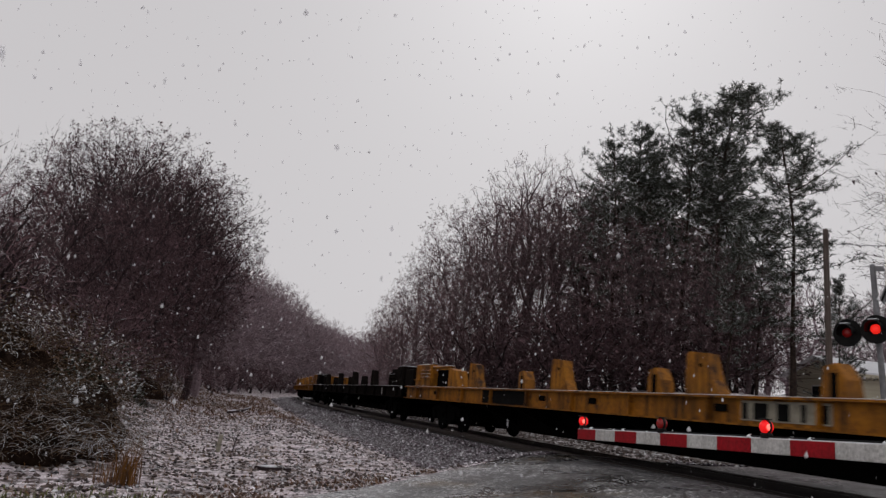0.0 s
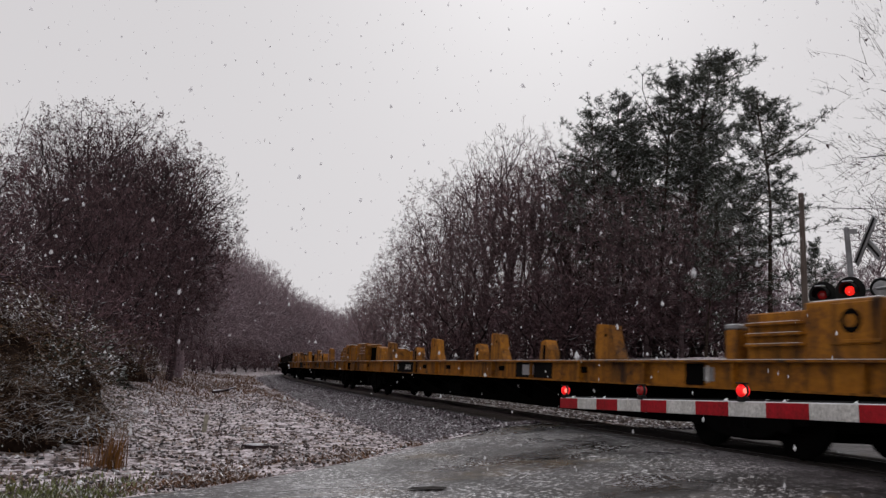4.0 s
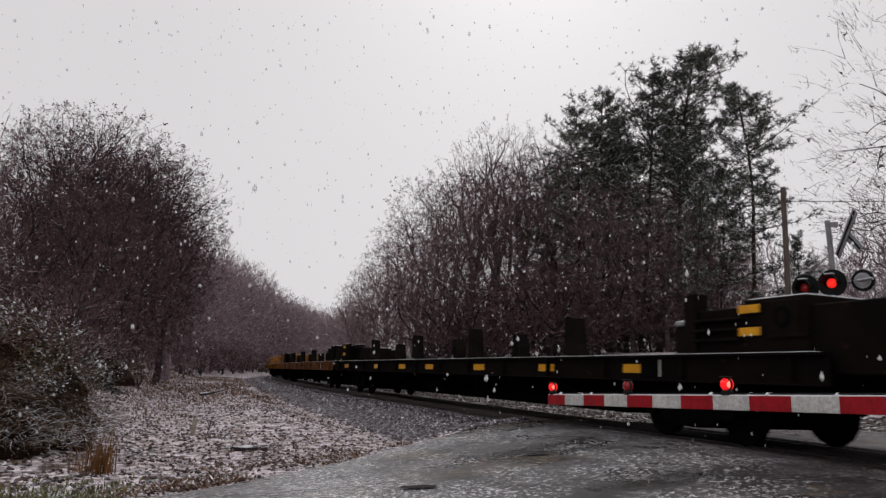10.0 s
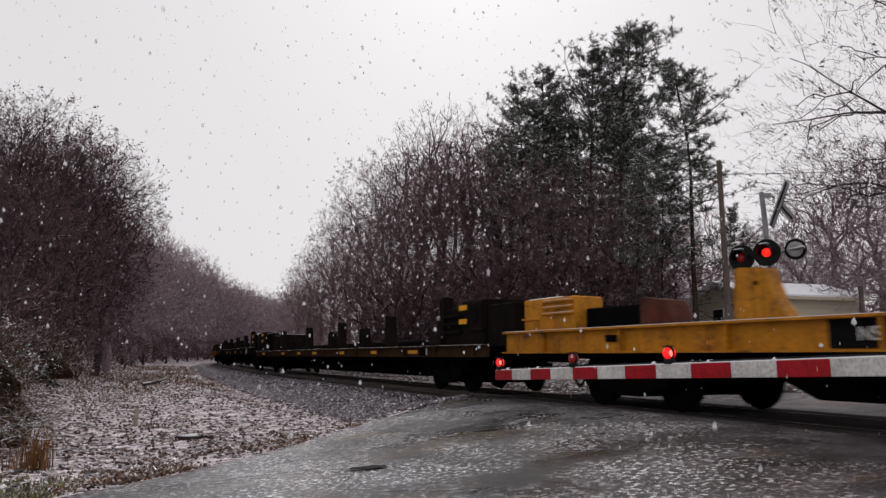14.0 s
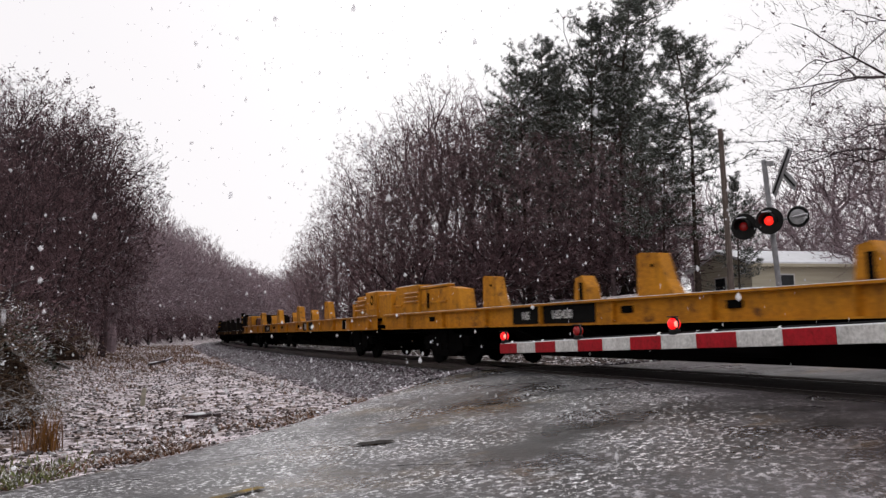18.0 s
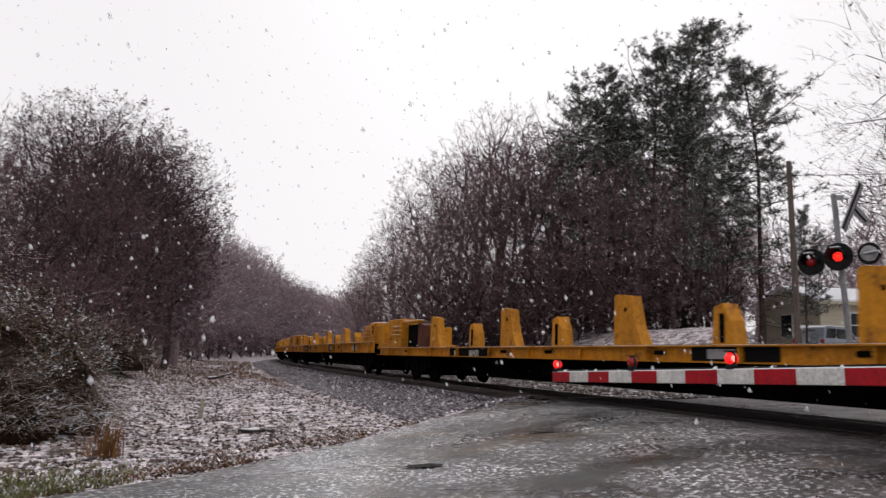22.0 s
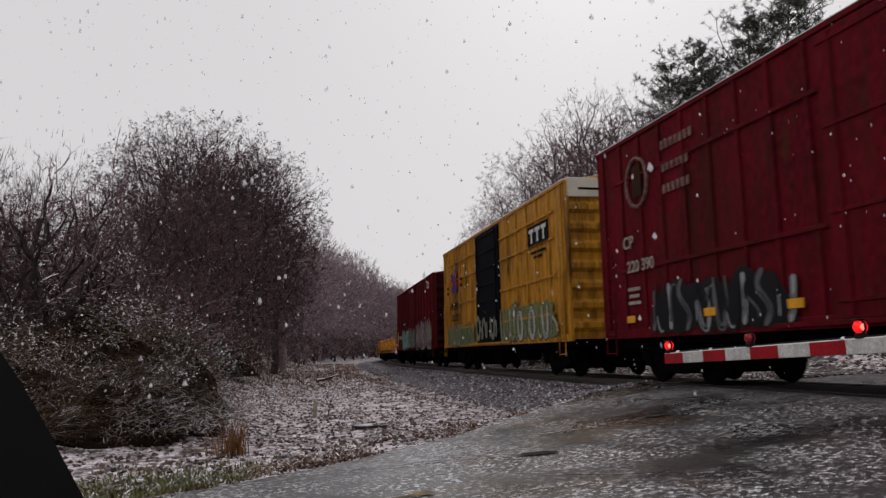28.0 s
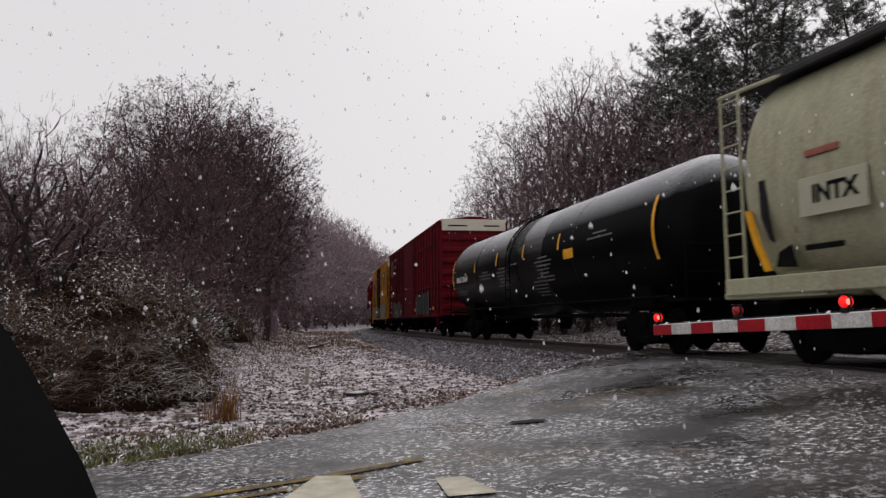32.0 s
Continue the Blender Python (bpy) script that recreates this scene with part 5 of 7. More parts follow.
def build_small():
    blades(71, 13000, green_verge, 0.085, 0.011, GRASS, "verge_grass", "short frosted grass along the road edge", "grass")
    blades(70, 2000, litter, 0.07, 0.017, DEAD_LEAF, "dead_leaves", "brown dead leaves and stalks along the road edge", "dead leaves", lean=1.2)
    blades(69, 5500, far_litter, 0.12, 0.018, DEAD_LEAF, "dead_leaves", "brown leaf litter and dead grass below the trees", "dead leaves", lean=1.0)
    blades(68, 5000, track_side, 0.20, 0.022, DEAD_LEAF, "dead_grass", "brown dead grass and leaf litter beside the track", "grass", lean=0.8)
    blades(72, 2600, lambda r: (r.uniform(-6, 3), 9 + 9 * r.random() ** 1.5), 0.06, 0.006, STRAW, "dead_grass", "sparse dead grass poking through snow", "grass")
    for x, y, n, h, wide, mat, label in ((-0.93, 10.35, 75, 0.56, 0.07, STRAW, "upright tuft of dry orange-brown grass"), (-1.02, 10.5, 110, 0.42, 0.13, DEAD_LEAF, "low brown tuft of dead grass")):
        blades(73 + n, n, lambda r: (x + r.gauss(0, wide), y + r.gauss(0, wide)), h, 0.006, mat, "grass_tuft", label, "grass", kind="", lean=0.2)
    # flat stone or scrap lying in the gravel
    x, y = 1.03, 13.5
    z = ground_height(x, y)
    t = thing("flat_stone", "dark broken stone slab with snow on it", "stone", pose(x, y, z, 0, 0, 20))
    part("slab", Mesh().prism([(-0.22, -0.10), (-0.08, -0.16), (0.05, -0.12), (0.2, -0.05), (0.22, 0.07), (0.02, 0.13), (-0.12, 0.08), (-0.25, 0.06)], -0.02, 0.055, "z"), BARK, t)
    part("chip", Mesh().prism([(0.26, -0.08), (0.38, -0.05), (0.36, 0.05), (0.27, 0.04)], -0.02, 0.04, "z"), BARK, t)
    part("snow_cap", Mesh().prism([(-0.16, -0.04), (-0.04, -0.09), (0.12, -0.01), (0.14, 0.06), (0.0, 0.10), (-0.18, 0.03)], 0.055, 0.07, "z"), SNOW, t)
    x, y = 0.17, 16.0
    t = thing("marker_stake", "pale weathered marker stake stuck in the gravel", "stake", pose(x, y, ground_height(x, y) - 0.02, 2, 4, 10))
    part("stake", Mesh().box(-0.045, -0.02, 0, 0.04, 0.02, 0.36, 0.008), CREAM, t)
    t = thing("dead_weed", "thin dark dead weed stalk", "weed", pose(0.45, 16.3, ground_height(0.45, 16.3) - 0.02))
    part("stalk", Mesh().rod((0, 0, 0), (0.06, 0, 0.32), 0.012, 0.008, 5).rod((0.06, 0, 0.32), (0.16, 0.02, 0.52), 0.008, 0.004, 5).rod((0.03, 0, 0.2), (-0.06, 0.03, 0.42), 0.007, 0.003, 5), BARK, t)
    x, y = 0.95, 34.0
    t = thing("fallen_log", "short dark fallen branch at the wood's edge", "log", pose(x, y, ground_height(x, y), 0, 0, -65))
    part("trunk", Mesh().rod((0, -0.5, 0.05), (0.1, 0.1, 0.14), 0.08, 0.06, 8).rod((0.1, 0.1, 0.14), (0, 0.55, 0.30), 0.06, 0.03, 7), BARK, t)
    # utility pole with its wires beyond the crossing
    x, y = polar(43.2, 34)
    z = ground_height(x, y)
    t = thing("utility_pole", "weathered wooden utility pole with one wire", "utility pole", pose(x, y, z - 0.1, 0, -1.2, 0))
    part("pole", Mesh().rod((0, 0, 0), (0, 0, 8.9), 0.14, 0.105, 10), WOOD_POLE, t)
    part("insulator", Mesh().spin([(8.55, 0.05), (8.7, 0.07), (8.75, 0.04)], 10, "z", (0.12, 0, 0)), GALV, t)
    g = Mesh()
    a, b = Vector((0.1, 0, 8.3)), Vector((24, -13, 9.6))
    prev = None
    for k in range(21):
        u = k / 20
        p = a.lerp(b, u) - Vector((0, 0, 4 * 0.5 * u * (1 - u)))
        if prev:
            g.rod(prev, p, 0.014, sides=4, caps=False)
        prev = p
    part("wire", g, CAR_BLACK, t)
    x, y = polar(51.5, 46)
    t = thing("utility_pole", "grey utility pole far off beyond the crossing", "utility pole", pose(x, y, ground_height(x, y) - 0.1))
    part("pole", Mesh().rod((0, 0, 0), (0, 0, 3.4), 0.14, 0.12, 8), WOOD_POLE, t)


def build_house():
    x, y = polar(45.9, 49.5)
    z = ground_height(x, y)
    t = thing("house", "small cream bungalow with a snow-covered gable roof", "house", pose(x, y, z, 0, 0, -10))
    H, D, W = 2.95, 3.0, 3.5
    part("wall", Mesh().box(-W, -D, -0.3, W, D, H, 0.02), WALL_CREAM, t, "cream siding wall")
    for x0 in (-W, W - 0.2):
        part("gable", Mesh().prism([(-D, H), (D, H), (0, H + 0.80)], x0, x0 + 0.2, "x"), WALL_CREAM, t)
    part("roof", Mesh().prism([(-D - 0.45, H - 0.2), (0, H + 0.82), (D + 0.45, H - 0.2), (D + 0.45, H - 0.04), (0, H + 0.98), (-D - 0.45, H - 0.02)], -W - 0.35, W + 0.35, "x"), SNOW, t, "snow-covered roof")
    part("fascia", Mesh().box(-W - 0.35, -D - 0.48, H - 0.3, W + 0.35, -D - 0.43, H - 0.12, 0.01), WALL_CREAM, t)
    for xx in (-1.3,):
        win = part("window", Mesh().box(xx - 0.5, -D - 0.03, 0.9, xx + 0.5, -D + 0.02, 2.3, 0.01), GATE_WHITE, t, "white window frame")
        part("pane", Mesh().box(xx - 0.42, -D - 0.05, 0.98, xx + 0.42, -D - 0.031, 1.57, 0.004), GLASS_DARK, win)
        part("pane", Mesh().box(xx - 0.42, -D - 0.05, 1.63, xx + 0.42, -D - 0.031, 2.22, 0.004), GLASS_DARK, win)
    win = part("window", Mesh().box(-W - 0.05, -0.6, 0.9, -W + 0.02, 0.6, 2.3, 0.01), GATE_WHITE, t, "white window frame")
    part("pane", Mesh().box(-W - 0.07, -0.5, 0.98, -W - 0.045, 0.5, 2.22, 0.004), GLASS_DARK, win)


def build_parked_car():
    x, y = polar(45.2, 44.0)
    t = thing("parked_car", "pale blue-grey estate car parked before the house, snow-topped", "car", pose(x, y, ground_height(x, y) - 0.03, 0, 0, -75))
    body = [(-2.15, 0.38), (2.15, 0.38), (2.22, 0.62), (2.12, 0.88), (1.05, 1.0), (-2.1, 1.02), (-2.2, 0.7)]
    part("body", Mesh().prism(body, -0.86, 0.86, "x"), CAR_PAINT, t)
    part("cabin", Mesh().prism([(-2.05, 1.0), (1.1, 1.0), (0.35, 1.58), (0.1, 1.66), (-1.75, 1.66), (-1.92, 1.58)], -0.74, 0.74, "x"), CAR_PAINT, t)
    for sx in (-1, 1):
        for a, b, c, d in ((-1.85, -0.95, -1.72, -0.95), (-0.88, 0.0, -0.88, 0.0), (0.06, 0.85, 0.06, 0.36)):
            part("side_window", Mesh().prism([(a, 1.06), (b, 1.06), (d, 1.54), (c, 1.54)], min(sx * 0.742, sx * 0.752), max(sx * 0.742, sx * 0.752), "x"), GLASS_DARK, t)
        for yy in (-1.35, 1.38):
            w = part("wheel", Mesh().spin([(-0.1, 0.24), (-0.09, 0.31), (0.09, 0.31), (0.1, 0.24)], 20, "x"), RUBBER, t)
            w.matrix_local = pose(sx * 0.80, yy, 0.31)
            part("hub", Mesh().spin([(-0.11, 0.03), (-0.105, 0.17), (0.105, 0.17), (0.11, 0.03)], 14, "x"), GALV, w)
        part("headlight", Mesh().box(sx * 0.66 - 0.15, 2.12, 0.66, sx * 0.66 + 0.15, 2.20, 0.80, 0.02), GATE_WHITE, t)
        part("tail_light", Mesh().box(sx * 0.74 - 0.08, -2.20, 0.72, sx * 0.74 + 0.08, -2.12, 0.98, 0.02), GATE_RED, t)
    part("bumper", Mesh().box(-0.84, 2.14, 0.36, 0.84, 2.28, 0.56, 0.04), CAR_BLACK, t)
    part("bumper", Mesh().box(-0.84, -2.28, 0.36, 0.84, -2.14, 0.56, 0.04), CAR_BLACK, t)
    part("roof_snow", Mesh().box(-0.68, -1.7, 1.655, 0.68, 0.08, 1.70, 0.02), SNOW, t, "snow on the roof")


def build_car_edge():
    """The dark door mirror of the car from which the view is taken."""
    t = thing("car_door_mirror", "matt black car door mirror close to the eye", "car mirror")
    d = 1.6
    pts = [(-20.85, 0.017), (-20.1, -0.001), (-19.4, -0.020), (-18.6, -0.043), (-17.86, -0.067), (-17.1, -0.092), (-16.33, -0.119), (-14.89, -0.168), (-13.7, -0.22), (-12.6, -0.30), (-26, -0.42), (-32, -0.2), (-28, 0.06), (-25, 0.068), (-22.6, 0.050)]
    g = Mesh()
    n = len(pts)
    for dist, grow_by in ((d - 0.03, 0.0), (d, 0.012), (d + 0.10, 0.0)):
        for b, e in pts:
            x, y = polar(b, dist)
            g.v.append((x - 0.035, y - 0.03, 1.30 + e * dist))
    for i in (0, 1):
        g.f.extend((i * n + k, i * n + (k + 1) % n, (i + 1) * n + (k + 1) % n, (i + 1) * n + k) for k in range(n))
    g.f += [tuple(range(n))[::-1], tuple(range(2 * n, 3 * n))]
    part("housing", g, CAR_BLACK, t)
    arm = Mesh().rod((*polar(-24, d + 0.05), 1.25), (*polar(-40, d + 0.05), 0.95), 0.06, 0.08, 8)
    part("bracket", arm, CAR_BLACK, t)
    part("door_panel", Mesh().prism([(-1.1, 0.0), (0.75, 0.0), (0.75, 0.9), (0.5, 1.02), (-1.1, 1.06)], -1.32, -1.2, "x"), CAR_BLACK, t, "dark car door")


build_brush()
build_small()
build_house()
build_parked_car()
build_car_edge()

# ---- the train: it draws away along the arc ----
def travelled(t):
    return 8.5 * t


WAGONS = []  # (thing, place of its front end at the start, length, truck spacing)


def truck_shape():
    g = Mesh()
    for x in (-1.02, 1.02):
        g.prism([(-1.25, 0.48), (-1.25, 0.66), (-0.55, 0.74), (-0.3, 0.86), (0.3, 0.86), (0.55, 0.74), (1.25, 0.66), (1.25, 0.48), (0.8, 0.40), (0.45, 0.24), (-0.45, 0.24), (-0.8, 0.40)], x - 0.07, x + 0.07, "x")
        for y in (-0.89, 0.89):
            g.rod((x - 0.13, y, 0.46), (x + 0.13, y, 0.46), 0.13, sides=10)
        g.rod((x, -0.16, 0.3), (x, -0.16, 0.62), 0.1, sides=8).rod((x, 0.16, 0.3), (x, 0.16, 0.62), 0.1, sides=8)
    g.box(-1.15, -0.22, 0.5, 1.15, 0.22, 0.86, 0.04)
    return g.mesh("truck_frame")


TRUCK = truck_shape()
SPRING_PLANK = Mesh().box(-1.12, -0.28, 0.20, 1.12, 0.28, 0.36, 0.03).mesh("spring_plank")
BRAKE_BEAM = Mesh().prism([(-0.88, 0.24), (-0.66, 0.24), (-0.62, 0.30), (0.62, 0.30), (0.66, 0.24), (0.88, 0.24), (0.88, 0.62), (0.66, 0.62), (0.62, 0.46), (-0.62, 0.46), (-0.66, 0.62), (-0.88, 0.62)], -0.07, 0.07, "y").mesh("brake_beam")
WHEEL = Mesh().spin([(-0.075, 0.13), (-0.07, 0.40), (-0.065, 0.455), (-0.035, 0.46), (-0.02, 0.425), (0.065, 0.42), (0.07, 0.39), (0.04, 0.34), (0.03, 0.18), (0.08, 0.13)], 16, "x").mesh("wheel", True)
AXLE = Mesh().rod((-0.78, 0, 0), (0.78, 0, 0), 0.085, sides=10).mesh("axle")
COUPLER = Mesh().box(-0.12, 0, 0.72, 0.12, 0.7, 0.98, 0.03).box(-0.19, 0.5, 0.70, 0.19, 0.78, 1.0, 0.05).mesh("coupler")


def hose_shape():
    g, prev = Mesh(), None
    for k in range(11):
        a = math.pi * k / 10
        p = (-0.35, 0.15 + 0.75 * (k / 10), 0.78 - 0.55 * math.sin(a))
        if prev:
            g.rod(prev, p, 0.028, sides=6, caps=False)
        prev = p
    return g.mesh("air_hose", True)


HOSE = hose_shape()


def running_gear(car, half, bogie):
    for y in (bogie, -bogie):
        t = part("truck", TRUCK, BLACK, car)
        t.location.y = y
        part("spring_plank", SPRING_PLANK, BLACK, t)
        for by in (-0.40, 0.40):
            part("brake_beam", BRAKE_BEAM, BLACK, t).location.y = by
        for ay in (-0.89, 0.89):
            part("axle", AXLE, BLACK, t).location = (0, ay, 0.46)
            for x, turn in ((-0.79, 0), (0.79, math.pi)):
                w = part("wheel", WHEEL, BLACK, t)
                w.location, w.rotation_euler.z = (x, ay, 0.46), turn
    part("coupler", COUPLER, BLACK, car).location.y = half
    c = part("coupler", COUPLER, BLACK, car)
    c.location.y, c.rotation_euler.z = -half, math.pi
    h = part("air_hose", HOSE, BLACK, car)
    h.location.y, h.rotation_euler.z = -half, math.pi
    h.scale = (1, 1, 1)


def wagon(name, label, category, front, length, bogie, group=""):
    car = thing(name, label, category, None, group)
    WAGONS.append((car, front, length, bogie))
    running_gear(car, length / 2, bogie)
    return car


POSTS = ((5.8, 1), (8.9, 0), (10.7, 1), (14.1, 0), (15.3, 1), (17.8, 0), (20.2, 1), (22.6, 0))


def flat_car(front, L, paint, frame_paint, label, holes=True, board="", mark=False, tape=False, seed=0, tall=1.0, box_open=True, box_paint=None, posts=POSTS, slim=1.0, cab_top=1.98, beam=True):
    """A long flat car with channel sides, end cabins and rows of upright stanchions."""
    rnd = random.Random(seed)
    h = L / 2
    car = wagon("flat_car", label, "railway wagon", front, L, h - 2.95, "flat cars of the train")
    w = 1.46
    for x in (-w, w):
        sgn = 1 if x > 0 else -1
        o = [(x - sgn * 0.02, 0.86), (x + sgn * 0.13, 0.86), (x + sgn * 0.13, 0.885), (x + sgn * 0.02, 0.885), (x + sgn * 0.02, 1.225), (x + sgn * 0.13, 1.225), (x + sgn * 0.13, 1.255), (x - sgn * 0.02, 1.255)]
        g = Mesh().prism(o, -h, h, "y")
        part("side_sill", g, paint, car)
        y = -h + 0.5
        while y < h:
            part("stiffener", Mesh().box(min(x, x + sgn * 0.11), y - 0.02, 0.886, max(x, x + sgn * 0.11), y + 0.02, 1.224, 0.004), paint, car)
            y += 2.05
        part("snow_line", Mesh().box(min(x, x + sgn * 0.12), -h + 0.1, 1.256, max(x, x + sgn * 0.12), h - 0.1, 1.264, 0.003), SNOW, car, "thin line of snow")
    for y in (3.1, 10.2, 12.3, 15.9, 19.6) if holes else ():
        part("bracket", Mesh().box(-w - 0.06, h - y - 0.13, 1.03, -w - 0.021, h - y + 0.13, 1.14, 0.01), BLACK, car, "dark bracket")
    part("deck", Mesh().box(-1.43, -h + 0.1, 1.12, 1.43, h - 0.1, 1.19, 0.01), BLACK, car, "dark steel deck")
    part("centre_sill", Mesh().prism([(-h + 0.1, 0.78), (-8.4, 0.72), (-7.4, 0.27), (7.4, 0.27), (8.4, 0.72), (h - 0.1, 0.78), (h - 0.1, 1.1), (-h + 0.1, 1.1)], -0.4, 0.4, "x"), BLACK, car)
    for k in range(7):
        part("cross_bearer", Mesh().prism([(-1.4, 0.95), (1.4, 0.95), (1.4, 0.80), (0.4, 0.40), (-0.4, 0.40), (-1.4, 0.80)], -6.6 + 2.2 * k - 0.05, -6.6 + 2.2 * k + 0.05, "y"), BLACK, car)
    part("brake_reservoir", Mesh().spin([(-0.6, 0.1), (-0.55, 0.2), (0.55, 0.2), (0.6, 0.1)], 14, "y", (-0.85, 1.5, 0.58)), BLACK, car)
    # end cabins, ribbed at the outer end, one with a black slab as its shaded opening
    for end in (1, -1):
        def yy(a):
            return end * (h - a)
        def bx(g, x0, a, z0, x1, b, z1, r=0.02):
            y0, y1 = sorted((yy(a), yy(b)))
            return g.box(x0, y0, z0, x1, y1, z1, r)
        top = (cab_top if end == 1 else 1.98) * (0.96 + 0.04 * tall)
        cab = part("end_cabin", bx(Mesh(), -1.34, 0.40, 1.19, -0.72 if end == 1 else 1.34, 1.95 if end == 1 else 1.5, top), frame_paint, car)
        for z in (1.55, 1.66, 1.77) if end == 1 else (1.46, 1.60, 1.74):
            part("rib", bx(Mesh(), -1.40, 1.05 if end == 1 else 1.52, z - 0.018, -1.295, 1.94 if end == 1 else 2.5, z + 0.018, 0.006), frame_paint, cab)
            if frame_paint != DARK_RUST:
                part("rib_snow", bx(Mesh(), -1.395, 1.1 if end == 1 else 1.56, z + 0.0185, -1.345, 1.9 if end == 1 else 2.46, z + 0.025, 0.002), SNOW, cab, "snow lying on the rib")
        part("rib", bx(Mesh(), -1.39, 0.38, 1.46, -1.335, 0.9, 1.50, 0.006), frame_paint, cab)
        if end == 1:
            part("side_box", Mesh().prism([(yy(3.55), 1.19), (yy(4.30), 1.19), (yy(4.12), 1.76 + cab_top - 1.98), (yy(3.55), 1.84 + cab_top - 1.98)], -1.30, -0.92, "x"), box_paint or frame_paint, car)
            if beam:
                part("roof_beam", bx(Mesh(), -1.30, 1.94, 1.85, -1.12, 3.61, 1.91), frame_paint, car)
                part("beam_snow", bx(Mesh(), -1.29, 1.96, 1.91, -1.13, 3.6, 1.92, 0.003), SNOW, car, "thin line of snow")
            if box_open:
                part("dark_bay", bx(Mesh(), -1.1, 1.96, 1.19, -0.95, 3.54, 1.82 if beam else 1.62), BLACK, car, "black slab for the dark of an open bay")
            else:
                for a in (1.96, 2.50, 3.03):
                    door = part("bay_door", bx(Mesh(), -1.27, a, 1.19, -0.95, a + 0.51, 1.835), frame_paint, car)
                    part("door_rib", bx(Mesh(), -1.31, a + 0.06, 1.48, -1.268, a + 0.45, 1.52, 0.006), frame_paint, door)
                part("door_handle", bx(Mesh(), -1.32, 2.40, 1.36, -1.275, 2.46, 1.74, 0.008), BLACK, car)
        else:
            part("side_box", bx(Mesh(), -1.30, 1.51, 1.19, 1.30, 2.55, 1.90), frame_paint, car)
            # flat black plate in place of the shade inside the step hole
            part("step_well", bx(Mesh(), -1.50, 3.2, 0.90, -1.481, 3.62, 1.21, 0.004), BLACK, car, "black plate for the dark of a step opening")
            part("grab_iron", Mesh().rod((-1.53, yy(3.08), 0.93), (-1.53, yy(3.08), 1.18), 0.014, sides=5), GATE_WHITE, car, "white grab iron")
            part("bracket_post", bx(Mesh(), -1.33, 2.72, 1.19, -1.10, 2.96, 1.70), frame_paint, car)
            part("bracket_cap", bx(Mesh(), -1.335, 2.71, 1.70, -1.095, 2.97, 1.78), SIGN_GREY, car, "pale worn cap")
        if end == -1:
            part("port_plate", bx(Mesh(), -1.365, 0.5, 1.44, -1.335, 1.08, 1.94, 0.01), frame_paint, cab)
            part("port", Mesh().spin([(-1.372, 0.075), (-1.376, 0.085), (-1.376, 0.135), (-1.366, 0.145)], 18, "x", (0, yy(0.79), 1.72)), BLACK, cab, "dark ring round a port")
            part("port_cover", Mesh().spin([(-1.382, 0.02), (-1.378, 0.078), (-1.366, 0.082)], 16, "x", (0, yy(0.79), 1.72)), frame_paint, cab)
        part("end_panel", bx(Mesh(), -1.28, -0.75 if end == -1 else -0.2, 1.0, 1.28, 0.41, 1.86 if end == -1 else 1.2), frame_paint, car)
        part("snow_cap", bx(Mesh(), -1.28, 0.47, top, -0.76 if end == 1 else 1.28, 1.45, top + 0.02, 0.008), SNOW, car)
    # stanchions in pairs, wide foot and narrow head
    for a, kind in posts:
        for x in (-1.26,):
            y = h - a
            if a > L - 4.2:
                continue
            if kind:
                g = Mesh().prism([(y - 0.46 * slim, 1.19), (y + 0.40 * slim, 1.19), (y + 0.38 * slim, 1.90 * tall), (y + 0.32 * slim, 1.94 * tall), (y - 0.10 * slim, 1.90 * tall), (y - 0.24 * slim, 1.5)], x - 0.11, x + 0.11, "x")
                post = part("stanchion", g, frame_paint, car)
                # black disc drawn for the shade in the hole
                part("pin_hole", Mesh().rod((x - 0.125, y + 0.04, 1.72), (x - 0.10, y + 0.04, 1.72), 0.03, sides=8), BLACK, post)
            else:
                part("chock", Mesh().prism([(y - 0.22, 1.19), (y + 0.22, 1.19), (y + 0.16, 1.66 * tall), (y - 0.02, 1.70 * tall), (y - 0.16, 1.5)], x - 0.13, x + 0.13, "x"), frame_paint, car)
                # black strip drawn for the shade in the gap
                part("chock_gap", Mesh().box(x - 0.145, y - 0.05, 1.25, x - 0.131, y + 0.05, 1.58, 0.004), BLACK, car)
    for x in (-0.6, 0.6):
        part("deck_beam", Mesh().box(x - 0.1, -7.6, 1.19, x + 0.1, 7.6, 1.30, 0.015), DARK_RUST, car)
    if board:
        y = h - 8.1
        part("number_board", Mesh().box(-w - 0.032, y - 1.3, 0.90, -w - 0.021, y + 1.3, 1.215, 0.003), INK, car, "black number board")
        if board != " ":
            for word, at in zip(board.split(), (0.82, -0.35)):
                lettering(word, 0.21, WHITE, car, pose(-w - 0.036, y + at, 0.985, 90, 0, -90), bold=0.003)
        y = h - 17.5
        if not mark:
            part("repair_patch", Mesh().box(-w - 0.032, y - 0.85, 0.90, -w - 0.021, y + 0.85, 1.215, 0.003), INK, car, "black patch")
            part("grey_patch", Mesh().box(-w - 0.038, y - 0.05, 0.95, -w - 0.031, y + 0.5, 1.17, 0.003), SIGN_GREY, car, "pale grey patch")
        part("label_plate", Mesh().box(-w - 0.03, h - 23.2, 0.96, -w - 0.021, h - 22.7, 1.16, 0.003), SIGN_GREY, car)
    if mark:
        y = h - 17.1
        part("mark_plate", Mesh().box(-w - 0.032, y - 0.75, 0.93, -w - 0.021, y + 0.80, 1.20, 0.003), CREAM, car, "cream plate with black shapes")
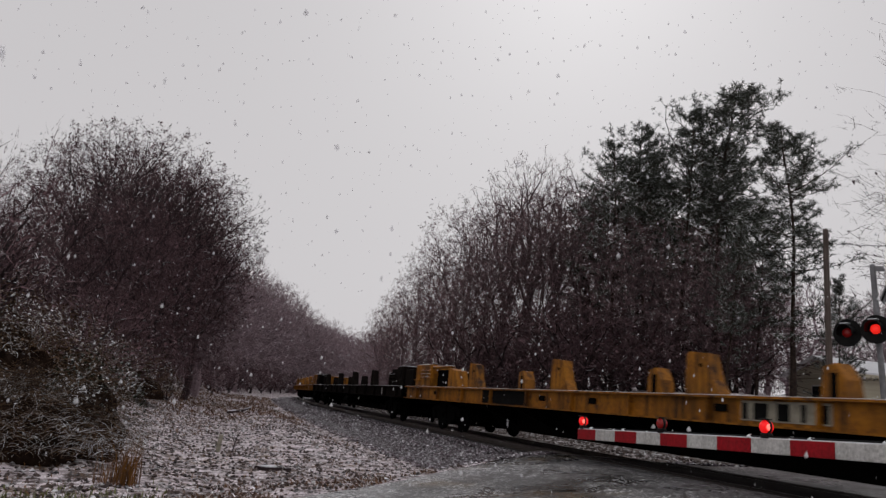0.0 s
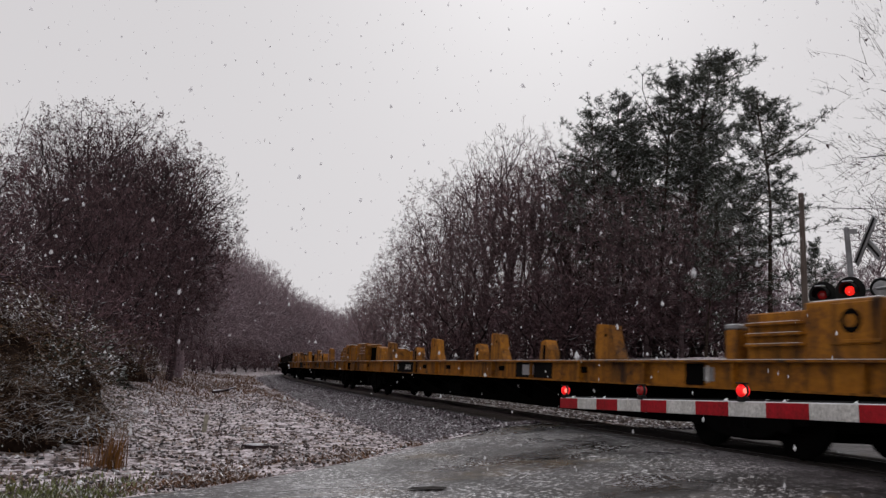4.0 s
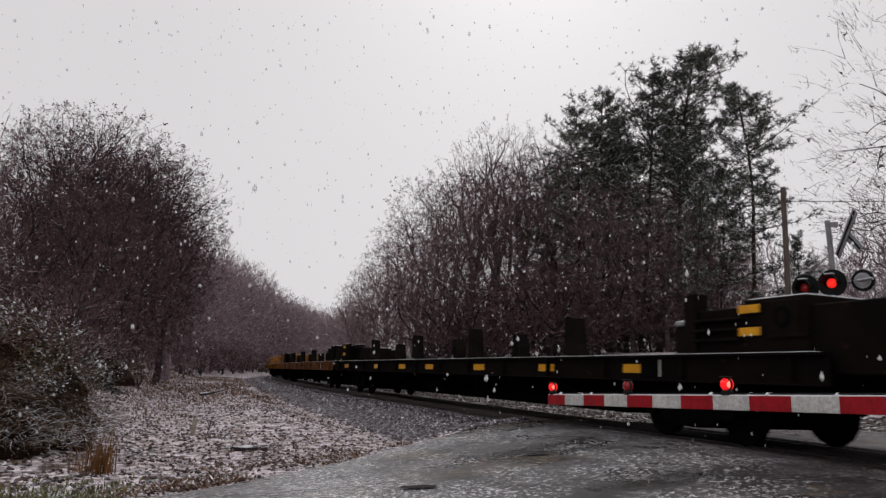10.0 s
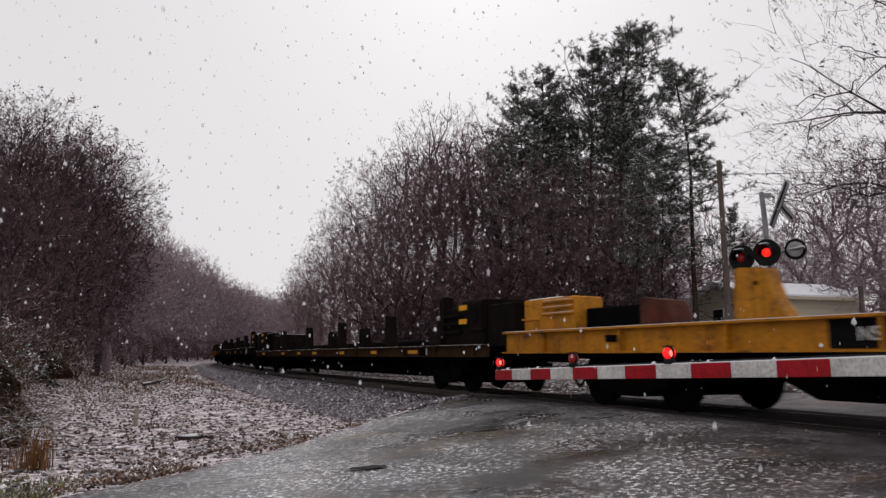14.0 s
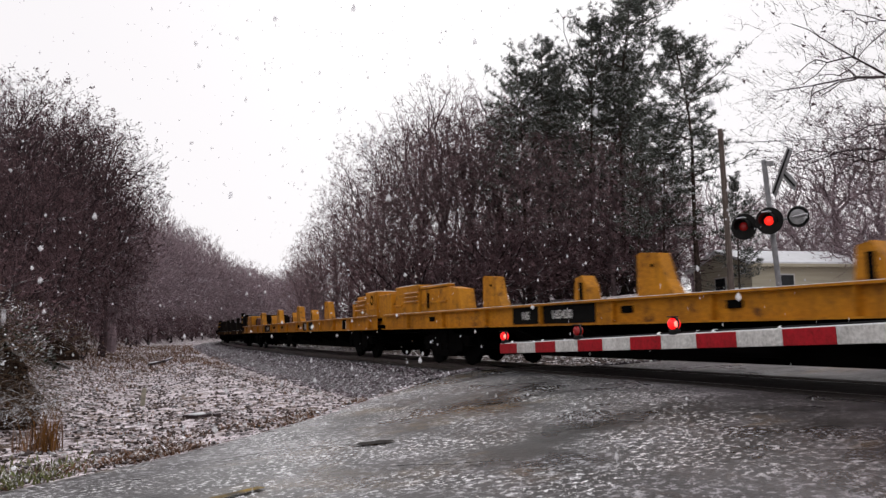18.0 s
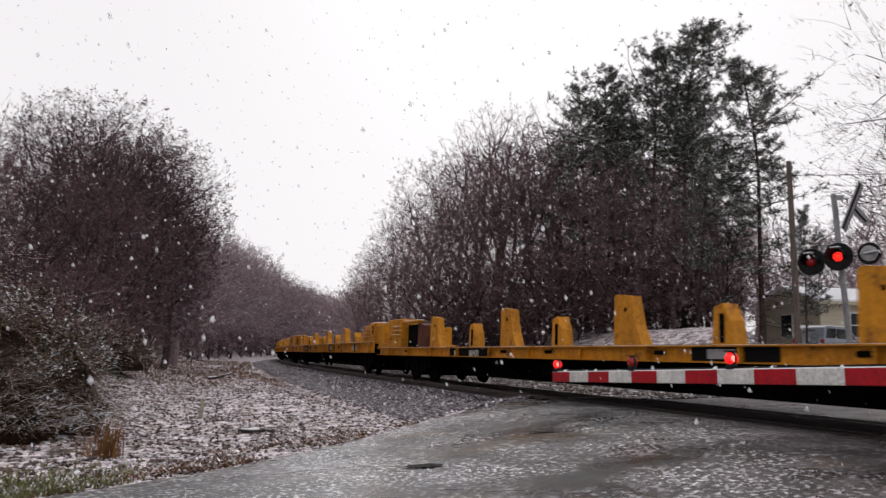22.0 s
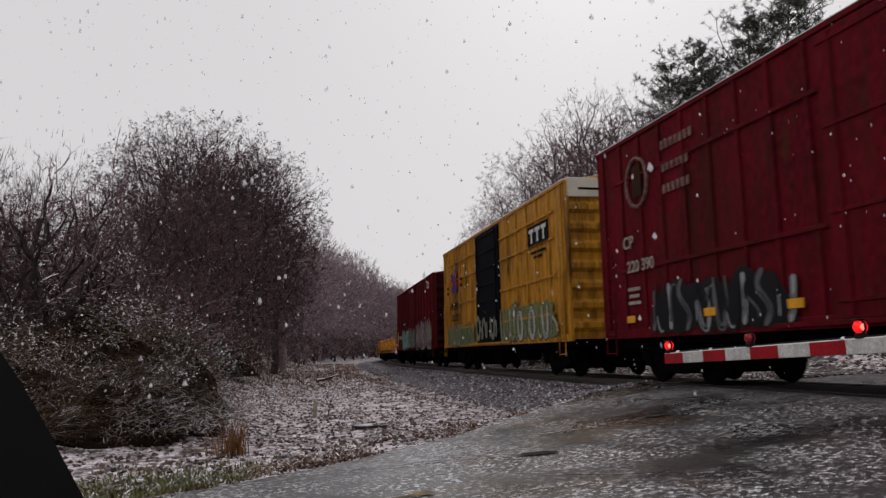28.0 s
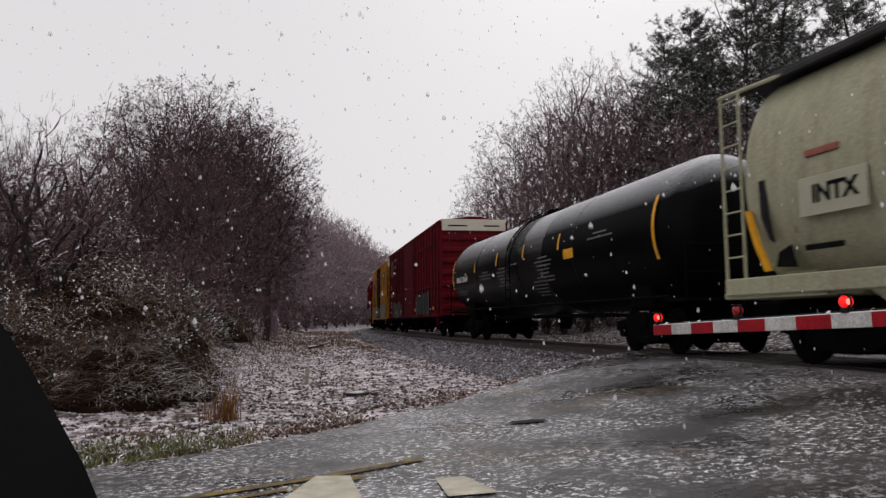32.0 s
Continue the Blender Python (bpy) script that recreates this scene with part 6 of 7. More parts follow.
        for k, n in ((0.72, 0.05), (0.42, 0.13), (0.02, 0.11), (-0.32, 0.04), (-0.62, 0.09)):
            part("mark", Mesh().box(-w - 0.038, y + k - n, 0.95, -w - 0.031, y + k + n, 1.17, 0.003), INK, car)
    if tape:
        for a in (2.2, 6.8, 9.8, 12.4, 16.0, 19.4, 22.4):
            part("reflector", Mesh().box(-w - 0.03, h - a - 0.32, 0.98, -w - 0.021, h - a + 0.32, 1.12, 0.003), SAFETY, car, "yellow reflective patch")
        for z in (1.55, 1.85):
            part("reflector", Mesh().box(-1.42, h - 1.45, z - 0.05, -1.405, h - 1.1, z + 0.05, 0.003), SAFETY, car, "yellow reflective patch")
            part("reflector", Mesh().box(-1.42, -h + 1.12, z - 0.055, -1.405, -h + 1.5, z + 0.055, 0.003), SAFETY, car, "yellow reflective patch")
        part("tall_post", Mesh().box(-1.36, -h + 2.45, 1.19, -1.12, -h + 2.72, 2.16, 0.015), frame_paint, car)
    return car


def boxcar(front, L, top, paint, label, group="boxcars of the train", ribs=0.75, rails=(), door=None, cream_end=False, bogie=None, door_ribs=0, end_paint=None):
    h, w = L / 2, 1.5
    sill = 0.97
    car = wagon("boxcar", label, "railway wagon", front, L, bogie or h - 2.1, group)
    body = part("body", Mesh().prism([(-w, sill), (w, sill), (w, top - 0.05), (0.25, top + 0.16), (-0.25, top + 0.16), (-w, top - 0.05)], -h + 0.12, h - 0.12, "y"), paint, car)
    part("roof_edge", Mesh().box(-w - 0.045, -h + 0.06, top - 0.12, -w + 0.001, h - 0.06, top - 0.03, 0.01), paint, car)
    part("roof_snow", Mesh().prism([(-w + 0.05, top - 0.035), (-0.25, top + 0.165), (0.25, top + 0.165), (w - 0.05, top - 0.035), (0.25, top + 0.19), (-0.25, top + 0.19)], -h + 0.2, h - 0.2, "y"), SNOW, car, "settled snow")
    part("snow_line", Mesh().box(-w - 0.04, -h + 0.1, top - 0.031, -w + 0.06, h - 0.1, top - 0.016, 0.004), SNOW, car, "thin line of snow")
    part("side_sill", Mesh().box(-w - 0.04, -h + 0.1, sill - 0.06, -w + 0.001, h - 0.1, sill + 0.12, 0.01), paint, car)
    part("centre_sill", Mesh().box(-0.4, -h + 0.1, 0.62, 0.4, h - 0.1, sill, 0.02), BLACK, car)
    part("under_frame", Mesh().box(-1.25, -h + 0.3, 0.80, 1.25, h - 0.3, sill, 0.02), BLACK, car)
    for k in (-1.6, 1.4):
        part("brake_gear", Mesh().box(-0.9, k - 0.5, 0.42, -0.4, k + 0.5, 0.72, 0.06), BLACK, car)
    y = -h + 0.35
    d0, d1 = door[:2] if door else (9, 9)
    n = max(1, round((L - 0.7) / ribs))
    for i in range(n + 1):
        y = -h + 0.35 + (L - 0.7) * i / n
        if d0 < y < d1:
            continue
        part("post", Mesh().box(-w - 0.05, y - 0.04, sill + 0.12, -w + 0.001, y + 0.04, top - 0.12, 0.01), paint, car)
    for z in rails:
        for a, b in ((-h + 0.9, d0), (d1, h - 0.9)):
            if b - a > 0.5:
                part("side_rail", Mesh().box(-w - 0.06, a, z - 0.035, -w - 0.03, b, z + 0.035, 0.008), paint, car)
    if door:
        dm = door[2]
        dd = part("door", Mesh().box(-w - 0.06, d0 + 0.06, sill + 0.05, -w - 0.004, d1 - 0.06, top - 0.16, 0.012), dm, car, "sliding door")
        for k in range(door_ribs):
            z = sill + 0.3 + (top - sill - 0.6) * k / max(1, door_ribs - 1)
            part("door_rib", Mesh().box(-w - 0.085, d0 + 0.1, z - (0.022 if door_ribs > 12 else 0.03), -w - 0.058, d1 - 0.1, z + (0.022 if door_ribs > 12 else 0.03), 0.008), dm, dd)
        for yk in (d0 + 0.35, d1 - 0.35):
            part("lock_rod", Mesh().rod((-w - 0.085, yk, sill + 0.1), (-w - 0.085, yk, top - 0.2), 0.02, sides=6), dm, dd)
        part("door_rail", Mesh().box(-w - 0.10, d0 - 1.2, sill - 0.02, -w - 0.035, d1 + 1.2, sill + 0.05, 0.006), paint, car)
    for end in (1, -1):
        ys = sorted((end * (h - 0.12), end * (h - 0.03)))
        z = sill + 0.18
        while z < top - 0.55:
            part("end_rib", Mesh().prism([(ys[0], z), (ys[1], z + 0.1), (ys[1], z + 0.22), (ys[0], z + 0.32)] if end > 0 else [(ys[1], z), (ys[0], z + 0.1), (ys[0], z + 0.22), (ys[1], z + 0.32)], -w + 0.06, w - 0.06, "x"), end_paint or paint, car)
            z += 0.50
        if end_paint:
            part("end_sheet", Mesh().box(-w + 0.03, min(end * (h - 0.121), end * (h - 0.105)), sill, w - 0.03, max(end * (h - 0.121), end * (h - 0.105)), top - 0.08, 0.003), end_paint, car, "grimy red end sheet darkened for shade")
        if cream_end:
            part("end_panel", Mesh().box(-w + 0.02, ys[0] - 0.01, top - 0.48, w - 0.02, ys[1] + 0.01, top + 0.02, 0.01), BOX_END, car, "cream end panel")
            for x0, x1 in ((-1.15, -0.30), (0.45, 1.15)):
                part("small_print", Mesh().box(x0, ys[0] - 0.016, top - 0.30, x1, ys[0] - 0.0105, top - 0.24, 0.001), BLACK, car)
        for x in (-w + 0.04, w - 0.04):
            part("corner_post", Mesh().box(x - 0.045, ys[0] - 0.01, sill - 0.05, x + 0.045, ys[1] + 0.005, top - 0.06, 0.01), paint, car)
        lad = part("ladder", Mesh().rod((-w - 0.07, end * (h - 0.25), 0.55), (-w - 0.07, end * (h - 0.25), 2.7), 0.014, sides=5).rod((-w - 0.07, end * (h - 0.68), 0.55), (-w - 0.07, end * (h - 0.68), 2.7), 0.014, sides=5), paint, car)
        for k in range(6):
            part("rung", Mesh().rod((-w - 0.07, end * (h - 0.25), 0.6 + 0.4 * k), (-w - 0.07, end * (h - 0.68), 0.6 + 0.4 * k), 0.013, sides=5), paint, lad)
    return car


GRAFFITI = {}


def spray(name, colour):
    if name not in GRAFFITI:
        GRAFFITI[name] = material("spray_" + name, colour, 0.5, scale=3, dark=tuple(0.75 * c for c in colour))
    return GRAFFITI[name]


def graffiti(car, y0, y1, z0, z1, fills, edge, seed, w=1.545, count=12, fat=1.0, wander=0.75, cloud=None):
    """Sprayed shapes: fat rounded loops, arches and hooks of colour with an outline and a highlight, no letters."""
    rnd = random.Random(seed)
    cell = (y1 - y0) / count
    if cloud:
        # an uneven field of colour sprayed behind the shapes
        top, low, n = [], [], 40
        for i in range(n + 1):
            y, taper = y0 + (y1 - y0) * i / n, min(1.0, 0.35 + 6 * min(i, n - i) / n)
            top.append((-w - 0.0015, y, z0 + (z1 - z0) * taper * (0.80 + 0.26 * noise.noise(Vector((y * 2.1, seed, 0))) + 0.08 * rnd.random())))
            low.append((-w - 0.0015, y, z0 + 0.10 * (z1 - z0) * rnd.random()))
        part("graffiti", Mesh().add(low + top, [(i, i + 1, n + 2 + i, n + 1 + i) for i in range(n)]), spray(*cloud), car)
    for k in range(count):
        yc = y1 - cell * (k + 0.5) + rnd.uniform(-0.1, 0.1) * cell
        hgt = (z1 - z0) * rnd.uniform(0.74, 1.0)
        zc, half = z0 + hgt / 2, hgt / 2
        wide = fat * min(0.16, 0.25 * cell)
        rx, rz = 0.58 * cell, half - wide
        form, tip = rnd.choice(("loop", "arch", "ess", "hook", "bowl", "stem")), rnd.uniform(-0.25, 0.25) * wander
        path = []
        for i in range(25):
            u = i / 24
            if form == "loop":
                p = (rx * math.cos(6.283 * u), rz * math.sin(6.283 * u))
            elif form == "arch":
                p = (rx * math.cos(math.pi * (1 - u)), rz * (2 * math.sin(math.pi * u) ** 0.6 - 1))
            elif form == "bowl":
                p = (rx * math.cos(math.pi * (1 - u)), rz * (1 - 2 * math.sin(math.pi * u) ** 0.6))
            elif form == "ess":
                p = (rx * math.sin(6.283 * u) * 0.9, rz * (2 * u - 1))
            elif form == "hook":
                p = (rx * (0.5 - 1.3 * max(0.0, 0.35 - u)), rz * (2 * u - 1) + 0.3 * rz * max(0.0, 0.25 - u))
            else:
                p = (rx * 0.35 * math.sin(3.0 * u), rz * (2 * u - 1))
            path.append((yc - p[0] - tip * p[1] * 0.5, zc + p[1]))
        shades = [(*edge, wide * 1.30 + 0.008, 0, 25), (*fills[k % len(fills)], wide, 0, 25), (*fills[(k + 1) % len(fills)], wide * 0.36, 4, 16)]
        for layer, (name, colour, r0, i0, i1) in enumerate(shades):
            x = -w - 0.004 * (layer + 1) - 0.0006 * (k % 6)
            left, right = [], []
            for i in range(i0, i1):
                c, d = path[max(0, i - 1)]
                e, f = path[min(24, i + 1)]
                m = math.hypot(e - c, f - d) or 1
                end = min(i - i0, i1 - 1 - i)
                r = r0 * (1.0 if form == "loop" and layer < 2 else (0.35, 0.8, 1.0)[min(end, 2)]) * (1 + 0.30 * noise.noise(Vector((0.45 * i, 1.7 * k, seed))))
                left.append((x, path[i][0] - (f - d) / m * r, path[i][1] + (e - c) / m * r))
                right.append((x, path[i][0] + (f - d) / m * r, path[i][1] - (e - c) / m * r))
            nn = len(left)
            g = Mesh().add(left + right, [(i, i + 1, nn + i + 1, nn + i) for i in range(nn - 1)])
            part("graffiti", g, spray(name, colour), car)


def bars(car, y, z, w, rows, mat, x):
    """Lines of writing too small to read."""
    g = Mesh()
    for k, n in enumerate(rows):
        g.box(x - 0.003, y - n / 2, z - 0.14 * k - 0.035, x + 0.003, y + n / 2, z - 0.14 * k + 0.035, 0.002)
    return part("small_print", g, mat, car)


def side_text(car, text, size, y, z, mat, x=-1.552):
    return lettering(text, size, mat, car, pose(x, y, z, 90, 0, -90), bold=0.006)


def lower_sides(car, beam_drop=0.27):
    """Bring a flat car's sides and deck down, its posts and cabins keeping their height above the rails."""
    side = ("step_well", "grab_iron", "side_sill", "stiffener", "snow_line", "bracket", "number_board", "lettering", "repair_patch", "grey_patch", "label_plate")
    upper = ("rib_snow", "bracket_post", "bracket_cap", "port_plate", "port_cover", "stanchion", "chock", "pin_hole", "end_cabin", "rib", "side_box", "roof_beam", "beam_snow", "dark_bay", "bay_door", "door_rib", "door_handle", "port")
    for ob in car.children_recursive:
        kind = ob.name.split(".")[0]
        if kind == "lettering":
            ob.location.z -= 0.165
        elif kind in side or (kind == "reflector" and ob.data.vertices[0].co.z < 1.3):
            ob.data.transform(Matrix.Translation((0, 0, 0.79)) @ Matrix.Diagonal((1, 1, 0.63, 1)) @ Matrix.Translation((0, 0, -0.86)))
        elif kind in ("deck", "deck_beam"):
            ob.data.transform(Matrix.Translation((0, 0, -0.19 if kind == "deck" else -beam_drop)))
        elif kind in upper or kind == "chock_gap":
            ob.data.transform(Matrix.Translation((0, 0, 1.0)) @ Matrix.Diagonal((1, 1, 1.26, 1)) @ Matrix.Translation((0, 0, -1.19)))


# flat cars, front to back: the places of their front ends at the start, and their lengths
flat_car(66.4, 26.1, YELLOW_OLD, YELLOW_OLD, "yellow flat car with stanchions dusted with snow", seed=1)
flat_car(39.6, 26.1, YELLOW_OLD, YELLOW_OLD, "yellow flat car with upright stanchions", seed=2)
flat_car(12.9, 26.2, DARK_RUST, DARK_RUST, "dark rusty flat car with upright stanchions", seed=3)
flat_car(-14.05, 26.4, YELLOW_OLD, YELLOW_OLD, "yellow flat car with stanchions and a cream plate on its side", board=" ", mark=True, seed=4)
flat_car(-41.15, 26.2, YELLOW_OLD, YELLOW_OLD, "yellow flat car with a black number board", board="NS  165423", seed=5)
flat_car(-68.1, 22.6, YELLOW_RUST, DARK_RUST, "rusty orange flat car with brown stanchions", seed=6)
flat_car(-91.4, 26.2, DARK_RUST, DARK_RUST, "black sooty flat car with yellow reflective patches", tape=True, holes=False, seed=7, tall=1.05, slim=0.75)
olive_car = flat_car(-118.3, 26.5, OLIVE_RUST, DARK_RUST, "dark olive rusty flat car with narrow stanchions", tape=True, holes=False, seed=8, slim=0.6)
lower_sides(olive_car, 0.06)
flat_car(-145.5, 26.4, YELLOW, YELLOW, "yellow flat car with rusty end cabins", board="NS  165471", seed=9, box_paint=RED_RUST, cab_top=1.84, beam=False)
flat_car(-172.6, 26.8, YELLOW, YELLOW, "yellow flat car with a grey patch on its side", board="NS  165430", seed=10, box_open=False)
low_car = flat_car(-200.3, 26.4, YELLOW, YELLOW, "yellow flat car with low sides and a rusted end cabin", board="NS  165430", seed=11, box_paint=RED_RUST, posts=((5.3, 1), (8.1, 0), (10.15, 1), (12.45, 0), (14.85, 1), (17.2, 0), (19.8, 1), (22.1, 0)))
lower_sides(low_car)

RED_FRONT, YEL_FRONT, MAROON_FRONT, TANK_FRONT, HOP_FRONT = -227.35, -244.85, -261.6, -281.3, -300.4

red = boxcar(RED_FRONT, 15.3, 4.55, BOX_RED, "oxide red boxcar with bright graffiti along its foot", ribs=0.95, door=(-1.5, 1.6, BOX_RED), door_ribs=19, end_paint=SHADED_END)
WT = ("white", (0.62, 0.64, 0.62))
graffiti(red, 1.7, 4.4, 0.92, 2.2, [("teal", (0.20, 0.44, 0.38)), ("mint", (0.30, 0.52, 0.46))], ("black", (0.02, 0.02, 0.02)), 11, 1.553, 6, 1.15, 0.8, ("teal", (0.20, 0.44, 0.38)))
graffiti(red, -1.4, 1.4, 1.0, 2.2, [("green", (0.10, 0.28, 0.11)), ("ash", (0.42, 0.42, 0.38)), ("orange", (0.40, 0.08, 0.03)), ("navy", (0.02, 0.03, 0.10))], ("ash", (0.42, 0.42, 0.38)), 12, 1.59, 13, 0.8, 1.0, ("moss_dark", (0.05, 0.11, 0.05)))
graffiti(red, -6.5, -1.5, 0.92, 2.55, [("blue", (0.03, 0.06, 0.24)), ("tan", (0.40, 0.22, 0.11)), ("plum", (0.06, 0.02, 0.06)), ("slate", (0.14, 0.17, 0.28))], WT, 13, 1.553, 11, 1.25, 0.8, ("plum", (0.06, 0.02, 0.06)))
graffiti(red, -6.9, -5.6, 1.3, 2.3, [("green", (0.10, 0.28, 0.11)), ("tan", (0.40, 0.22, 0.11))], WT, 14, 1.562, 3, 1.0, 0.5)
side_text(red, "CAI", 0.42, -5.9, 3.9, WHITE)
side_text(red, "201", 0.32, 5.75, 1.60, WHITE, -1.56)
side_text(red, "56", 0.32, 4.95, 1.60, WHITE, -1.56)
bars(red, 6.5, 1.75, 0.8, (0.45,), WHITE, -1.562)
part("tape", Mesh().box(-1.56, 6.75, 1.1, -1.545, 6.87, 2.1, 0.003), SAFETY, red)

yel = boxcar(YEL_FRONT, 14.9, 5.05, BOX_YELLOW, "yellow boxcar with a dark door and green graffiti", ribs=0.92, rails=(1.65, 2.65, 3.65, 4.35), door=(-1.45, 1.65, DOOR_NAVY), door_ribs=7, cream_end=True)
side_text(yel, "FB OX", 0.42, 5.2, 2.44, INK, -1.568)
side_text(yel, "5 02 32 3", 0.38, 5.0, 1.98, INK, -1.568)
side_text(yel, "next\nload", 0.22, 6.35, 3.35, INK, -1.565)
side_text(yel, "any\nroad", 0.24, 3.9, 3.55, INK, -1.565)
# the crossed-arrows emblem as plain strokes
for ya, za, yb, zb, mat in ((5.9, 4.05, 5.2, 3.75, ("blue_band", (0.02, 0.05, 0.30))), (5.2, 3.75, 5.1, 3.35, ("blue_band", (0.02, 0.05, 0.30))), (5.1, 3.35, 5.75, 2.98, ("blue_band", (0.02, 0.05, 0.30))),
                            (5.95, 3.80, 5.3, 3.55, ("red_band", (0.45, 0.02, 0.03))), (5.3, 3.52, 5.95, 3.15, ("red_band", (0.45, 0.02, 0.03))),
                            (5.05, 3.75, 4.6, 4.25, ("blue_band", (0.02, 0.05, 0.30))), (4.9, 3.65, 4.45, 4.1, ("red_band", (0.45, 0.02, 0.03))), (4.95, 3.45, 4.4, 3.35, ("red_band", (0.45, 0.02, 0.03))), (5.0, 3.3, 4.45, 3.0, ("blue_band", (0.02, 0.05, 0.30)))):
    ya, yb, za, zb = 5.25 + 0.72 * (ya - 5.25), 5.25 + 0.72 * (yb - 5.25), 3.62 + 0.72 * (za - 3.62), 3.62 + 0.72 * (zb - 3.62)
    dy, dz = yb - ya, zb - za
    m = math.hypot(dy, dz)
    ny, nz = -dz / m * 0.075, dy / m * 0.075
    part("emblem_band", Mesh().prism([(ya + ny, za + nz), (yb + ny, zb + nz), (yb - ny, zb - nz), (ya - ny, za - nz)], -1.566, -1.545, "x"), spray(*mat), yel, "painted emblem band")
part("emblem_board", Mesh().box(-1.56, -6.2, 3.62, -1.537, -4.5, 4.22, 0.004), INK, yel, "black board with white shapes")
for k in range(3):
    y = -4.85 - 0.5 * k
    part("emblem_band", Mesh().box(-1.568, y - 0.2, 4.02, -1.561, y + 0.2, 4.13, 0.003).box(-1.568, y - 0.06, 3.72, -1.561, y + 0.06, 4.02, 0.003), WHITE, yel)
bars(yel, -5.3, 3.45, 1, (1.2, 0.7), INK, -1.545)
graffiti(yel, 2.0, 6.6, 0.95, 1.9, [("leaf", (0.10, 0.15, 0.05)), ("moss", (0.18, 0.20, 0.07)), ("grey", (0.22, 0.24, 0.17))], ("black", (0.02, 0.02, 0.02)), 21, 1.552, 12, 0.9, 0.6, ("moss", (0.18, 0.20, 0.07)))
graffiti(yel, -6.6, -1.5, 1.0, 2.2, [("grey", (0.25, 0.27, 0.22)), ("moss", (0.22, 0.28, 0.09)), ("ash", (0.5, 0.5, 0.46))], ("black", (0.02, 0.02, 0.02)), 22, 1.552, 14, 0.9, 0.7, ("moss", (0.22, 0.28, 0.09)))
graffiti(yel, -1.2, 1.4, 1.1, 2.0, [("grey", (0.25, 0.27, 0.22))], ("black", (0.02, 0.02, 0.02)), 23, 1.60, 7, 0.8)

mar = boxcar(MAROON_FRONT, 18.3, 5.12, BOX_MAROON, "maroon boxcar with pale lettering and grey graffiti", ribs=0.80, rails=(2.3, 4.2), door=(-2.2, 2.2, BOX_MAROON), door_ribs=4, cream_end=True)
side_text(mar, "CP", 0.36, 7.75, 2.75, CREAM, -1.562)
side_text(mar, "220 390", 0.33, 7.3, 2.25, CREAM, -1.562)
for z, n in ((4.45, 1.9), (4.02, 1.6), (3.6, 1.7)):
    g, y = Mesh(), 6.3
    for k in range(int(n / 0.26)):
        g.box(-1.556, y - 0.10, z, -1.545, y, z + 0.17, 0.003)
        y -= 0.16
    tagged(part("faded_writing", g, FADED, mar, "faded pale writing"), kind="stuff")
em = Mesh()
for k in range(22):
    a, b = 2 * math.pi * k / 22, 2 * math.pi * (k + 1) / 22
    em.rod((-1.545, 7.3 + 0.42 * math.sin(a), 4.05 + 0.5 * math.cos(a)), (-1.545, 7.3 + 0.42 * math.sin(b), 4.05 + 0.5 * math.cos(b)), 0.04, 0.04, 5, False)
tagged(part("emblem_ring", em, FADED, mar, "pale oval emblem ring"), kind="stuff")
part("emblem_core", Mesh().box(-1.56, 7.1, 3.75, -1.54, 7.45, 4.4, 0.05), OLIVE_RUST, mar)
graffiti(mar, 2.9, 7.0, 0.95, 2.0, [("dust", (0.13, 0.13, 0.135)), ("soot", (0.008, 0.008, 0.01)), ("chalk", (0.34, 0.35, 0.36)), ("soot", (0.008, 0.008, 0.01))], ("soot", (0.008, 0.008, 0.01)), 31, 1.56, 15, 0.8, 1.0, ("soot", (0.008, 0.008, 0.01)))
graffiti(mar, -6.6, -2.6, 1.0, 2.2, [("dust", (0.13, 0.13, 0.135)), ("olive", (0.06, 0.065, 0.035)), ("char", (0.012, 0.012, 0.014)), ("steel", (0.07, 0.085, 0.10))], ("soot", (0.008, 0.008, 0.01)), 32, 1.56, 14, 0.9, 1.0, ("char", (0.012, 0.012, 0.014)))
for y in (7.75, 5.0, 2.9, -2.4, -7.7):
    part("reflector", Mesh().box(-1.585, y - 0.16, 1.22, -1.572, y + 0.16, 1.36, 0.003), SAFETY, mar, "yellow reflective patch")
bars(mar, 7.6, 1.9, 0.5, (0.5, 0.4, 0.5), CREAM, -1.562)


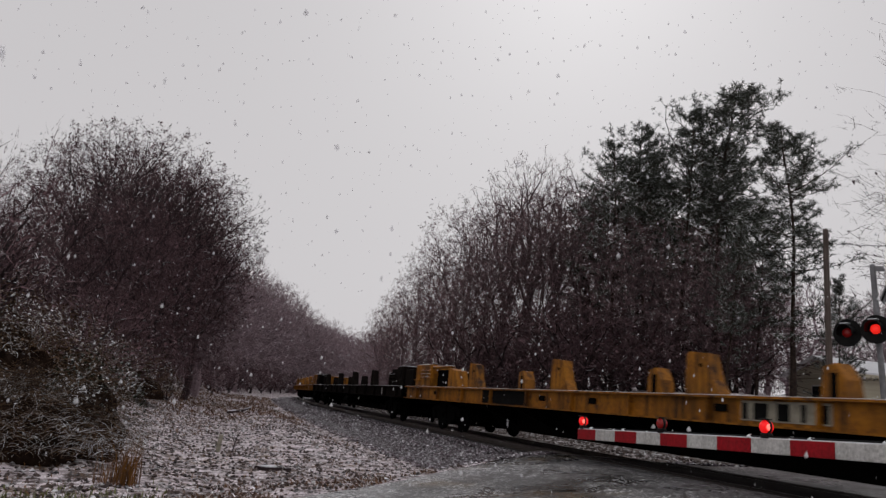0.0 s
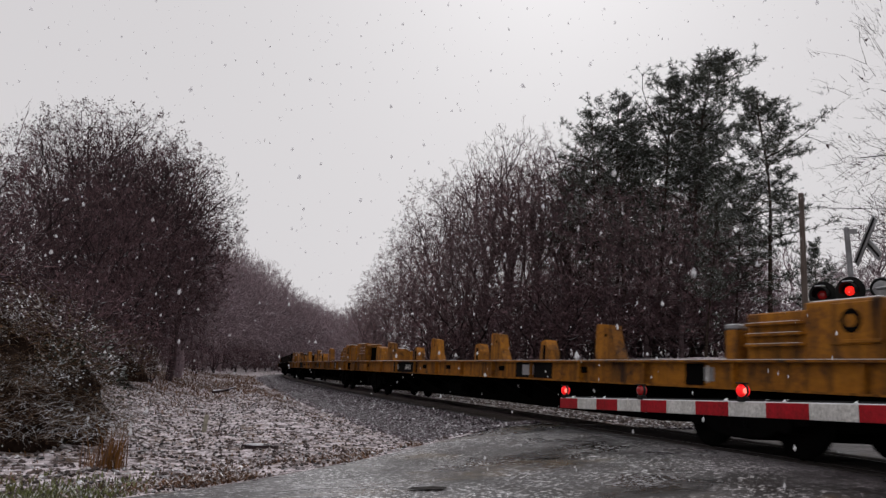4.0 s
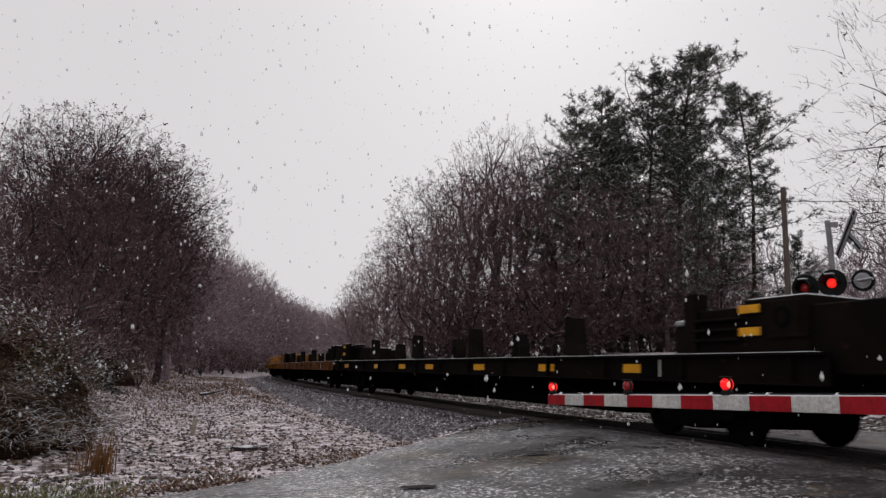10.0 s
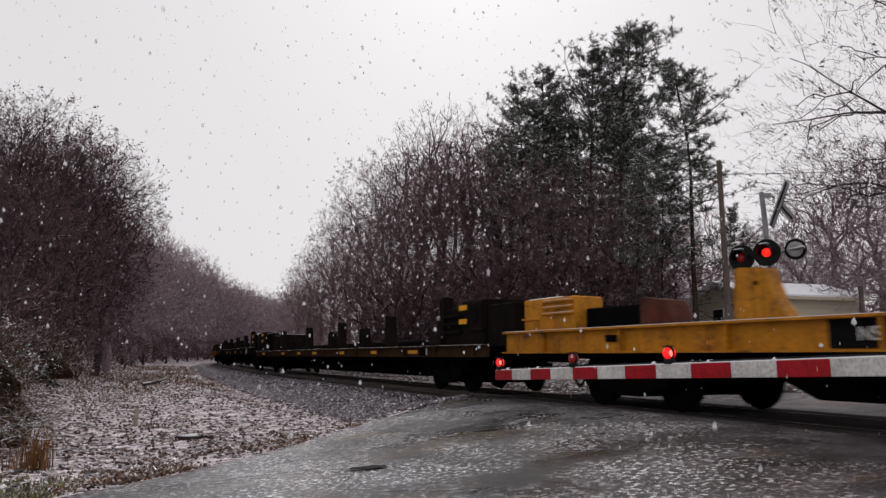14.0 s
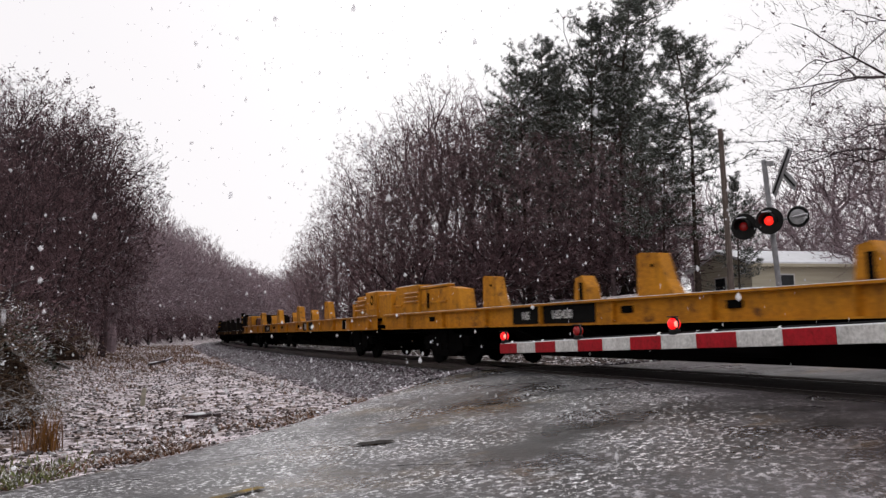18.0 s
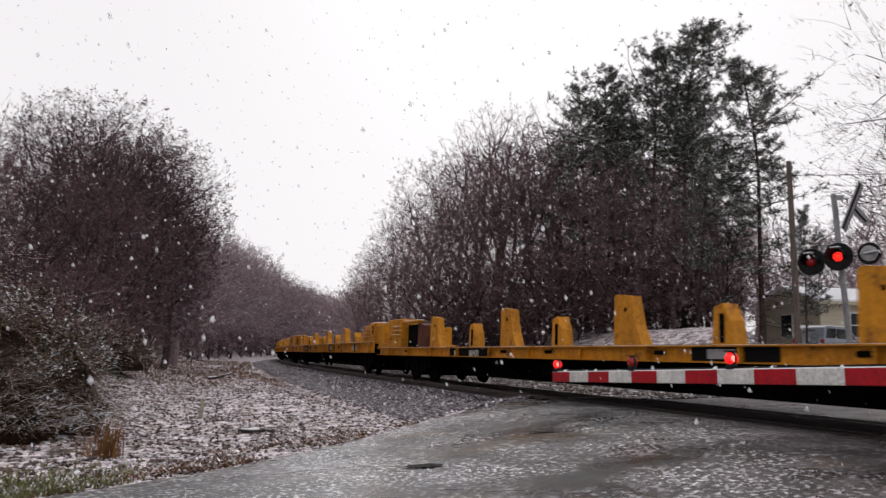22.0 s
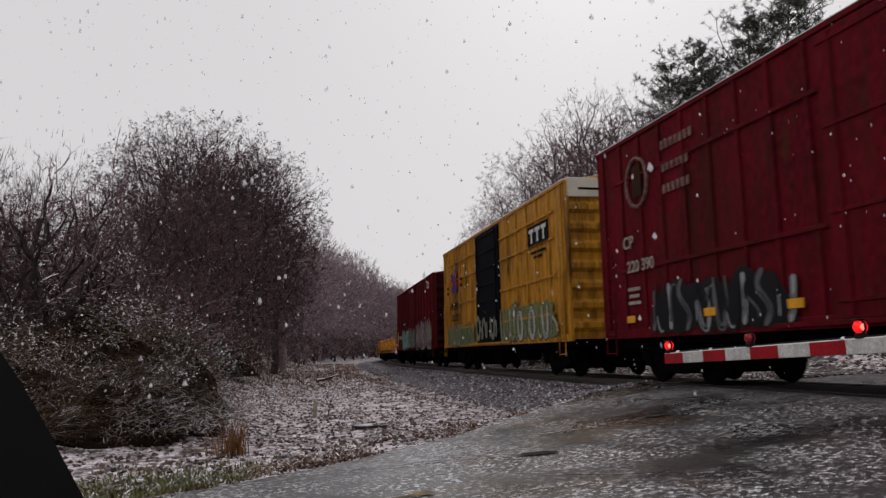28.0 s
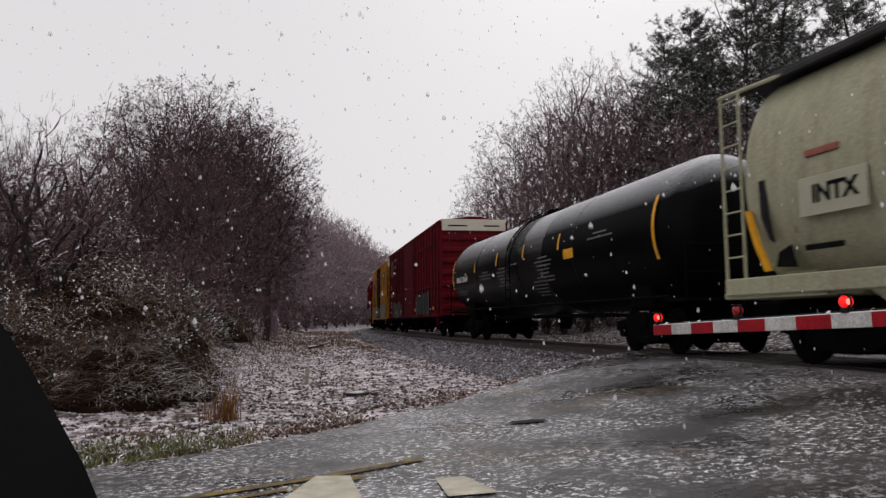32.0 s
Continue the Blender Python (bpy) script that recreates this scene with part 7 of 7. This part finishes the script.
def tank_car():
    L = 18.0
    h = L / 2
    car = wagon("tank_car", "glossy black tank car with snow along its top", "railway wagon", TANK_FRONT, L, h - 2.3)
    zc, r = 2.42, 1.52
    prof = [(-h + 0.35, 0.05), (-h + 0.38, 0.55), (-h + 0.5, 1.0), (-h + 0.72, 1.35), (-h + 1.0, r)]
    prof += [(-2.0, r), (-1.98, r + 0.012), (-1.9, r + 0.012), (-1.88, r), (2.6, r)]
    prof += [(-y, q) for y, q in prof[4::-1]]
    part("tank", Mesh().spin(prof, 48, "y", (0, 0, zc)), TANK, car, "black tank shell", True)
    for y in (-4.0, 0.2, 1.0, 4.6):
        part("weld_band", Mesh().spin([(y - 0.02, 1.50), (y - 0.012, 1.528), (y + 0.012, 1.528), (y + 0.02, 1.50)], 40, "y", (0, 0, zc)), TANK, car)
    for end in (1, -1):
        part("stub_sill", Mesh().box(-0.4, min(end * h, end * (h - 3.4)), 0.66, 0.4, max(end * h, end * (h - 3.4)), 1.05, 0.03), BLACK, car)
        part("end_platform", Mesh().box(-1.45, min(end * (h - 0.05), end * (h - 0.9)), 1.02, 1.45, max(end * (h - 0.05), end * (h - 0.9)), 1.08, 0.01), BLACK, car)
        part("saddle", Mesh().box(-1.15, end * (h - 2.3) - 0.5, 0.9, 1.15, end * (h - 2.3) + 0.5, 1.45, 0.05), BLACK, car)
        rail = Mesh()
        for x in (-1.4, 1.4):
            rail.rod((x, end * (h - 0.1), 1.05), (x, end * (h - 0.1), 2.05), 0.02, sides=6)
        rail.rod((-1.4, end * (h - 0.1), 2.05), (1.4, end * (h - 0.1), 2.05), 0.02, sides=6).rod((-1.4, end * (h - 0.1), 1.55), (1.4, end * (h - 0.1), 1.55), 0.016, sides=6)
        part("end_rail", rail, BLACK, car)
    part("side_rail", Mesh().rod((-1.45, -h + 0.6, 1.12), (-1.45, h - 0.6, 1.12), 0.03, sides=6), BLACK, car)
    for x in (-0.75, 0.75):
        part("pipe", Mesh().rod((x, -4.6, 0.82), (x, 4.6, 0.82), 0.05, sides=8), BLACK, car)
    part("bottom_outlet", Mesh().spin([(0.45, 0.14), (0.6, 0.22), (0.95, 0.26)], 14, "z", (0, 0.2, 0)), BLACK, car)
    top = part("manway_saddle", Mesh().box(-0.55, 0.15, zc + 1.36, 0.55, 1.65, zc + 1.50, 0.03), BLACK, car)
    part("manway", Mesh().spin([(zc + 1.42, 0.34), (zc + 1.62, 0.34), (zc + 1.68, 0.28), (zc + 1.70, 0.05)], 20, "z", (0, 0.55, 0)), BLACK, top)
    part("valve", Mesh().spin([(zc + 1.42, 0.12), (zc + 1.64, 0.12), (zc + 1.68, 0.08), (zc + 1.69, 0.02)], 12, "z", (0.1, 1.25, 0)), BLACK, top)
    for y in (0.2, 1.6):
        part("grab_rail", Mesh().rod((-0.9, y, zc + 1.22), (-0.9, y, zc + 1.40), 0.016, sides=6).rod((-0.9, y, zc + 1.40), (-0.2, y, zc + 1.66), 0.016, sides=6).rod((-0.2, y, zc + 1.66), (-0.2, y, zc + 1.46), 0.016, sides=6), BLACK, top)
    lad = Mesh()
    for y in (-0.22, 0.22):
        lad.rod((-1.56, y + 0.9, 0.7), (-1.56, y + 0.9, zc), 0.018, sides=5)
        for k in range(8):
            a, c = radians(10 * k), radians(10 * k + 10)
            lad.rod((-1.56 * math.cos(a), y + 0.9, zc + 1.56 * math.sin(a)), (-1.56 * math.cos(c), y + 0.9, zc + 1.56 * math.sin(c)), 0.018, sides=5)
    for k in range(7):
        lad.rod((-1.56, 0.68, 0.8 + 0.28 * k), (-1.56, 1.12, 0.8 + 0.28 * k), 0.014, sides=5)
    part("ladder", lad, BLACK, car)

    def wrap(y, half, a0, a1, mat, name, rr=1.535):
        """A strip that lies on the tank's curved side, from angle a0 to a1 above level."""
        g = Mesh()
        for k in range(6):
            q = []
            for a in (a0 + (a1 - a0) * k / 6, a0 + (a1 - a0) * (k + 1) / 6):
                q.append((-rr * math.cos(radians(a)), zc + rr * math.sin(radians(a))))
            g.add([(q[0][0], y - half, q[0][1]), (q[0][0], y + half, q[0][1]), (q[1][0], y + half, q[1][1]), (q[1][0], y - half, q[1][1])], [(0, 1, 2, 3)])
        part(name, g, mat, car)
    wrap(0.62, 0.8, 18, 66, SPILL, "spill_stain", 1.529)
    for y, a0, a1 in ((h - 0.98, -18, 26), (4.8, 0, 13), (2.2, 2, 18), (-0.4, 3, 18), (-3.15, 2, 18), (-h + 1.0, -22, 26)):
        wrap(y, 0.05, a0, a1, SAFETY, "reflector")
    wrap(-3.8, 0.30, -8, 1, SAFETY, "yellow_placard")
    lettering("MBLX 28060", 0.30, WHITE, car, pose(-1.545, 6.55, zc - 0.26, 90, 0, -90), bold=0.004)
    for y, a, n in ((3.5, -4, 3), (1.6, -4, 6), (-2.0, -2, 7), (-1.3, -26, 5), (6.9, -20, 3), (0.4, -2, 1), (-5.6, 8, 2)):
        for k in range(n):
            wrap(y, 0.35 + 0.1 * ((k * 7) % 4), a - 4 * k, a - 4 * k + 1.6, PRINT, "small_print")
    return car


def hopper_car():
    L = 17.6
    h = L / 2
    car = wagon("hopper_car", "pale grey-green covered hopper car with rounded sides", "railway wagon", HOP_FRONT, L, h - 2.0)
    half, zt = [], 4.55
    for k in range(17):
        a = radians(-62 + 124 * k / 16)
        half.append((-0.52 - 1.03 * math.cos(a), 2.80 + 1.50 * math.sin(a) / math.sin(radians(62))))
    prof = half + [(-x, z) for x, z in half[::-1]]
    body = Mesh()
    n = len(prof)
    for s, k in ((-h + 0.5, 0.90), (-h + 0.65, 0.97), (-h + 0.9, 1.0), (h - 0.9, 1.0), (h - 0.65, 0.97), (h - 0.5, 0.90)):
        body.v.extend((x * k, s, 2.80 + (z - 2.80) * k) for x, z in prof)
    for i in range(5):
        body.f.extend((i * n + k, i * n + (k + 1) % n, (i + 1) * n + (k + 1) % n, (i + 1) * n + k) for k in range(n))
    body.f += [tuple(range(n))[::-1], tuple(range(5 * n, 6 * n))]
    part("body", body, HOPPER, car, "pale grey-green rounded hopper body", True)
    part("side_sill", Mesh().box(-1.56, -h + 0.1, 1.05, -1.42, h - 0.1, 1.32, 0.02), HOPPER, car)
    part("side_sill", Mesh().box(1.42, -h + 0.1, 1.05, 1.56, h - 0.1, 1.32, 0.02), HOPPER, car)
    part("roof_walk", Mesh().box(-1.3, -h + 0.25, 4.36, 1.3, h - 0.25, 4.42, 0.01), HOPPER_DARK, car, "dark roof walk")
    part("roof_lip", Mesh().box(-1.34, -h + 0.15, 4.28, -1.26, h - 0.15, 4.37, 0.01), HOPPER_DARK, car)
    for k in range(3):
        y = -5.0 + 5.0 * k
        part("outlet_bay", Mesh().prism([(y - 1.9, 1.4), (y + 1.9, 1.4), (y + 0.5, 0.5), (y - 0.5, 0.5)], -1.0, 1.0, "x"), HOPPER, car)
    for end in (1, -1):
        part("end_platform", Mesh().box(-1.5, min(end * h, end * (h - 2.2)), 1.0, 1.5, max(end * h, end * (h - 2.2)), 1.1, 0.01), HOPPER, car)
        part("stub_sill", Mesh().box(-0.4, min(end * h, end * (h - 3.0)), 0.66, 0.4, max(end * h, end * (h - 3.0)), 1.0, 0.03), BLACK, car)
        part("slope_sheet", Mesh().prism([(end * (h - 0.8), 1.15), (end * (h - 1.3), 1.9), (end * (h - 1.6), 1.9), (end * (h - 1.6), 1.15)], -1.1, 1.1, "x"), HOPPER, car)
        lad = part("ladder", Mesh().rod((-1.5, end * (h - 0.1), 1.1), (-1.5, end * (h - 0.1), 4.3), 0.026, sides=6).rod((-1.5, end * (h - 0.55), 1.1), (-1.5, end * (h - 0.55), 4.3), 0.026, sides=6), HOPPER, car)
        for k in range(9):
            part("rung", Mesh().rod((-1.5, end * (h - 0.1), 1.3 + 0.36 * k), (-1.5, end * (h - 0.55), 1.3 + 0.36 * k), 0.016, sides=5), HOPPER, lad)
        part("end_frame", Mesh().rod((-1.5, end * (h - 0.05), 4.30), (-1.3, end * (h - 1.4), 4.32), 0.035, sides=6), HOPPER, car)
    part("logo_patch", Mesh().box(-1.575, 5.75, 2.08, -1.555, 6.95, 2.62, 0.01), HOPPER_PATCH, car, "pale patch behind the lettering")
    lettering("INTX", 0.34, INK, car, pose(-1.58, 6.3, 2.26, 90, 0, -90), bold=0.012)
    part("small_print", Mesh().box(-1.56, 6.2, 1.62, -1.53, 6.9, 1.70, 0.01), INK, car)
    part("stain", Mesh().prism([(7.30, 1.75), (7.55, 1.66), (7.62, 1.45), (7.2, 1.42)], -1.45, -1.425, "x"), INK, car, "dark oily stain")
    part("stain", Mesh().prism([(7.66, 2.75), (7.78, 2.75), (7.76, 2.2), (7.60, 1.85), (7.50, 1.80), (7.62, 2.2)], -1.565, -1.53, "x"), RUBBER, car, "dark run of oil")
    part("faded_writing", Mesh().box(-1.585, 6.2, 2.90, -1.50, 6.8, 3.0, 0.01), spray("faded_red", (0.36, 0.13, 0.09)), car)
    part("yellow_mark", Mesh().prism([(8.12, 2.34), (8.02, 2.34), (7.82, 1.8), (7.60, 1.40), (7.72, 1.38), (7.94, 1.8)], -1.57, -1.52, "x"), SAFETY, car, "curved orange reflective strip")
    return car


tank_car()
hopper_car()


def wagon_pose(front, length, bogie, t):
    s = front - length / 2 + travelled(t)
    ax, ay, _ = on_track(s + bogie)
    bx, by, _ = on_track(s - bogie)
    return pose((ax + bx) / 2, (ay + by) / 2, RAIL, 0, 0, math.degrees(math.atan2(-(ax - bx), ay - by)))


# ---- falling snow: flakes in three depths, each depth sinking as one ----
def snow_layer(seed, count, near, far, size, top, drift, fall):
    """Flakes fill the air between two distances from the place of the camera, high enough to fall for the whole clip."""
    rnd = random.Random(seed)
    v, f = [], []
    for _ in range(count):
        dist = near + (far - near) * math.sqrt(rnd.random())
        b = radians(rnd.uniform(-46, 58))
        x, y, z = dist * math.sin(b), dist * math.cos(b), rnd.uniform(-1.0, top)
        s = size * (0.55 + 1.5 * rnd.random() ** 3)
        o = len(v)
        for p in ((0.8, 0, -0.4), (0.25, 0.76, -0.45), (-0.65, 0.47, -0.4), (-0.65, -0.47, -0.5), (0.25, -0.76, -0.4), (0.25, 0.1, 0.85), (-0.3, -0.1, 0.8), (0, 0, -1.0)):
            q = [c * s * rnd.uniform(0.6, 1.25) for c in p]
            v.append((x + q[0], y + q[1], z + q[2]))
        f.extend(tuple(i + o for i in t) for t in ((0, 1, 5), (1, 2, 6), (1, 6, 5), (2, 3, 6), (3, 4, 6), (4, 5, 6), (4, 0, 5), (1, 0, 7), (2, 1, 7), (3, 2, 7), (4, 3, 7), (0, 4, 7)))
    ob = part("falling_snow", Mesh().add(v, f), FLAKE)
    tagged(ob, "falling white snowflakes", "snow", kind="stuff")
    return ob, drift, fall


SNOWFALL = [snow_layer(91, 1300, 1.2, 4.0, 0.0075, 62.0, 0.10, 1.75), snow_layer(92, 9500, 4.0, 11.0, 0.015, 66.0, 0.06, 1.8), snow_layer(93, 13000, 11.0, 26.0, 0.024, 74.0, 0.04, 1.8)]


# ---- what moves ----
def motions():
    for car, front, length, bogie in WAGONS:
        walk(car, [(0.5 * k, wagon_pose(front, length, bogie, 0.5 * k)) for k in range(65)])
    for ob, drift, fall in SNOWFALL:
        walk(ob, [(t, pose(drift * math.sin(0.7 * t), drift * math.cos(0.5 * t), -fall * t)) for t in range(33)])


motions()
